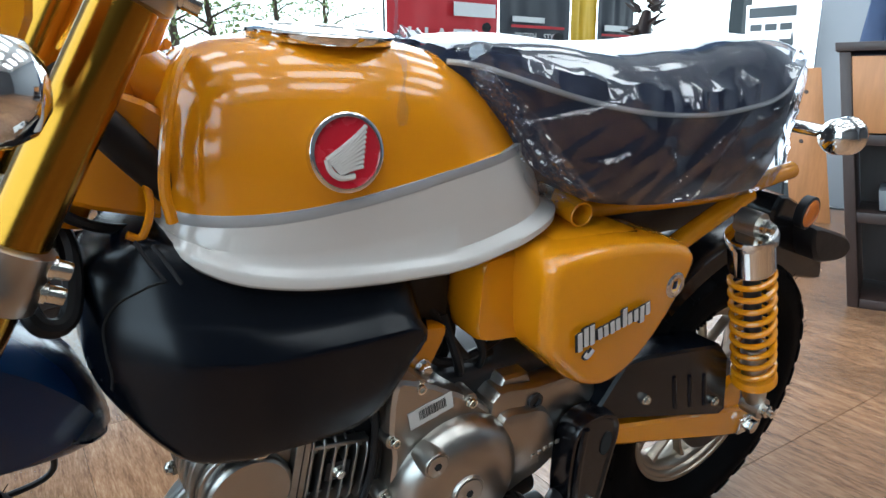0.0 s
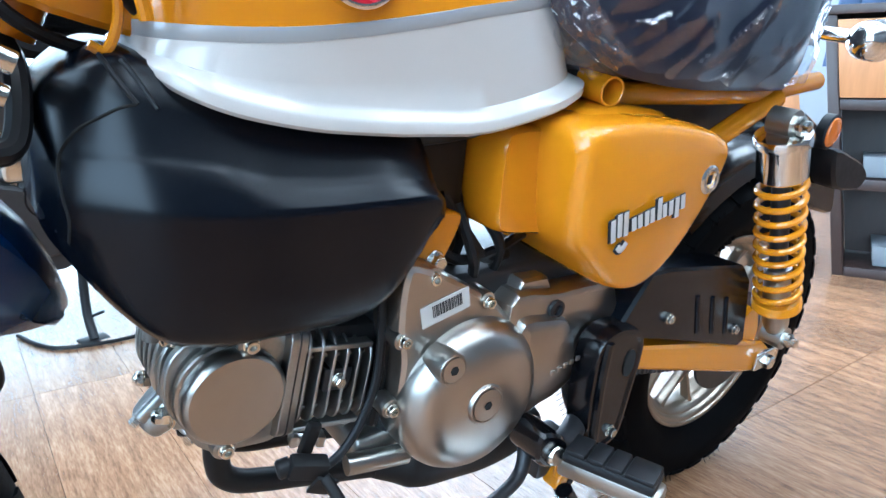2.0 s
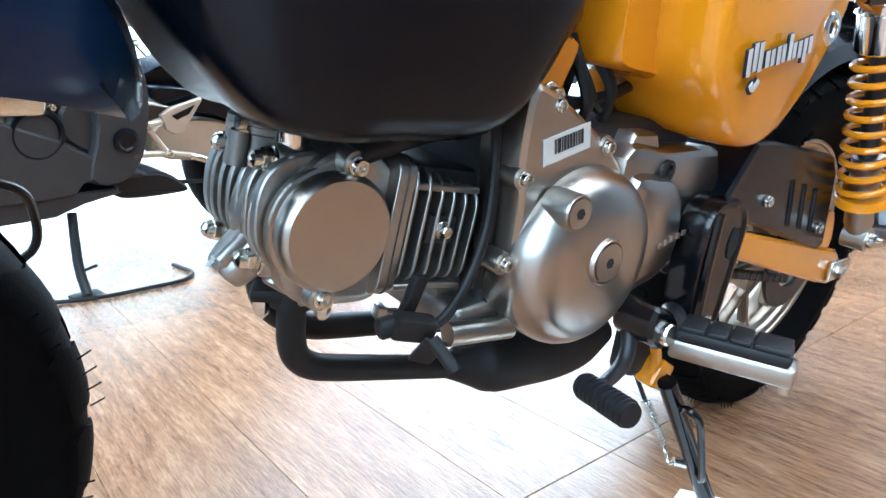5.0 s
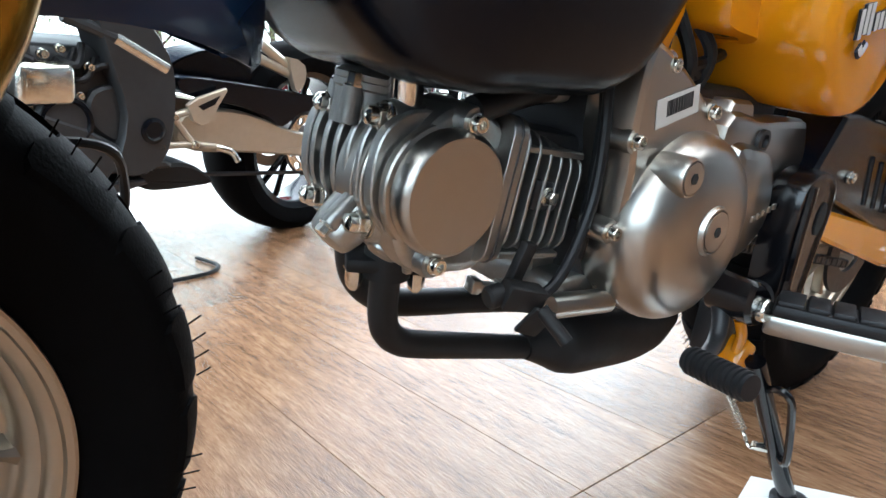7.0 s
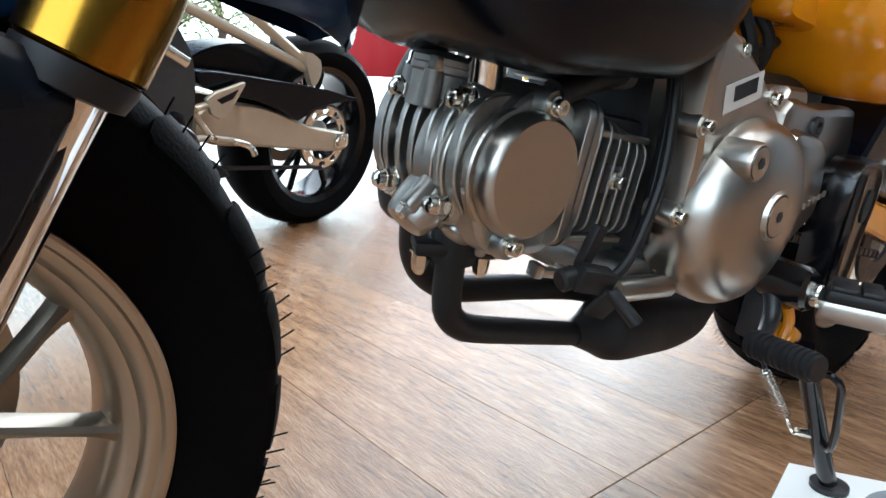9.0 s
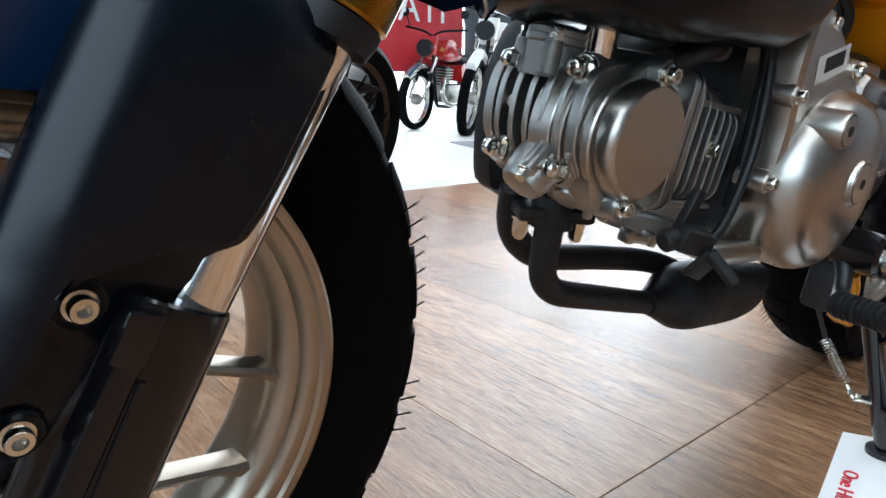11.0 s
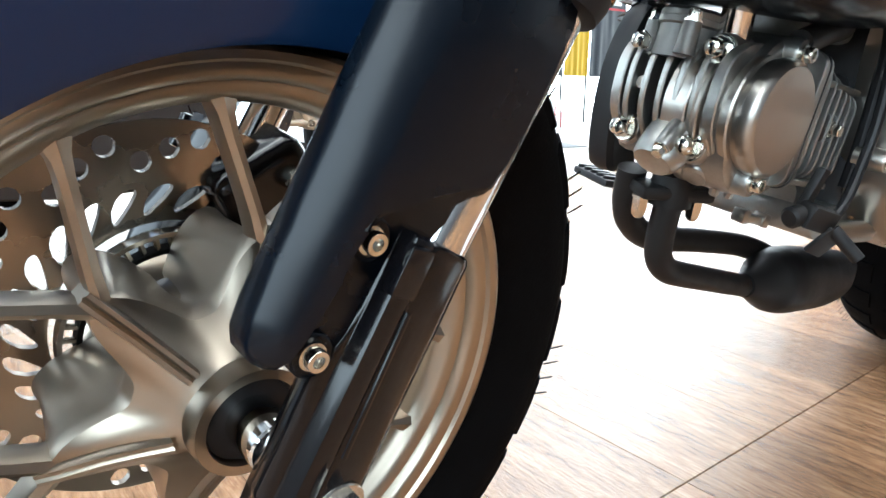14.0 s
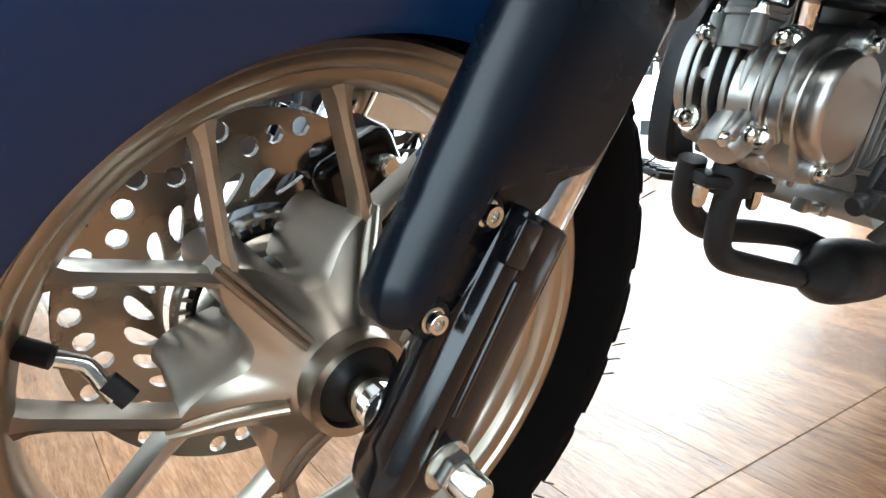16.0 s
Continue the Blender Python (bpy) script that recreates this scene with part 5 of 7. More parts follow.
# fork legs
for s in (-1, 1):
    y = 0.088 * s
    foot = Vector((FA.x, FA.y + y, FA.z))
    at = lambda h, o=0.0, dy=0.0: foot + DIR * h + OUT * o + Vector((0, dy * s, 0))
    section = [(-0.014, 0.078), (-0.021, 0.088), (-0.0235, 0.093), (-0.023, 0.0965), (-0.020, 0.0985), (-0.016, 0.099), (-0.0150, 0.100), (-0.0142, 0.104), (-0.0128, 0.1065), (-0.0095, 0.108), (-0.005, 0.1083), (-0.0035, 0.1075), (-0.002, 0.1083), (0.008, 0.1085), (0.016, 0.1075), (0.0235, 0.1035), (0.0285, 0.0975), (0.0292, 0.0895), (0.0289, 0.0815), (0.024, 0.0725), (0.010, 0.068), (-0.006, 0.070)]
    rings = []
    for h, q, back in ((-0.034, 0.45, 1.0), (-0.031, 0.62, 1.0), (-0.026, 0.84, 1.0), (-0.018, 0.97, 1.0), (-0.011, 1.0, 0.8), (-0.004, 1.0, 0.1), (0.050, 1.0, 0.0), (0.062, 1.0, 0.5), (0.078, 1.0, 0.95), (0.108, 0.99, 1.0), (0.1105, 0.96, 1.0), (0.1115, 0.90, 1.0)):
        ring = []
        for o, y2 in section:
            o2 = o if o > -0.0155 else o + (-0.0155 - o) * back * 0.9
            ring.append(foot + DIR * (h - 0.05 * (o2 - 0.0) * (1 if h > 0.1 else 0)) + OUT * (-0.003 + (o2 + 0.003) * q) + Vector((0, s * (0.088 + (y2 - 0.088) * q) - y, 0)))
        rings.append(ring)
    leg = part("fork_leg", loft(rings), GLOSSBLACK, bike, "gloss black cast lower fork leg", m=STEER)
    part("leg_box", block(-0.0065, 0.0065, -0.0035, 0.0035, -0.0105, 0.0105, 0.0018, 2), GLOSSBLACK, leg, m=STEER @ Matrix.Translation(at(0.0985, -0.0108, 0.0195)) @ pose(0, 0, 0, 0, 25.2, 0))
    part("leg_groove", tube([at(0.020, 0.0000, 0.0200), at(0.083, -0.0020, 0.0200)], 0.0016, 8, smooth=False), GLOSSBLACK, leg, m=STEER)
    part("inner_tube", tube([at(0.10, 0.0145), at(0.240, 0.0195)], 0.0145, 28, smooth=False), CHROME, bike, "chrome fork tube", m=STEER)
    outer = part("outer_tube", lathe([(0.0190, 0), (0.0222, 0.003), (0.0225, 0.030), (0.0215, 0.040), (0.0200, 0.050), (0.0198, 0.473)], STEER @ along(at(0.228, 0.0191), at(0.70, 0.0361)), 40), GOLD, bike, "gold anodised upper fork tube")
    part("fork_seal", lathe([(0.0152, -0.010), (0.0195, -0.009), (0.0212, -0.002), (0.0212, 0.001)], STEER @ along(at(0.228, 0.0191), at(0.7, 0.0361)), 32), BLACK, outer)
    for h, nm in ((0.430, "lower_clamp"), (0.640, "upper_clamp")):
        o = 0.0191 + (h - 0.228) * 0.036
        clamp = part(nm, lathe([(0.022, -0.002), (0.0268, 0.0), (0.0272, 0.004), (0.0272, 0.016), (0.0258, 0.018), (0.0258, 0.040), (0.022, 0.042)], STEER @ along(at(h, o), at(1, o + (1 - h) * 0.036)), 32), ALU, bike, "silver fork clamp")
        socket_bolt("clamp_bolt", at(h + 0.014, o + 0.022, 0.008), at(h + 0.014, o + 0.038, 0.010), 0.0065, clamp, STEEL, m=STEER)
        socket_bolt("clamp_bolt", at(h + 0.032, o + 0.022, 0.008), at(h + 0.032, o + 0.036, 0.010), 0.0065, clamp, STEEL, m=STEER)
nutp = FA + Vector((0.0, -0.1070, 0.0)) + OUT * 0.010 - DIR * 0.003
axn = part("axle_nut", hexbolt(bmesh.new(), nutp, nutp + Vector((0, -0.012, 0)), 0.0098, washer=1.25), STEEL, bike, "large steel axle nut", m=STEER)
part("axle_tip", lathe([(0.0078, 0), (0.0078, 0.023), (0.0065, 0.025), (0, 0.025)], STEER @ along(nutp, nutp + Vector((0, -1, 0))), 20), STEEL, axn)
for h in (0.44, 0.65):
    part("fork_yoke", tube([FA + DIR * (h + 0.01) + OUT * 0.03 + Vector((0, -0.088, 0)), FA + DIR * (h + 0.012) + OUT * 0.055, FA + DIR * (h + 0.01) + OUT * 0.03 + Vector((0, 0.088, 0))], 0.017, 14), ALU, bike, "silver fork yoke", m=STEER)
part("head_pipe", tube([FA + DIR * 0.47 + OUT * 0.060, FA + DIR * 0.65 + OUT * 0.060], 0.027, 24, smooth=False), YELLOW, bike, "yellow steering head")

# fender with its fork covers
rings = []
FENDER_OUT = [(36, 0.350), (40, 0.362), (46, 0.375), (55, 0.381), (70, 0.370), (95, 0.325), (120, 0.292), (150, 0.284)]
FENDER_LOW = [(36, 0.336), (40, 0.322), (43, 0.313), (50, 0.290), (62, 0.245), (72, 0.195), (78, 0.1680), (192, 0.1680)]
for k in range(65):
    deg = 192 - (192 - 36) * (k / 64) ** 0.9
    a = radians(deg)
    ro, low_r = curve1(FENDER_OUT, deg), curve1(FENDER_LOW, deg)
    c = Vector((cos(a), 0, sin(a)))
    f = max(0.0, (60 - deg) / 24)
    ye = 0.066 * (1 - 0.70 * f ** 4)
    prof = [(low_r, -ye), (low_r + 0.004, -ye - 0.0015), (low_r + 0.5 * (ro - low_r - 0.02), -ye - 0.003), (max(ro - 0.034, low_r + 0.006), -ye), (ro - 0.012, -ye * 0.88), (ro - 0.003, -ye * 0.6), (ro, 0), (ro - 0.003, ye * 0.6), (ro - 0.012, ye * 0.88), (max(ro - 0.034, low_r + 0.006), ye), (low_r, ye), (low_r, ye - 0.003), (max(ro - 0.036, low_r + 0.004), ye * 0.96), (ro - 0.015, ye * 0.84), (ro - 0.004, 0), (ro - 0.015, -ye * 0.84), (max(ro - 0.036, low_r + 0.004), -ye * 0.96), (low_r, -ye + 0.003)]
    rings.append([FA + c * r + Vector((0, y, 0)) for r, y in prof])
fender = part("front_fender", loft(rings), FENDER, bike, "dark blue painted front fender", m=STEER)
part("fender_leg", plate([(0.0274, 0.43), (0.0259, 0.4229), (0.0191, 0.4084), (0.0137, 0.3992), (0.0039, 0.3827), (0.0259, 0.3827), (0.0357, 0.3992), (0.0411, 0.4084), (0.0479, 0.4229), (0.0494, 0.43)], [(-0.072, 0.001), (-0.070, 0.0), (-0.064, 0.0), (-0.062, 0.001)]), FENDER, fender, m=STEER)
COVER_L = [  # height along the fork, front edge, crease, rear edge, depth of the face
    (0.048, -0.050, -0.044, -0.030, 0.098), (0.0505, -0.054, -0.043, -0.018, 0.103), (0.056, -0.057, -0.0425, -0.010, 0.107), (0.066, -0.058, -0.0410, -0.008, 0.108), (0.085, -0.058, -0.0385, -0.006, 0.108), (0.098, -0.058, -0.0390, -0.004, 0.1085), (0.107, -0.058, -0.0375, 0.000, 0.1085), (0.1155, -0.058, -0.0310, 0.004, 0.109), (0.122, -0.058, -0.0220, 0.008, 0.109),
    (0.128, -0.058, -0.0135, 0.011, 0.109), (0.135, -0.058, 0.0000, 0.0145, 0.109), (0.1405, -0.058, 0.0115, 0.0170, 0.1085), (0.152, -0.058, 0.0150, 0.0200, 0.108), (0.170, -0.0575, 0.0165, 0.0215, 0.108), (0.195, -0.057, 0.0180, 0.0230, 0.107), (0.212, -0.056, 0.0195, 0.0245, 0.105), (0.222, -0.053, 0.0195, 0.0250, 0.102), (0.227, -0.047, 0.0140, 0.0200, 0.098)]
sec = []
for h, o0, oc, o1, yy in COVER_L:
    base = FA + DIR * h
    yr = yy - 0.0095 + 0.0055 * max(0.0, min(1.0, (h - 0.128) / 0.012))
    q = max(0.25, min(1.0, (oc - o0 - 0.003) / 0.018))
    prof = [(o0 + 0.024, 0.058), (o0 + 0.013, 0.072), (o0 + 0.0025, 0.0800), (o0, 0.0850), (o0 + 0.0002, yy - 0.0175 * q), (o0 + 0.0014 * q, yy - 0.0142 * q), (o0 + 0.0036 * q, yy - 0.0110 * q), (o0 + 0.0068 * q, yy - 0.0075 * q), (o0 + 0.0106 * q, yy - 0.0042 * q), (o0 + 0.0140 * q, yy - 0.0020 * q), (o0 + 0.0178 * q, yy - 0.0005 * q), (max(o0 + 0.0210 * q, o0 * 0.4 + oc * 0.6), yy), (oc - 0.0022, yy - 0.0003), (oc - 0.0006, yy - 0.0018), (oc + 0.0006, yr), (oc * 0.5 + o1 * 0.5, yr), (o1 - 0.001, yr - 0.001), (o1, yr - 0.004), (o1 - 0.001, 0.082), (o1 - 0.012, 0.066)]
    sec.append([base + OUT * o + Vector((0, -y, 0)) for o, y in prof])
part("fork_cover", loft(sec), NAVY, fender, "satin black fork cover", m=STEER, smooth=42)
for h, o in ((0.1036, -0.0286), (0.0565, -0.0303)):
    p = FA + DIR * h + OUT * o + Vector((0, -0.0990, 0))
    part("bolt_seat", lathe([(0.0092, -0.004), (0.0092, 0.0012), (0.0084, 0.0018), (0.0070, 0.0010)], STEER @ along(p, p + Vector((0, -1, 0))), 24), NAVY, fender)
    socket_bolt("cover_bolt", p + Vector((0, -0.0005, 0)), p + Vector((0, -0.0065, 0)), 0.0046, fender, STEEL, m=STEER)

# rear wheel and tail
RW = Matrix.Translation((1.148, 0, 0.256)) @ LEFT
rear = wheel("rear_wheel", RW, 0.2560, 0.128, "silver cast rear wheel with a knobbly tyre", 30)
forked_spokes(rear, RW, 20)
part("rear_sprocket", ring_section([(0.082, 0.058), (0.082, 0.063), (0.050, 0.063), (0.050, 0.058)], RW, 60), DARKMETAL, bike, "dark rear sprocket")
part("rear_disc", ring_section([(0.105, -0.058), (0.105, -0.062), (0.065, -0.062), (0.065, -0.058)], RW, 60), BRAKE, bike, "steel rear brake disc")
rings = []
for k in range(25):
    a = radians(132 - 76 * k / 24)
    c = Vector((cos(a), 0, sin(a)))
    ro, ye = 0.300 + 0.03 * (k / 24) ** 2, 0.062 - 0.012 * (k / 24) ** 2
    prof = [(ro - 0.035, -ye), (ro - 0.012, -ye * 0.95), (ro, -ye * 0.6), (ro + 0.003, 0), (ro, ye * 0.6), (ro - 0.012, ye * 0.95), (ro - 0.035, ye), (ro - 0.035, ye - 0.003), (ro - 0.005, ye * 0.5), (ro - 0.002, 0), (ro - 0.005, -ye * 0.5), (ro - 0.035, -ye + 0.003)]
    rings.append([Vector((1.148, 0, 0.256)) + c * r + Vector((0, y, 0)) for r, y in prof])
tail = part("rear_fender", loft(rings), GLOSSBLACK, bike, "black rear fender")
part("plate_bracket", plate(smooth_poly([(1.182, 0.560), (1.190, 0.603), (1.236, 0.592), (1.262, 0.578), (1.286, 0.552), (1.342, 0.530), (1.380, 0.473), (1.392, 0.434), (1.345, 0.441), (1.252, 0.467), (1.205, 0.514)], 2), [(-0.052, 0.004), (-0.047, 0), (0.047, 0), (0.052, 0.004)]), GLOSSBLACK, bike, "black number plate bracket")
part("mud_flap", plate(smooth_poly([(1.250, 0.555), (1.318, 0.541), (1.362, 0.527), (1.386, 0.507), (1.374, 0.489), (1.340, 0.487), (1.280, 0.500)], 3), [(-0.088, 0.004), (-0.083, 0), (-0.050, 0)]), BLACK, bike, "black rubber flap")
refl_m = look((1.2245, -0.082, 0.582), (1.236, 0, 0.580)) @ pose(0, 0, 0, 0, 0, -14) @ Matrix.Diagonal((0.72, 1.05, 1, 1))
refl = part("side_reflector", lathe([(0.024, -0.012), (0.0245, 0.002), (0.022, 0.004), (0.0215, 0.003)], refl_m, 32), BLACK, bike, "amber side reflector")
part("reflector_lens", lathe([(0.0205, -0.005), (0.0202, 0.004), (0.0185, 0.0058), (0.0140, 0.0070), (0.0135, 0.0062), (0.0, 0.0085)], refl_m, 32), AMBER, refl, "amber lens")
wk = Vector((1.176, -0.115, 0.707))
winker = part("rear_indicator", lathe([(0.0, -0.028), (0.010, -0.027), (0.018, -0.022), (0.0235, -0.012), (0.0250, 0.0), (0.0250, 0.012), (0.0262, 0.014), (0.0262, 0.018), (0.024, 0.019)], along(wk, wk + Vector((1, -0.12, 0.05))), 36), CHROME, bike, "chrome ball-shaped indicator")
part("indicator_lens", lathe([(0.0238, 0.018), (0.022, 0.027), (0.015, 0.034), (0.0, 0.037)], along(wk, wk + Vector((1, -0.12, 0.05))), 32), AMBER, winker)
part("indicator_stem", tube([wk + Vector((0, 0.02, 0.002)), wk + Vector((-0.02, 0.075, 0.004))], 0.009, 16, smooth=False), CHROME, winker)
fwk = Vector((0.222, -0.185, 0.785))
fwin = part("front_indicator", lathe([(0.0, -0.030), (0.012, -0.029), (0.022, -0.022), (0.0275, -0.010), (0.028, 0.004), (0.028, 0.012)], along(fwk, fwk + Vector((-1, -0.1, 0))), 36), CHROME, bike, "chrome ball-shaped indicator")
part("indicator_stem", tube([fwk, fwk + Vector((0.0, 0.08, 0.0))], 0.009, 16, smooth=False), CHROME, fwin)
part("headlight_stay", plate(smooth_poly([(0.20, 0.80), (0.245, 0.80), (0.252, 0.85), (0.23, 0.88), (0.19, 0.87)], 3), [(-0.150, 0.004), (-0.145, 0), (-0.10, 0), (-0.095, 0.004)]), YELLOW, bike, "yellow headlight stay")

# hoses, cables and small fittings
part("main_hose", tube([(0.262, -0.03, 0.772), (0.284, -0.040, 0.745), (0.312, -0.042, 0.712), (0.345, -0.03, 0.675)], 0.014, 14), BLACK, bike, "thick black wiring hose")
part("throttle_cable", tube([(0.245, -0.03, 0.69), (0.265, -0.030, 0.668), (0.30, -0.02, 0.652), (0.36, -0.01, 0.648)], 0.0045, 8), BLACK, bike, "black cable")
part("clutch_cable", tube([(0.25, 0.02, 0.67), (0.262, -0.02, 0.640), (0.255, -0.05, 0.60), (0.235, -0.055, 0.60), (0.225, -0.03, 0.63)], 0.0075, 10), BLACK, bike, "black hose loop")
part("cable_hook", tube([(0.315, -0.045, 0.695), (0.316, -0.048, 0.675), (0.308, -0.05, 0.655), (0.298, -0.05, 0.658)], 0.0032, 8), YELLOW, bike, "yellow wire cable hook")
part("hose_guide", tube([(0.14, 0.12, 0.395), (0.212, 0.108, 0.394), (0.232, 0.125, 0.365), (0.222, 0.133, 0.327), (0.14, 0.13, 0.315)], 0.0035, 8), BLACK, bike, "bent black wire guide")
sensor = part("speed_sensor", block(-0.017, 0.017, -0.008, 0.008, -0.0095, 0.0095, 0.003), EXBLACK, bike, "black plastic sensor in a clip", m=Matrix.Translation((0.4330, -0.0830, 0.3205)) @ pose(0, 0, 0, 10, 14, -12))
part("sensor_nose", lathe([(0.0085, 0), (0.0085, 0.010), (0.0065, 0.012)], along((0.420, -0.076, 0.322), (0.410, -0.074, 0.3200)), 16), EXBLACK, sensor)
part("sensor_plug", tube([(0.4440, -0.0930, 0.3130), (0.4520, -0.1140, 0.2945)], 0.0052, 12, smooth=False), EXBLACK, sensor)
part("sensor_flag", block(-0.010, 0.010, -0.002, 0.002, -0.013, 0.013, 0.0015), EXBLACK, sensor, m=Matrix.Translation((0.4440, -0.090, 0.3010)) @ pose(0, 0, 0, 25, 20, -15))
part("sensor_clip", block(-0.006, 0.006, -0.004, 0.004, -0.017, 0.017, 0.002), EXBLACK, sensor, m=Matrix.Translation((0.4390, -0.0720, 0.3400)) @ pose(0, 0, 0, 8, 14, 0))
part("engine_cable", tube([(0.505, -0.064, 0.49), (0.503, -0.074, 0.44), (0.498, -0.080, 0.39), (0.482, -0.084, 0.350), (0.462, -0.088, 0.328), (0.447, -0.088, 0.319)], 0.0042, 10), BLACK, bike, "black engine cable")
part("engine_cable", tube([(0.510, -0.058, 0.49), (0.512, -0.066, 0.44), (0.508, -0.070, 0.38), (0.500, -0.072, 0.335)], 0.0060, 10), BLACK, bike, "black engine cable")
part("case_tube", tube([(0.475, -0.075, 0.300), (0.535, -0.084, 0.297)], 0.010, 16, smooth=False), ALU, bike, "cast oil passage")
clamp_bar = part("sump_clamp", block(-0.017, 0.017, -0.005, 0.005, -0.004, 0.004, 0.0015), ALU, bike, "small aluminium clamp under the crankcase", m=Matrix.Translation((0.462, -0.020, 0.296)) @ pose(0, 0, 0, 0, 10, -14))
for x in (-0.013, 0.013):
    part("clamp_ear", block(x - 0.004, x + 0.004, -0.007, 0.007, -0.005, 0.007, 0.0015), ALU, clamp_bar, m=Matrix.Translation((0.462, -0.020, 0.296)) @ pose(0, 0, 0, 0, 10, -14))
part("starter", tube([(0.49, -0.02, 0.318), (0.54, -0.02, 0.318)], 0.020, 18, smooth=False), ALUROUGH, bike, "aluminium starter motor")
part("wiring_block", block(0.48, 0.60, -0.05, 0.05, 0.475, 0.60, 0.012), BLACK, bike, "black air box")
part("carburettor", block(0.43, 0.50, -0.045, 0.03, 0.445, 0.50, 0.008), ALUROUGH, bike, "grey throttle body")
part("breather_hose", tube([(0.60, -0.03, 0.54), (0.612, -0.035, 0.50), (0.60, -0.03, 0.45)], 0.007, 10), BLACK, bike, "black breather hose")
part("swing_pivot", lathe([(0.016, 0), (0.016, 0.02), (0.012, 0.024)], look((0.77, -0.085, 0.335), (0.77, 0, 0.335)), 20), STEEL, bike, "steel swingarm pivot")
sticker = part("barcode_sticker", block(-0.026, 0.026, -0.0105, 0.0105, 0, 0.0006, 0), LABELPAPER, gen, "white barcode sticker", m=look((0.553, -0.0965, 0.4535), (0.553, 0, 0.4535)) @ pose(0, 0, 0, 0, 0, 14))
bm = bmesh.new()
random.seed(4)
x = -0.014
while x < 0.017:
    wd = random.choice((0.0005, 0.0007, 0.0011))
    block(x, x + wd, -0.004, 0.0075, 0.0004, 0.0012, 0, 1, bm)
    x += wd + random.choice((0.0007, 0.0012))
part("barcode_bars", bm, DARKMETAL, sticker, m=look((0.553, -0.0965, 0.4535), (0.553, 0, 0.4535)) @ pose(0, 0, 0, 0, 0, 14))
SHIELD = smooth_poly([(0.392, 0.462), (0.372, 0.430), (0.364, 0.395), (0.364, 0.358), (0.371, 0.324), (0.388, 0.318), (0.412, 0.322), (0.404, 0.350), (0.400, 0.395), (0.410, 0.440), (0.425, 0.470)], 3)
right = part("right_exhaust_shield", plate(SHIELD, [(0.070, 0.006), (0.074, 0.001), (0.085, 0.0), (0.096, 0.003), (0.100, 0.008)]), BLACK, bike, "black exhaust shield on the far side")
part("shield_pipe", tube([(0.40, 0.085, 0.45), (0.47, 0.110, 0.50), (0.60, 0.125, 0.54), (0.80, 0.13, 0.56)], 0.016, 14), EXBLACK, right)
part("brake_pedal", tube([(0.64, 0.10, 0.275), (0.57, 0.13, 0.268), (0.525, 0.165, 0.268)], 0.007, 10), DARKMETAL, bike, "black brake pedal")
pedal = part("pedal_pad", block(-0.015, 0.015, -0.034, 0.034, -0.005, 0.004, 0.003), DARKMETAL, bike, "black steel pedal pad with raised bars", m=Matrix.Translation((0.517, 0.193, 0.272)) @ pose(0, 0, 0, 0, 6, -16))
for k in range(5):
    part("pad_bar", block(-0.013, 0.013, -0.028 + 0.013 * k, -0.023 + 0.013 * k, 0.003, 0.0075, 0.001), DARKMETAL, pedal, m=Matrix.Translation((0.517, 0.193, 0.272)) @ pose(0, 0, 0, 0, 6, -16))
part("right_footrest", block(0.66, 0.70, 0.12, 0.24, 0.275, 0.30, 0.006), BLACK, bike, "black footrest")

strip = bmesh.new()
loft([[(0.4955 + 0.0025 * sin(k * 0.9), -0.070 - 0.026 * min(1, k / 9), 0.845 - 0.0075 * k), (0.501 + 0.004 * (k / 14) + 0.002 * sin(k * 1.1), -0.066 - 0.026 * min(1, k / 9), 0.846 - 0.0075 * k)] for k in range(15)], strip, closed=False)
part("film_strip", strip, FILM, bike, "loose strip of clear film hanging on the tank").visible_shadow = False

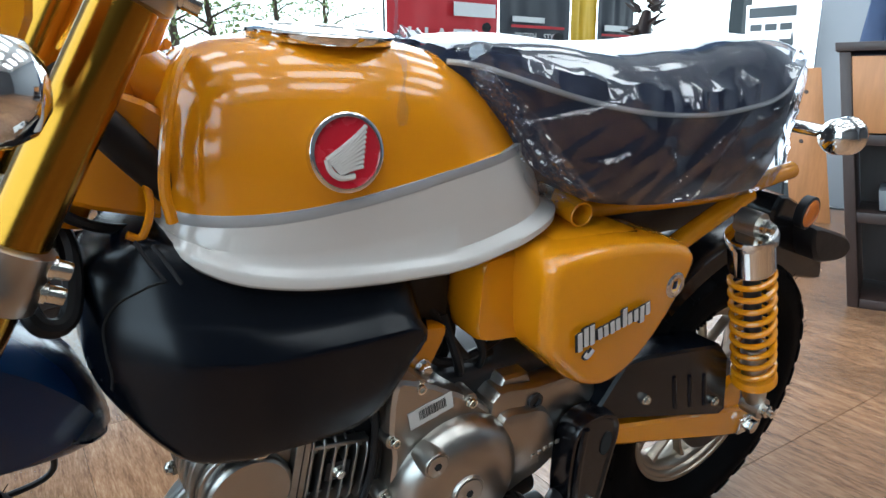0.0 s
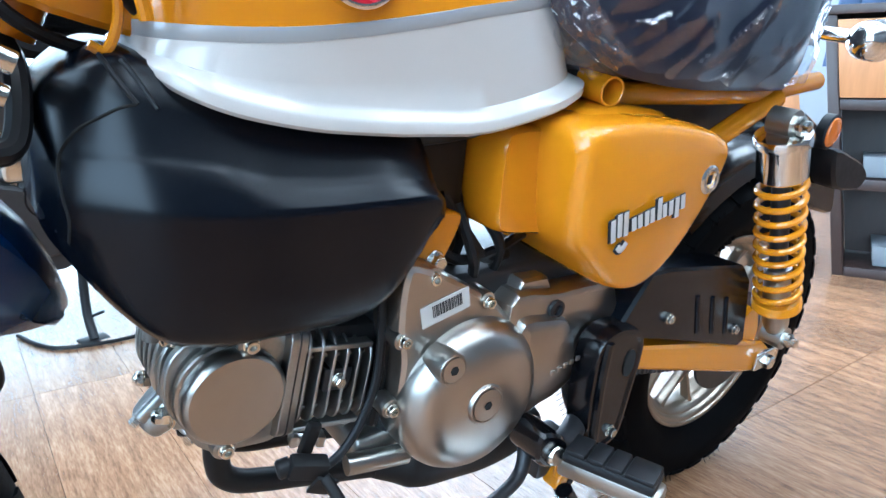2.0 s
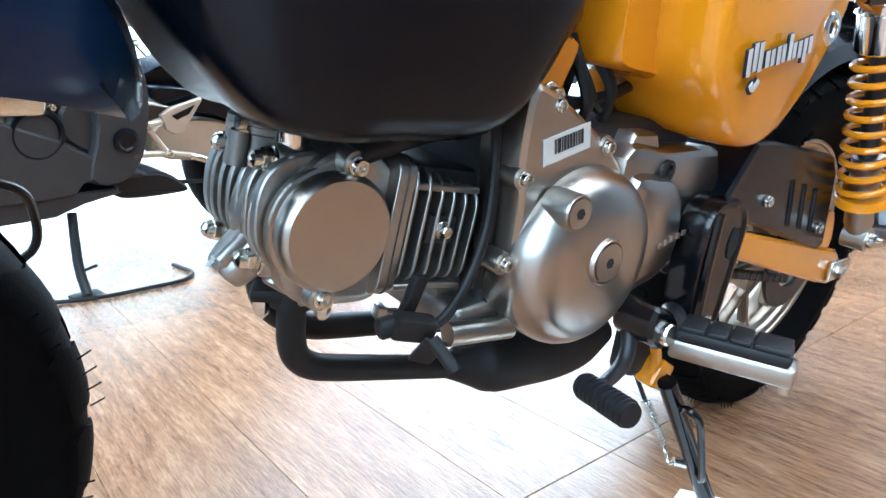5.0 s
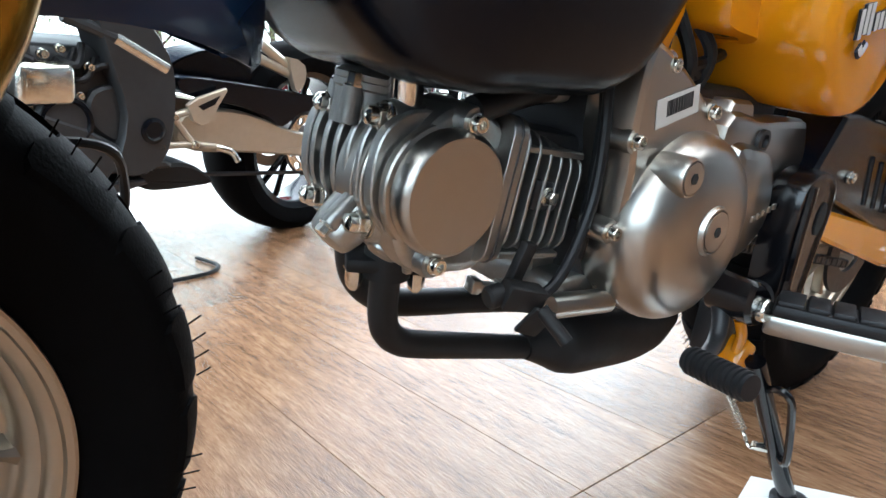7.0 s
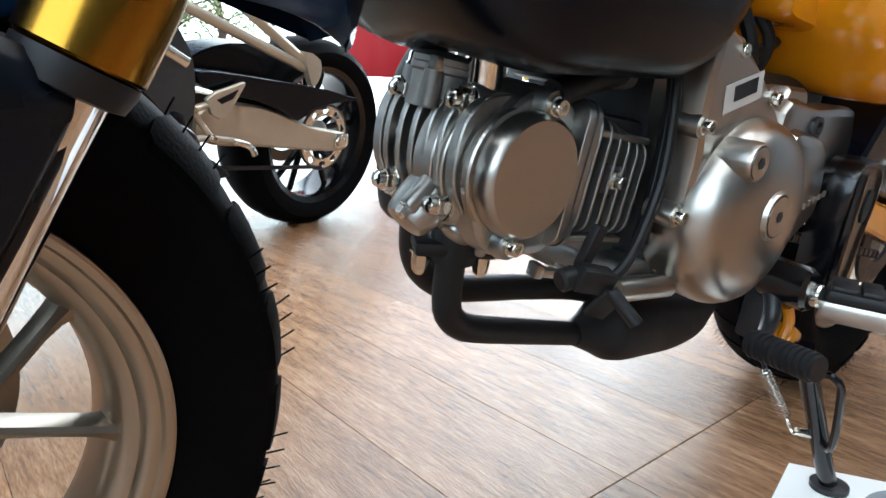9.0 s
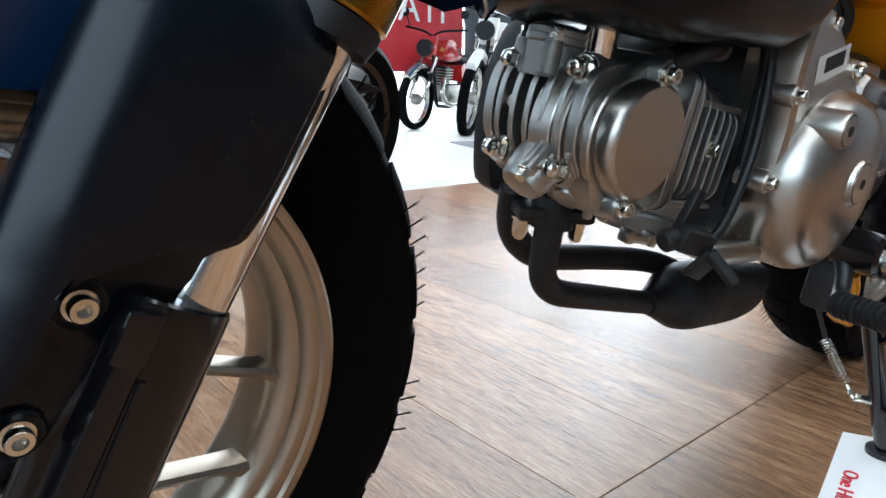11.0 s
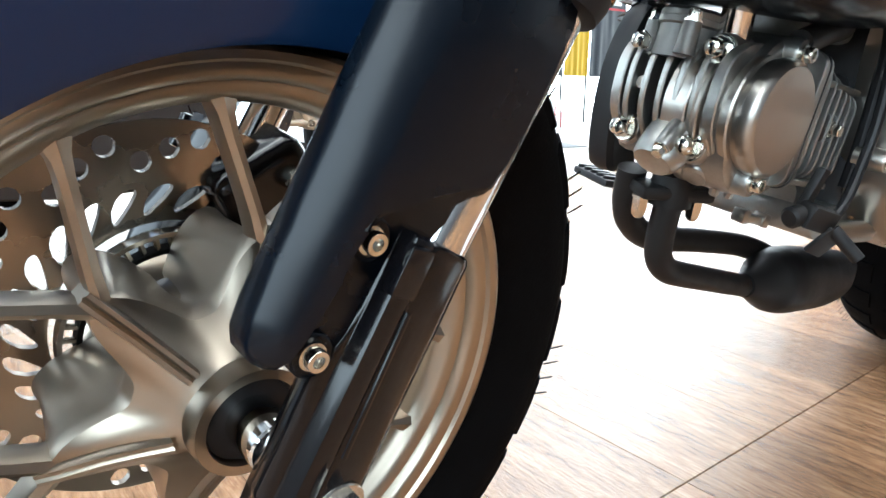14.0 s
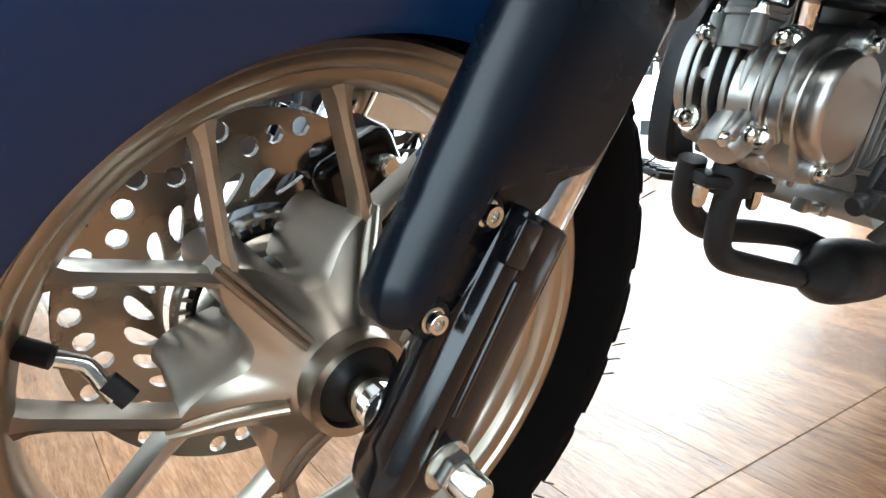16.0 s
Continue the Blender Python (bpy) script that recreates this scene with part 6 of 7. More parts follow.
# ---- other motorcycles ----
def road_bike(name, label, m, R=0.30):
    """A large naked motorcycle: its rear contact at the origin, its front towards -x, its left side towards -y."""
    root = thing(name, label, "motorcycle", m=m)
    axle = Matrix.Translation((0, 0, R)) @ LEFT
    wh = part("rear_wheel", ring_section([(0.200, 0.070), (0.218, 0.078), (0.220, 0.070), (0.205, 0.055), (0.205, -0.055), (0.220, -0.070), (0.218, -0.078), (0.200, -0.070), (0.192, -0.05), (0.192, 0.05)], axle, 80), GLOSSBLACK, root, "black cast wheel")
    part("tyre", ring_section([(0.212, 0.072), (0.235, 0.088), (0.262, 0.090), (0.285, 0.070), (0.297, 0.038), (R, 0), (0.297, -0.038), (0.285, -0.070), (0.262, -0.090), (0.235, -0.088), (0.212, -0.072)], axle, 88), RUBBER, wh, "wide road tyre")
    for k in range(5):
        for s in (-7, 7):
            a = radians(72 * k + 20)
            b = radians(72 * k + 20 + s * 1.6)
            part("spoke", tube([axle @ Vector((0.04 * cos(a), 0.04 * sin(a), 0.02)), axle @ Vector((0.20 * cos(b), 0.20 * sin(b), 0.03))], 0.010, 8, smooth=False), GLOSSBLACK, wh)
    part("hub", lathe([(0.055, -0.06), (0.06, 0.0), (0.05, 0.06), (0.02, 0.075)], axle, 32), ALU, wh)
    sp = bmesh.new()
    drilled_ring(sp, 0.070, 0.100, 10, lambda k: (0.085, 0.010, 0.014), axle, 0.086, 0.092)
    bmesh.ops.remove_doubles(sp, verts=sp.verts[:], dist=0.00005)
    part("sprocket", sp, STEEL, wh, "drilled steel sprocket")
    part("sprocket_teeth", ring_section([(0.100, 0.086), (0.106, 0.087), (0.106, 0.091), (0.100, 0.092)], axle, 42), DARKMETAL, wh)
    part("brake_disc", ring_section([(0.115, -0.085), (0.115, -0.090), (0.080, -0.090), (0.080, -0.085)], axle, 48), BRAKE, wh)
    part("brake_caliper", block(0.02, 0.10, 0.06, 0.12, 0.40, 0.47, 0.01), RED, root, "red brake caliper")
    arm = [(-0.50, 0.405), (-0.44, 0.420), (-0.30, 0.410), (-0.12, 0.352), (0.045, 0.322), (0.065, 0.31), (0.06, 0.275), (-0.02, 0.268), (-0.30, 0.300), (-0.46, 0.315), (-0.52, 0.35)]
    for s in (-1, 1):
        y = 0.118 * s
        part("swingarm", plate(smooth_poly(arm, 3), [(y - 0.022, 0.006), (y - 0.016, 0), (y + 0.016, 0), (y + 0.022, 0.006)]), GOLDALU, root, "beige aluminium swingarm")
    part("axle_plate", block(-0.005, 0.05, -0.146, -0.138, 0.278, 0.322, 0.003), STEEL, root)
    part("axle_nut", hexbolt(bmesh.new(), (0.01, -0.145, 0.30), (0.01, -0.160, 0.30), 0.016), STEEL, root)
    gp = [(-0.52, 0.500), (-0.40, 0.497), (-0.10, 0.464), (0.0, 0.447), (0.065, 0.435), (0.06, 0.424), (-0.02, 0.420), (-0.12, 0.405), (-0.18, 0.37), (-0.24, 0.40), (-0.34, 0.43), (-0.50, 0.46)]
    part("chain_guard", plate(smooth_poly(gp, 3), [(-0.155, 0.002), (-0.15, 0), (-0.10, 0), (-0.095, 0.002)]), PLASTIC, root, "black chain guard")
    part("hugger", plate(smooth_poly([(-0.50, 0.50), (-0.40, 0.555), (-0.26, 0.565), (-0.15, 0.525), (-0.18, 0.48), (-0.40, 0.47)], 3), [(-0.06, 0.004), (-0.055, 0), (0.055, 0), (0.06, 0.004)]), PLASTIC, root, "grey inner mudguard")
    chain = bmesh.new()
    for z0, z1 in ((0.385, 0.395), (0.245, 0.205)):
        tube([(-0.50, -0.09, z0), (0.0, -0.089, z1)], 0.007, 6, chain, smooth=False)
    part("drive_chain", chain, DARKMETAL, root, "dark drive chain")
    ahead = Matrix.Translation((-0.10, 0, 0))
    for a, b in (((-0.553, 0.413), (-0.587, 0.343)), ((-0.587, 0.343), (-0.493, 0.342)), ((-0.553, 0.413), (-0.493, 0.342)), ((-0.493, 0.342), (-0.420, 0.330)), ((-0.553, 0.413), (-0.500, 0.425))):
        part("rearset_bar", tube([(a[0], -0.172, a[1]), (b[0], -0.172, b[1])], 0.0085, 10, smooth=False), GOLDALU, root)
    for x, z in ((-0.553, 0.413), (-0.587, 0.343), (-0.493, 0.342)):
        socket_bolt("rearset_bolt", (x, -0.176, z), (x, -0.190, z), 0.0075, root, STEEL)
    part("heel_guard", plate([(-0.518, 0.440), (-0.492, 0.457), (-0.405, 0.482), (-0.402, 0.474), (-0.432, 0.428), (-0.455, 0.396), (-0.478, 0.390), (-0.502, 0.402)], [(-0.184, 0.002), (-0.181, 0), (-0.172, 0)]), GOLDALU, root, "aluminium heel guard", smooth=25)
    part("guard_slot", plate([(-0.490, 0.438), (-0.425, 0.464), (-0.440, 0.442), (-0.475, 0.428)], [(-0.1855, 0), (-0.183, 0)]), PLASTIC, root)
    part("rider_peg", tube([(-0.425, -0.175, 0.330), (-0.395, -0.195, 0.322), (-0.378, -0.205, 0.297)], 0.009, 10), STEEL, root)
    part("frame_plate", plate(smooth_poly([(-0.66, 0.70), (-0.56, 0.66), (-0.47, 0.56), (-0.45, 0.45), (-0.47, 0.33), (-0.53, 0.28), (-0.60, 0.30), (-0.58, 0.42), (-0.62, 0.55)], 3), [(-0.19, 0.006), (-0.18, 0), (-0.10, 0)]), DARKGREY, root, "dark grey frame plate", m=ahead)
    part("pivot_cap", lathe([(0.030, 0), (0.030, 0.006), (0.022, 0.009), (0.018, 0.006), (0, 0.006)], look((-0.515, -0.19, 0.385), (-0.515, 0, 0.385)), 28), PLASTIC, root, m=ahead)
    for a, b, r in (((-0.50, -0.15, 0.66), (-0.06, -0.14, 0.52), 0.014), ((-0.36, -0.15, 0.70), (-0.05, -0.14, 0.53), 0.014), ((-0.55, -0.16, 0.70), (-0.20, -0.12, 0.73), 0.016)):
        part("subframe_tube", tube([a, b], r, 12, smooth=False), GOLDALU, root, "silver subframe tube", m=ahead)
    part("passenger_peg", plate(smooth_poly([(-0.08, 0.565), (-0.02, 0.545), (-0.015, 0.50), (-0.04, 0.47), (-0.06, 0.50)], 2), [(-0.165, 0), (-0.145, 0)]), GOLDALU, root, m=ahead)
    part("frame_bar", tube([(-0.70, -0.17, 0.62), (-0.60, -0.18, 0.585), (-0.48, -0.185, 0.525)], 0.014, 10, smooth=False), DARKGREY, root, m=ahead)
    part("frame_sleeve", tube([(-0.60, -0.18, 0.585), (-0.48, -0.185, 0.525)], 0.016, 12, smooth=False), STEEL, root, m=ahead)
    part("engine_block", block(-1.02, -0.56, -0.15, 0.15, 0.28, 0.56, 0.03, 3), DARKGREY, root, "dark engine block")
    part("clutch_cover", lathe([(0.062, -0.02), (0.062, 0.020), (0.056, 0.028), (0.030, 0.030), (0, 0.030)], look((-0.805, -0.15, 0.405), (-0.805, 0, 0.405)), 36), DARKGREY, root, "round dark engine cover")
    part("cover_ring", ring_section([(0.050, 0.020), (0.056, 0.032), (0.048, 0.034), (0.044, 0.026)], look((-0.805, -0.152, 0.405), (-0.805, 0, 0.405)), 40), PLASTIC, root)
    rnd = random.Random(6)
    for k in range(7):
        socket_bolt("case_bolt", (-0.805 + 0.068 * cos(k * 0.9), -0.155, 0.405 + 0.068 * sin(k * 0.9)), (-0.805 + 0.068 * cos(k * 0.9), -0.166, 0.405 + 0.068 * sin(k * 0.9)), 0.007, root, STEEL)
    for k in range(9):
        hx, hz = -0.90 + 0.030 * k + rnd.uniform(-0.01, 0.01), 0.50 + rnd.uniform(-0.025, 0.045)
        part("hose", tube([(hx, -0.15, hz), (hx + 0.03, -0.175, hz + rnd.uniform(-0.03, 0.03)), (hx + rnd.uniform(0.05, 0.09), -0.15, hz + rnd.uniform(-0.05, 0.05))], rnd.uniform(0.005, 0.009), 8, steps=4), BLACK, root, "black engine hose")
        socket_bolt("case_bolt", (hx, -0.16, hz + 0.02), (hx, -0.178, hz + 0.02), rnd.uniform(0.005, 0.009), root, STEEL)
    part("side_casing", plate(smooth_poly([(-0.74, 0.47), (-0.66, 0.485), (-0.60, 0.47), (-0.58, 0.42), (-0.60, 0.36), (-0.68, 0.35), (-0.75, 0.40)], 3), [(-0.168, 0.008), (-0.162, 0.001), (-0.10, 0)]), DARKGREY, root, "dark sprocket casing")
    part("casing_cap", lathe([(0.026, 0), (0.026, 0.006), (0.020, 0.009), (0.016, 0.006), (0, 0.006)], look((-0.637, -0.168, 0.418), (-0.637, 0, 0.418)), 28), BLACK, root)
    part("starter_case", block(-0.90, -0.78, -0.19, -0.10, 0.44, 0.53, 0.02, 3), STEEL, root, "steel engine fitting")
    part("cylinders", block(-1.05, -0.85, -0.16, 0.16, 0.52, 0.76, 0.02), DARKGREY, root)
    belly = [(-1.30, 0.43), (-0.95, 0.455), (-0.87, 0.435), (-0.761, 0.394), (-0.675, 0.344), (-0.575, 0.311), (-0.556, 0.300), (-0.565, 0.289), (-0.709, 0.288), (-0.73, 0.262), (-0.80, 0.255), (-1.0, 0.255), (-1.3, 0.29)]
    part("belly_pan", plate(belly, [(-0.185, 0.008), (-0.178, 0.001), (-0.160, 0), (0.160, 0), (0.178, 0.001), (0.185, 0.008)]), DARKGREY, root, "dark grey belly pan", smooth=25)
    rail = [(-1.30, 0.268), (-0.90, 0.262), (-0.622, 0.266), (-0.615, 0.252), (-0.705, 0.236), (-0.769, 0.214), (-0.885, 0.212), (-1.1, 0.215), (-1.3, 0.235)]
    part("lower_rail", plate(rail, [(-0.172, 0.005), (-0.167, 0), (0.167, 0), (0.172, 0.005)]), DARKGREY, root, "dark grey lower rail of the belly pan", smooth=25)
    part("muffler", plate(smooth_poly([(-0.64, 0.288), (-0.50, 0.290), (-0.44, 0.264), (-0.405, 0.230), (-0.45, 0.222), (-0.58, 0.224), (-0.62, 0.245)], 3), [(-0.150, 0.010), (-0.140, 0.002), (-0.06, 0), (0.05, 0.004)]), EXBLACK, root, "stubby black muffler")
    st = part("side_stand", tube([(-0.72, -0.14, 0.21), (-0.735, -0.19, 0.10), (-0.74, -0.235, 0.04)], 0.011, 10), BLACK, root, "black side stand")
    part("stand_foot", block(-0.775, -0.705, -0.262, -0.212, 0.030, 0.042, 0.004), BLACK, st)
    part("stand_tang", tube([(-0.735, -0.20, 0.085), (-0.71, -0.225, 0.105)], 0.004, 6, smooth=False), BLACK, st)
    part("seat", plate(smooth_poly([(-0.95, 0.80), (-0.70, 0.775), (-0.48, 0.765), (-0.30, 0.795), (-0.10, 0.835), (0.10, 0.865), (0.12, 0.835), (-0.10, 0.785), (-0.45, 0.705), (-0.80, 0.70)], 3), [(-0.12, 0.02), (-0.10, 0), (0.10, 0), (0.12, 0.02)]), BLACK, root, "black seat and tail")
    part("tank", plate(smooth_poly([(-1.35, 0.80), (-1.22, 0.90), (-1.06, 0.89), (-0.90, 0.78), (-0.88, 0.72), (-1.1, 0.68), (-1.32, 0.72)], 3), [(-0.15, 0.05), (-0.12, 0.01), (0.12, 0.01), (0.15, 0.05)]), GLOSSBLACK, root, "black tank")
    fa = Matrix.Translation((-1.38, 0, R)) @ LEFT
    fw = part("front_wheel", ring_section([(0.20, 0.045), (0.22, 0.05), (0.22, -0.05), (0.20, -0.045)], fa, 60), GLOSSBLACK, root)
    part("tyre", ring_section([(0.212, 0.05), (0.25, 0.062), (0.285, 0.045), (R, 0), (0.285, -0.045), (0.25, -0.062), (0.212, -0.05)], fa, 72), RUBBER, fw)
    for k in range(5):
        a = radians(72 * k)
        part("spoke", tube([fa @ Vector((0.03, 0, 0)), fa @ Vector((0.20 * cos(a), 0.20 * sin(a), 0.0))], 0.012, 8, smooth=False), GLOSSBLACK, fw)
    for s in (-1, 1):
        part("fork_leg", tube([(-1.38, 0.10 * s, R), (-1.12, 0.10 * s, 0.98)], 0.024, 14, smooth=False), GLOSSBLACK, root)
    return root


GOLDALU = material("beige anodised aluminium", (0.50, 0.44, 0.35), 0.4, 0.7, 0, 0.08, 60)
DARKGREY = material("dark grey coated metal", (0.030, 0.031, 0.033), 0.42, 0.3, 0, 0.2, 60)
road_bike("parked_motorcycle", "large black naked motorcycle with a beige swingarm", pose(1.09, 1.60, -0.002, 0, 0, 17) @ pose(0, 0, 0, 9, 0, 0))


def small_bike(name, label, m, paint, tall, R=0.30):
    """A small upright motorcycle: front contact at the origin, rear towards +x."""
    root = thing(name, label, "motorcycle", "motorcycles outside", m=m)
    for x, nm in ((0, "front_wheel"), (1.25, "rear_wheel")):
        ax = Matrix.Translation((x, 0, R)) @ LEFT
        wh = part(nm, ring_section([(R - 0.075, 0.016), (R - 0.060, 0.02), (R - 0.060, -0.02), (R - 0.075, -0.016)], ax, 48), STEEL, root, "wire-spoked wheel")
        part("tyre", ring_section([(R - 0.064, 0.022), (R - 0.04, 0.045), (R - 0.012, 0.042), (R, 0.02), (R, -0.02), (R - 0.012, -0.042), (R - 0.04, -0.045), (R - 0.064, -0.022)], ax, 48), RUBBER, wh)
        bm = bmesh.new()
        for k in range(24):
            a = 2 * pi * k / 24
            tube([ax @ Vector((0.03 * cos(a + 0.5), 0.03 * sin(a + 0.5), 0.03 * (-1) ** k)), ax @ Vector(((R - 0.07) * cos(a), (R - 0.07) * sin(a), 0))], 0.002, 4, bm, smooth=False)
        tagged(part("spokes", bm, STEEL, wh), kind="stuff")
        part("hub", lathe([(0.05, -0.04), (0.06, 0), (0.05, 0.04)], ax, 24), ALU, wh)
        if tall:
            bm = bmesh.new()
            for k in range(36):
                a = 360 * k / 36
                for s in (-1, 1):
                    c = ax @ pose(0, 0, 0, 0, 0, a + 5 * s)
                    vs = [bm.verts.new(c @ Vector((R + h, e, s * 0.02 + f))) for h in (-0.012, 0.008) for e, f in ((-0.013, -0.013), (0.013, -0.013), (0.013, 0.013), (-0.013, 0.013))]
                    for q in ((0, 1, 2, 3), (4, 5, 6, 7), (0, 1, 5, 4), (1, 2, 6, 5), (2, 3, 7, 6), (3, 0, 4, 7)):
                        bm.faces.new([vs[i] for i in q])
            tagged(part("knobs", bm, RUBBER, wh), kind="stuff")
    up = 0.12 if tall else 0.0
    for s in (-1, 1):
        part("fork_leg", tube([(0, 0.08 * s, R), (0.20, 0.08 * s, 0.72 + up)], 0.02, 12, smooth=False), STEEL, root)
        part("fork_gaiter", tube([(0.09, 0.08 * s, R + 0.18), (0.17, 0.08 * s, 0.62 + up)], 0.03, 12, smooth=False), BLACK, root)
        part("shock_absorber", tube([(0.98, 0.11 * s, 0.66 + up), (1.2, 0.11 * s, 0.33)], 0.022, 12, smooth=False), BLACK, root)
        part("handlebar", tube([(0.24, 0, 0.92 + up), (0.22, 0.12 * s, 0.97 + up), (0.30, 0.36 * s, 1.0 + up)], 0.012, 8), BLACK, root)
        part("mirror", lathe([(0, -0.006), (0.04, -0.006), (0.045, 0), (0.04, 0.008), (0, 0.012)], along((0.24, 0.34 * s, 1.14 + up), (0.1, 0.34 * s, 1.14 + up)), 20), BLACK, root)
        part("mirror_stem", tube([(0.29, 0.30 * s, 1.0 + up), (0.25, 0.34 * s, 1.12 + up)], 0.006, 6, smooth=False), BLACK, root)
    part("front_fender", tube([(-0.22, 0, R + (0.26 if tall else 0.20)), (0.0, 0, R + (0.38 if tall else 0.325)), (0.2, 0, R + (0.34 if tall else 0.27))], 0.05, 10), paint if tall else STEEL, root)
    part("headlight", lathe([(0.0, -0.07), (0.06, -0.05), (0.085, 0.0), (0.085, 0.05)], along((0.12, 0, 0.80 + up), (-1, 0, 0.78 + up)), 28), BLACK, root, "round headlight")
    part("number_board", plate([(0.10, 0.74 + up), (0.16, 0.92 + up), (0.20, 0.92 + up), (0.18, 0.74 + up)], [(-0.09, 0), (0.09, 0)]), paint, root)
    part("fuel_tank", plate(smooth_poly([(0.30, 0.76 + up), (0.38, 0.90 + up), (0.55, 0.90 + up), (0.72, 0.78 + up), (0.70, 0.70 + up), (0.36, 0.68 + up)], 3), [(-0.12, 0.04), (-0.10, 0.01), (0.10, 0.01), (0.12, 0.04)]), paint, root, "painted fuel tank")
    part("seat", plate(smooth_poly([(0.68, 0.78 + up), (0.80, 0.76 + up), (1.10, 0.77 + up), (1.32, 0.80 + up), (1.32, 0.74 + up), (0.75, 0.68 + up)], 3), [(-0.12, 0.02), (-0.10, 0), (0.10, 0), (0.12, 0.02)]), BLACK, root, "black seat")
    part("side_panel", plate(smooth_poly([(0.70, 0.66 + up), (0.92, 0.66 + up), (0.90, 0.50 + up), (0.76, 0.48 + up)], 3), [(-0.12, 0.01), (0.12, 0.01)]), paint, root)
    part("rear_fender", tube([(1.08, 0, 0.70 + up), (1.35, 0, R + 0.36 + up), (1.55, 0, R + 0.22 + up)], 0.05, 10), STEEL, root)
    part("crankcase", block(0.45, 0.78, -0.13, 0.13, 0.26, 0.46, 0.03, 2), ALU, root, "grey engine")
    eng = part("cylinder", block(0.44, 0.56, -0.07, 0.07, 0.44, 0.64, 0.01), DARKMETAL, root)
    for k in range(6):
        part("fin", block(0.42, 0.58, -0.09, 0.09, 0.46 + 0.028 * k, 0.47 + 0.028 * k, 0.002, 1), ALU, eng)
    part("frame_tube", tube([(0.26, 0, 0.84 + up), (0.40, 0, 0.30), (0.55, 0, 0.22), (0.85, 0, 0.26), (0.95, 0, 0.70 + up)], 0.02, 10, steps=4), BLACK, root, "black frame tube")
    part("exhaust", tube([(0.44, -0.06, 0.52), (0.36, -0.10, 0.35), (0.50, -0.13, 0.25), (0.9, -0.15, 0.30), (1.4, -0.16, 0.36)], 0.024, 12, steps=5), STEEL, root, "steel exhaust pipe")
    part("swingarm", tube([(0.82, -0.09, 0.34), (1.25, -0.09, R)], 0.02, 8, smooth=False), BLACK, root)
    part("centre_stand", tube([(0.70, -0.14, 0.26), (0.78, -0.20, 0.02)], 0.012, 8, smooth=False), BLACK, root)
    if tall:
        part("side_number_panel", plate([(0.40, 0.74 + up), (0.42, 0.85 + up), (0.54, 0.85 + up), (0.56, 0.74 + up)], [(-0.128, 0.004), (-0.118, 0), (0.118, 0), (0.128, 0.004)]), YELLOWPANEL, root, "yellow tank panel")
    part("indicator", lathe([(0, -0.03), (0.03, 0), (0, 0.03)], along((0.16, -0.16, 0.80 + up), (-1, -0.16, 0.8 + up)), 14), AMBER, root)
    return root


REDPAINT = material("red paint", (0.55, 0.02, 0.015), 0.25, 0, 0.8, 0.05, 20)
WHITEBODY = material("white moulded plastic", (0.72, 0.72, 0.70), 0.3, 0, 0.3, 0.05, 20)
YELLOWPANEL = material("yellow panel", (0.72, 0.46, 0.02), 0.35, 0, 0.3, 0.06, 20)
small_bike("red_motorcycle", "small red motorcycle parked outside on pale paving", pose(4.10, 5.05, -0.02, 0, 0, 22) @ pose(0, 0, 0, 5, 0, 0), REDPAINT, False)
small_bike("trail_motorcycle", "white trail motorcycle with knobbly tyres parked outside", pose(4.00, 4.15, -0.02, 0, 0, 34) @ pose(0, 0, 0, 9, 0, 0), WHITEBODY, True, 0.33)


plinth = thing("display_plinth", "low white plinth with red panels on the pale paving", "plinth", m=pose(4.75, 4.55, -0.02, 0, 0, 35))
part("plinth_body", block(-0.35, 0.35, -0.30, 0.30, 0.0005, 0.30, 0.01), WHITEBODY, plinth)
for x in (-0.22, 0.22):
    part("plinth_panel", block(x - 0.10, x + 0.10, -0.306, -0.300, 0.03, 0.27, 0.002), REDPAINT, plinth, "red panel")
mat = thing("rubber_mat", "flat grey rubber mat on the pale tiles", "mat", m=pose(3.05, 2.95, 0.0, 0, 0, -20))
part("mat_sheet", block(0, 0.55, 0, 0.55, -0.003, 0.004, 0.001), WALLGREY, mat)

# ---- shop front ----
REDCLOTH = material("red banner cloth", (0.52, 0.02, 0.03), 0.6, 0, 0, 0.1, 5)
BLACKCLOTH = material("charcoal banner cloth", (0.045, 0.05, 0.06), 0.6, 0, 0, 0.15, 5)
YELLOWCLOTH = material("yellow banner cloth", (0.72, 0.45, 0.02), 0.6, 0, 0, 0.1, 5)
FRAMEDARK = material("dark window frame", (0.04, 0.05, 0.055), 0.4, 0.3, 0, 0.1, 20)


def wavy_sheet(x0, x1, z0, z1, seed, n=24, depth=0.03):
    bm = bmesh.new()
    grid = [[bm.verts.new((x0 + (x1 - x0) * i / n, depth * noise.noise(Vector((i * 0.35 + seed, k * 0.12, seed))), z0 + (z1 - z0) * k / 10)) for k in range(11)] for i in range(n + 1)]
    for i in range(n):
        for k in range(10):
            bm.faces.new((grid[i][k], grid[i + 1][k], grid[i + 1][k + 1], grid[i][k + 1]))
    return bm


def lettering(name, words, size, mat, parent, m, label=""):
    cu = bpy.data.curves.new(name, "FONT")
    cu.body, cu.size, cu.extrude = words, size, 0.001
    tmp = new(name + "_curve", cu)
    me = bpy.data.meshes.new_from_object(tmp.evaluated_get(bpy.context.evaluated_depsgraph_get()))
    bpy.data.objects.remove(tmp)
    me.transform(m)
    me.materials.clear()
    me.materials.append(mat)
    ob = new(name, me)
    ob.parent = parent
    return tagged(ob, label or "printed lettering")


YB = 5.4
AZ = lambda deg, y=YB: 0.227 + (y + 0.674) * tan(radians(deg))
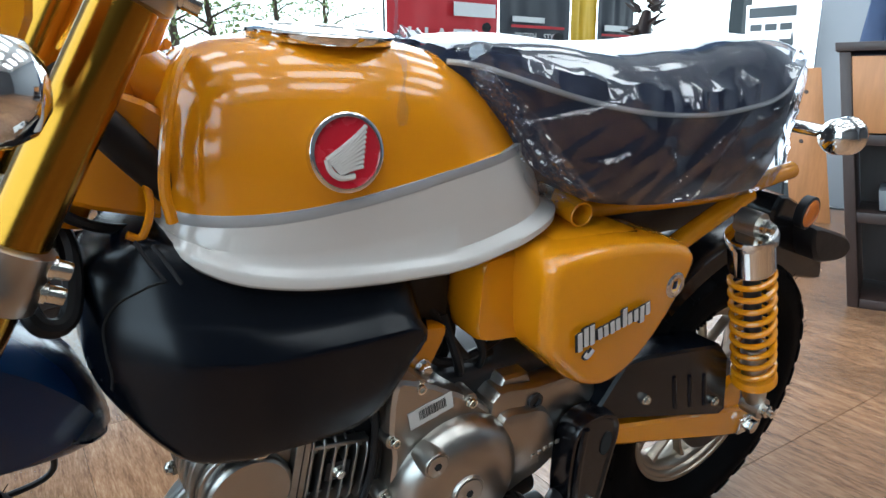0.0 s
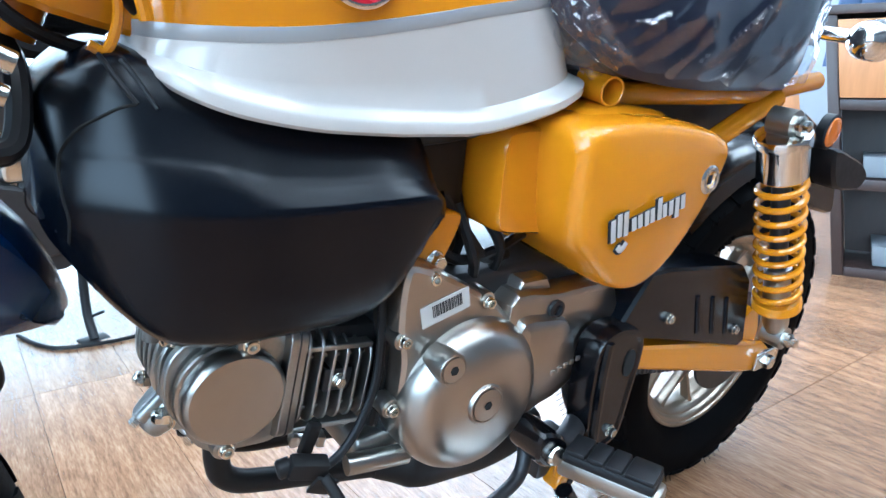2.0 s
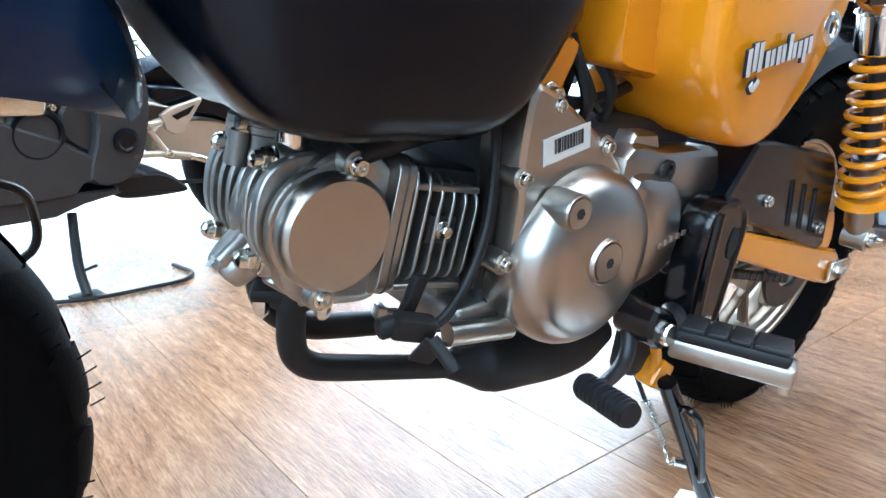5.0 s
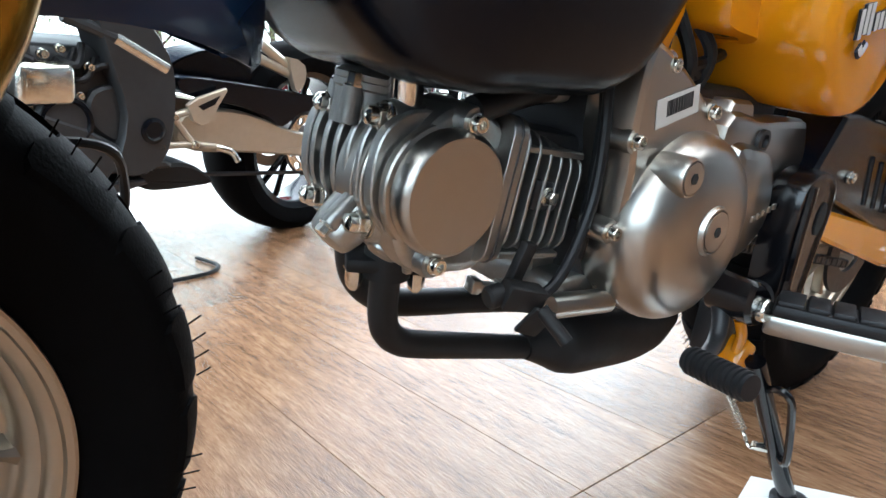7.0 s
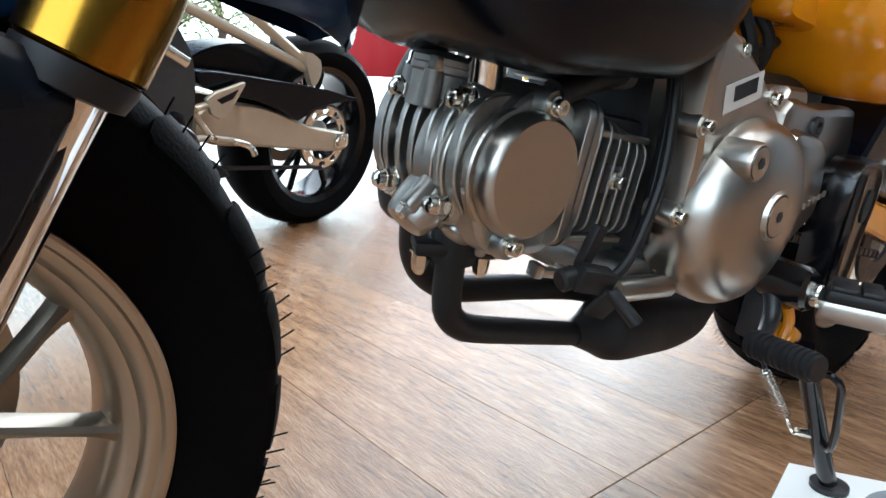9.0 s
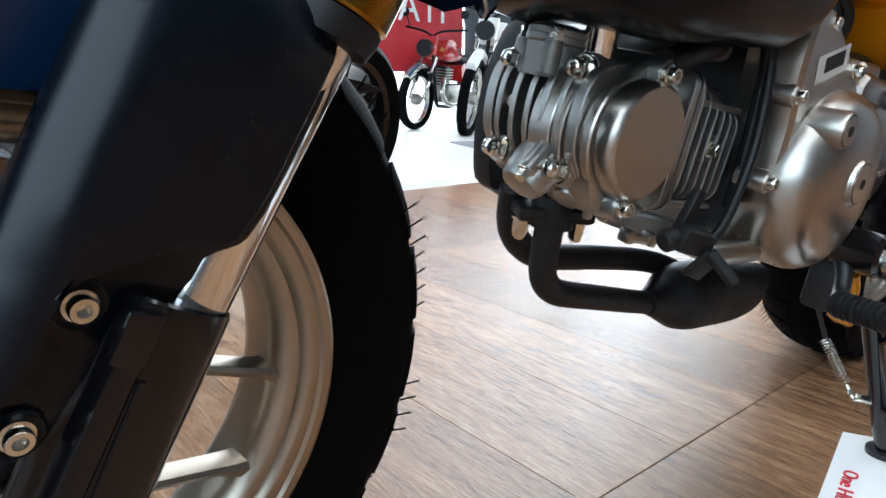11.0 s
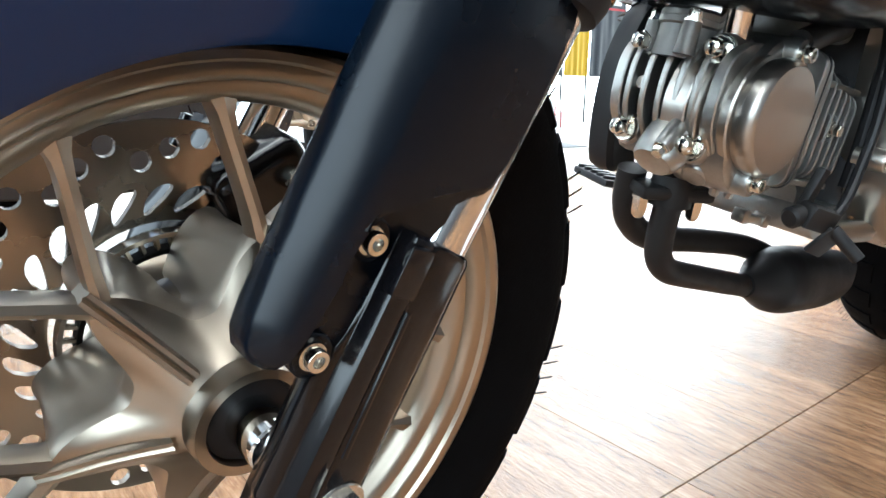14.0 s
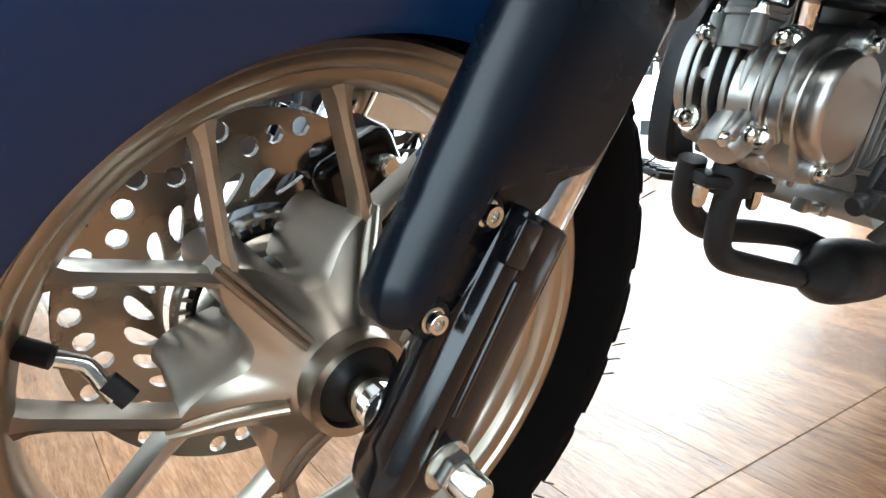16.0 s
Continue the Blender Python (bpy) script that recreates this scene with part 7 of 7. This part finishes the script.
for nm, a0, a1, mt, lb in (("red_banner", 29.3, 38.4, REDCLOTH, "red cloth banner with white lettering"), ("charcoal_banner", 38.5, 44.2, BLACKCLOTH, "charcoal banner with white lettering"), ("yellow_banner", 44.3, 46.3, YELLOWCLOTH, "plain yellow cloth banner strip"), ("dark_banner", 46.4, 49.2, BLACKCLOTH, "charcoal banner with white lettering")):
    b = thing(nm, lb, "banner", "banners at the shop front", m=pose(0, YB, 0))
    part("cloth", wavy_sheet(AZ(a0), AZ(a1), 0.55, 2.4, a0), mt, b)
    part("pole", tube([(AZ(a0) - 0.02, 0.02, -0.02), (AZ(a0) - 0.02, 0.02, 2.45)], 0.012, 8, smooth=False), FRAMEDARK, b)
    if nm == "red_banner":
        lettering("banner_text", "HATI", 0.42, WALLWHITE, b, Matrix.Translation((AZ(30.6), -0.05, 1.06)) @ pose(0, 0, 0, 90, 0, 0), "white lettering")
        part("banner_bar", block(AZ(34.6), AZ(38.0), -0.05, -0.045, 1.48, 1.62, 0), WALLWHITE, b)
    if nm == "charcoal_banner":
        for word, az in (("BRITISH", 39.6), ("STYLE", 41.95)):
            lettering("banner_text", word, 0.095, WALLWHITE, b, Matrix.Translation((AZ(az), -0.05, 1.28)) @ pose(0, 0, 0, 90, 0, 0), "white lettering")
        part("banner_bar", block(AZ(39.3), AZ(43.6), -0.05, -0.045, 1.40, 1.43, 0), REDCLOTH, b)
        part("text_bar", block(AZ(39.4), AZ(42.0), -0.05, -0.045, 1.46, 1.52, 0), WALLWHITE, b)
    if nm == "dark_banner":
        part("text_bar", block(AZ(46.8), AZ(48.6), -0.05, -0.045, 1.42, 1.49, 0), WALLWHITE, b)
        part("banner_bar", block(AZ(46.6), AZ(48.9), -0.05, -0.045, 1.36, 1.385, 0), REDCLOTH, b)

# glowing wall stands in for the overexposed distance and its daylight
slab("backdrop", -20, 40, 16, 16.2, -0.02, 9, glow("glowing pale backdrop", (0.94, 1.0, 0.98), 4.0), label="glowing pale backdrop for the overexposed distance at the shop front", category="backdrop")

LEAF = material("pale sunlit foliage", (0.30, 0.40, 0.14), 0.6, 0, 0, 0.4, 8)
BARK = material("tree bark", (0.10, 0.07, 0.05), 0.8, 0, 0, 0.3, 20)


def leafy_tree(name, x, y, height, seed):
    rnd = random.Random(seed)
    root = thing(name, "slender sunlit tree with sparse leaves", "tree", "trees outside", m=pose(x, y, -0.02))
    trunk = tube([(0, 0, 0), (0.05, 0.02, height * 0.4), (-0.04, 0.05, height * 0.75), (0.02, 0, height)], 0.08, 10, radii=[0.09, 0.06, 0.03, 0.01])
    tips = []
    for k in range(16):
        z = height * (0.3 + 0.65 * k / 16)
        a = rnd.uniform(0, 2 * pi)
        ln = rnd.uniform(0.5, 1.0) * (1.2 - 0.5 * k / 16)
        p = Vector((ln * cos(a), ln * sin(a), z + ln * 0.35))
        tube([(0, 0, z), (p.x * 0.5, p.y * 0.5, z + ln * 0.25), p], 0.02, 5, trunk, radii=[0.02, 0.006], steps=3)
        tips += [Vector((0, 0, z)).lerp(p, f) for f in (0.45, 0.7, 0.9, 1.0)]
    part("trunk", trunk, BARK, root)
    verts, faces = [], []
    for t in tips:
        for j in range(16):
            c = t + Vector((rnd.gauss(0, 0.16), rnd.gauss(0, 0.16), rnd.gauss(0, 0.13)))
            u = Vector((rnd.uniform(-1, 1), rnd.uniform(-1, 1), rnd.uniform(-1, 1))).normalized()
            v = u.orthogonal().normalized()
            n = len(verts)
            verts += [c - u * 0.045, c + v * 0.02, c + u * 0.045, c - v * 0.02]
            faces.append((n, n + 1, n + 2, n + 3))
    me = bpy.data.meshes.new("crown")
    me.from_pydata(verts, [], faces)
    me.materials.append(LEAF)
    cr = new("crown", me)
    cr.parent = root
    tagged(cr, "sparse pale green leaves", kind="stuff")
    return root


leafy_tree("tree", AZ(12.5, 9.0), 9.0, 3.2, 3)
leafy_tree("tree", AZ(15.5, 8.2), 8.2, 2.6, 5)
leafy_tree("tree", AZ(20.5, 10.5), 10.5, 3.4, 8)
leafy_tree("tree", AZ(24.5, 11.5), 11.5, 3.0, 11)

# window wall along the right side, with its posts
slab("window_post", 4.56, 4.66, 2.12, 2.22, 0, 3.5, FRAMEDARK, label="dark window post", category="window post")
slab("window_frame_low", 4.58, 4.64, 1.62, 3.4, 0.0, 0.12, FRAMEDARK, label="dark window sill frame", category="window frame")
# second glowing wall, in place of the bright distance beside the window
slab("backdrop_side", 16, 16.2, -8, 16, -0.02, 9, bpy.data.materials["glowing pale backdrop"], label="glowing pale backdrop for the overexposed distance at the side window", category="backdrop")
notice = thing("notice_sheet", "white paper notice with grey printing", "notice", m=pose(4.40, 1.80, 0.95, 0, 0, -78) @ pose(0, 0, 0, 8, 0, 0))
part("paper", block(-0.16, 0.16, -0.002, 0.0, -0.30, 0.30, 0), WALLWHITE, notice)
for r in range(5):
    for c in range(3):
        part("print_bar", block(-0.13 + 0.09 * c, -0.06 + 0.09 * c, -0.004, -0.002, -0.24 + 0.095 * r, -0.20 + 0.095 * r, 0), FRAMEDARK, notice)
for s in (-1, 1):
    part("stand_leg", tube([(0.12 * s, 0.012, 0.2), (0.15 * s, -0.06, -0.96)], 0.010, 8, smooth=False), FRAMEDARK, notice)
part("stand_leg", tube([(0.0, 0.012, 0.2), (0.0, 0.30, -0.93)], 0.010, 8, smooth=False), FRAMEDARK, notice)
part("headline_bar", block(-0.14, 0.14, -0.004, -0.002, 0.22, 0.28, 0), FRAMEDARK, notice)

# dark open shelf with a wooden front panel
shelf = thing("display_shelf", "dark wooden display shelf with an orange-brown front board", "shelf", m=pose(2.62, 0.36, -0.004, 0, 0, -68))
L = 1.1
SLANT = Matrix(((1, 0, -0.149, 0), (0, 1, 0, 0), (0, 0, 1, 0), (0, 0, 0, 1)))  # its sides lean
part("upright", block(0, 0.035, 0, 0.34, 0, 0.86, 0.003), DARKWOOD, shelf, m=SLANT)
part("upright", block(L - 0.035, L, 0, 0.34, 0, 0.86, 0.003), DARKWOOD, shelf, m=SLANT)
part("top", block(-0.01, L + 0.01, -0.01, 0.35, 0.861, 0.89, 0.003), DARKWOOD, shelf, m=SLANT)
for z in (0.0, 0.30, 0.56):
    part("shelf_board", block(0.036, L - 0.036, 0.005, 0.335, z, z + 0.035, 0.002), DARKWOOD, shelf, m=SLANT)
part("back_panel", block(0.036, L - 0.036, 0.30, 0.315, 0.036, 0.86, 0), DARKWOOD, shelf, m=SLANT)
part("front_board", block(0.036, L - 0.036, -0.004, 0.012, 0.60, 0.845, 0.002), BOARD, shelf, m=SLANT)
for z, x0, x1 in ((0.338, 0.10, 0.40), (0.338, 0.50, 0.80), (0.038, 0.12, 0.55), (0.038, 0.62, 0.95)):
    bx = thing("carton", "flat pale cardboard box lying on a dark shelf", "box", "boxes on the shelf", m=pose(2.62, 0.36, -0.004, 0, 0, -68))
    part("box_body", block(x0, x1, 0.05, 0.28, z + 0.0015, z + 0.07, 0.004), WALLGREY, bx, m=SLANT)
plank = thing("wood_panel", "orange-brown wooden panel standing against the wall", "panel", m=pose(3.95, 1.30, -0.004, 0, 0, -62))
part("board", block(0, 0.20, 0, 0.05, 0, 0.85, 0.004), BOARD, plank, m=Matrix(((1, 0, -0.168, 0), (0, 1, 0.089, 0), (0, 0, 1, 0), (0, 0, 0, 1))))
for x, z in ((0.12, 0.72), (0.08, 0.45)):
    part("knot", lathe([(0.014, 0), (0.010, 0.002), (0, 0.002)], along((x, 0.001, z), (x, -1, z)), 14), DARKWOOD, plank, m=Matrix(((1, 0, -0.168, 0), (0, 1, 0.089, 0), (0, 0, 1, 0), (0, 0, 0, 1))))
CLOTH = material("dark blue cloth", (0.025, 0.045, 0.10), 0.8, 0, 0, 0.3, 12)
coat = thing("blue_coat", "dark blue coat hanging against the grey wall", "coat", m=pose(4.42, 0.95, 0.75, 0, 0, -68))
rows = []
for k in range(13):
    z = 1.2 - 1.2 * k / 12
    w = 0.20 + 0.10 * (k / 12)
    rows.append([(w * cos(a) * (1 + 0.12 * sin(9 * a + k * 0.2)), 0.07 * sin(a) * (1 + 0.25 * sin(9 * a)), z) for a in [2 * pi * j / 48 for j in range(48)]])
part("fabric", loft(rows), CLOTH, coat)
part("hanger", tube([(-0.18, 0, 1.19), (0, 0, 1.26), (0.18, 0, 1.19)], 0.012, 8, smooth=False), DARKWOOD, coat)

# dark carved ornament beside the banners
orn = thing("carved_ornament", "dark carved ornament with a ragged edge", "ornament", m=pose(AZ(50.0, 4.6), 4.6, -0.02))
bm = tube([(0, 0, 0), (0.02, 0, 0.5), (-0.03, 0, 1.1), (0.05, 0, 1.6)], 0.12, 12, radii=[0.16, 0.10, 0.16, 0.05])
rnd = random.Random(2)
for k in range(46):
    z = rnd.uniform(0.7, 1.7)
    a = rnd.uniform(0, 2 * pi)
    p = Vector((0.10 * cos(a), 0.10 * sin(a), z))
    q = p + Vector((0.16 * cos(a), 0.16 * sin(a), rnd.uniform(-0.1, 0.12)))
    tube([p, q], 0.03, 5, bm, radii=[0.035, 0.006], smooth=False)
part("carving", bm, DARKWOOD, orn)

# floor card under the side stand
sign = thing("floor_card", "white card with red lettering lying under the side stand", "card", m=pose(0.84, -0.13, 0.0, 0, 0, 12.5))
part("card_sheet", loft([[(0, 0, z), (-0.26, 0, z), (-0.26, -0.22, z), (0.06, -0.22, z)] for z in (0.0003, 0.0018)]), WALLWHITE, sign, smooth=0)
lettering("card_text", "One HEART", 0.021, REDCLOTH, sign, pose(-0.095, -0.014, 0.0022, 0, 0, 180), "red lettering")
part("card_disc", lathe([(0.055, 0.0018), (0.055, 0.0026), (0, 0.0026)], pose(-0.035, -0.135, 0), 32), WALLGREY, sign)

# thin black cable loop on the floor beside the large motorcycle
cable = thing("floor_cable", "thin black cable lying on the floor", "cable")
part("cord", tube([(CX, CY, 0.0052) for CX, CY in ((0.30, 1.28), (0.335, 1.18), (0.38, 1.125), (0.48, 1.105), (0.58, 1.115), (0.66, 1.13), (0.705, 1.19), (0.69, 1.30))], 0.005, 8, steps=8), BLACK, cable)

# ceiling lights
first = thing("ceiling_light", "small round recessed ceiling light, lit", "ceiling light", "ceiling lights", m=pose(-2.4, -3.0, 3.495))
part("trim", ring_section([(0.095, 0.0), (0.095, -0.012), (0.075, -0.012), (0.070, 0.0)], Matrix(), 28), WALLWHITE, first)
part("lens", lathe([(0.072, -0.004), (0.0, -0.005)], None, 24), glow("lamp lens", (0.95, 0.98, 1.0), 18.0), first)
for i in range(5):
    for j in range(4):
        if i or j:
            copy_thing(first, pose(-2.4 + 1.5 * i, -3.0 + 1.35 * j, 3.495))
panel = thing("ceiling_panel_light", "long white ceiling light panel, lit", "ceiling light", "ceiling panel lights", m=pose(-2.0, -2.5, 3.492))
for x0, x1, y0, y1 in ((-0.60, 0.60, -0.30, -0.28), (-0.60, 0.60, 0.28, 0.30), (-0.60, -0.58, -0.278, 0.278), (0.58, 0.60, -0.278, 0.278)):
    part("panel_frame", block(x0, x1, y0, y1, -0.024, 0.006, 0.002, 1), WALLWHITE, panel)
part("diffuser", block(-0.578, 0.578, -0.278, 0.278, -0.016, -0.008, 0), glow("panel diffuser", (1.0, 0.99, 0.96), 11.5), panel, smooth=0)
for i in range(4):
    for j in range(4):
        if i or j:
            copy_thing(panel, pose(-2.0 + 1.75 * i, -2.5 + 1.2 * j, 3.492))
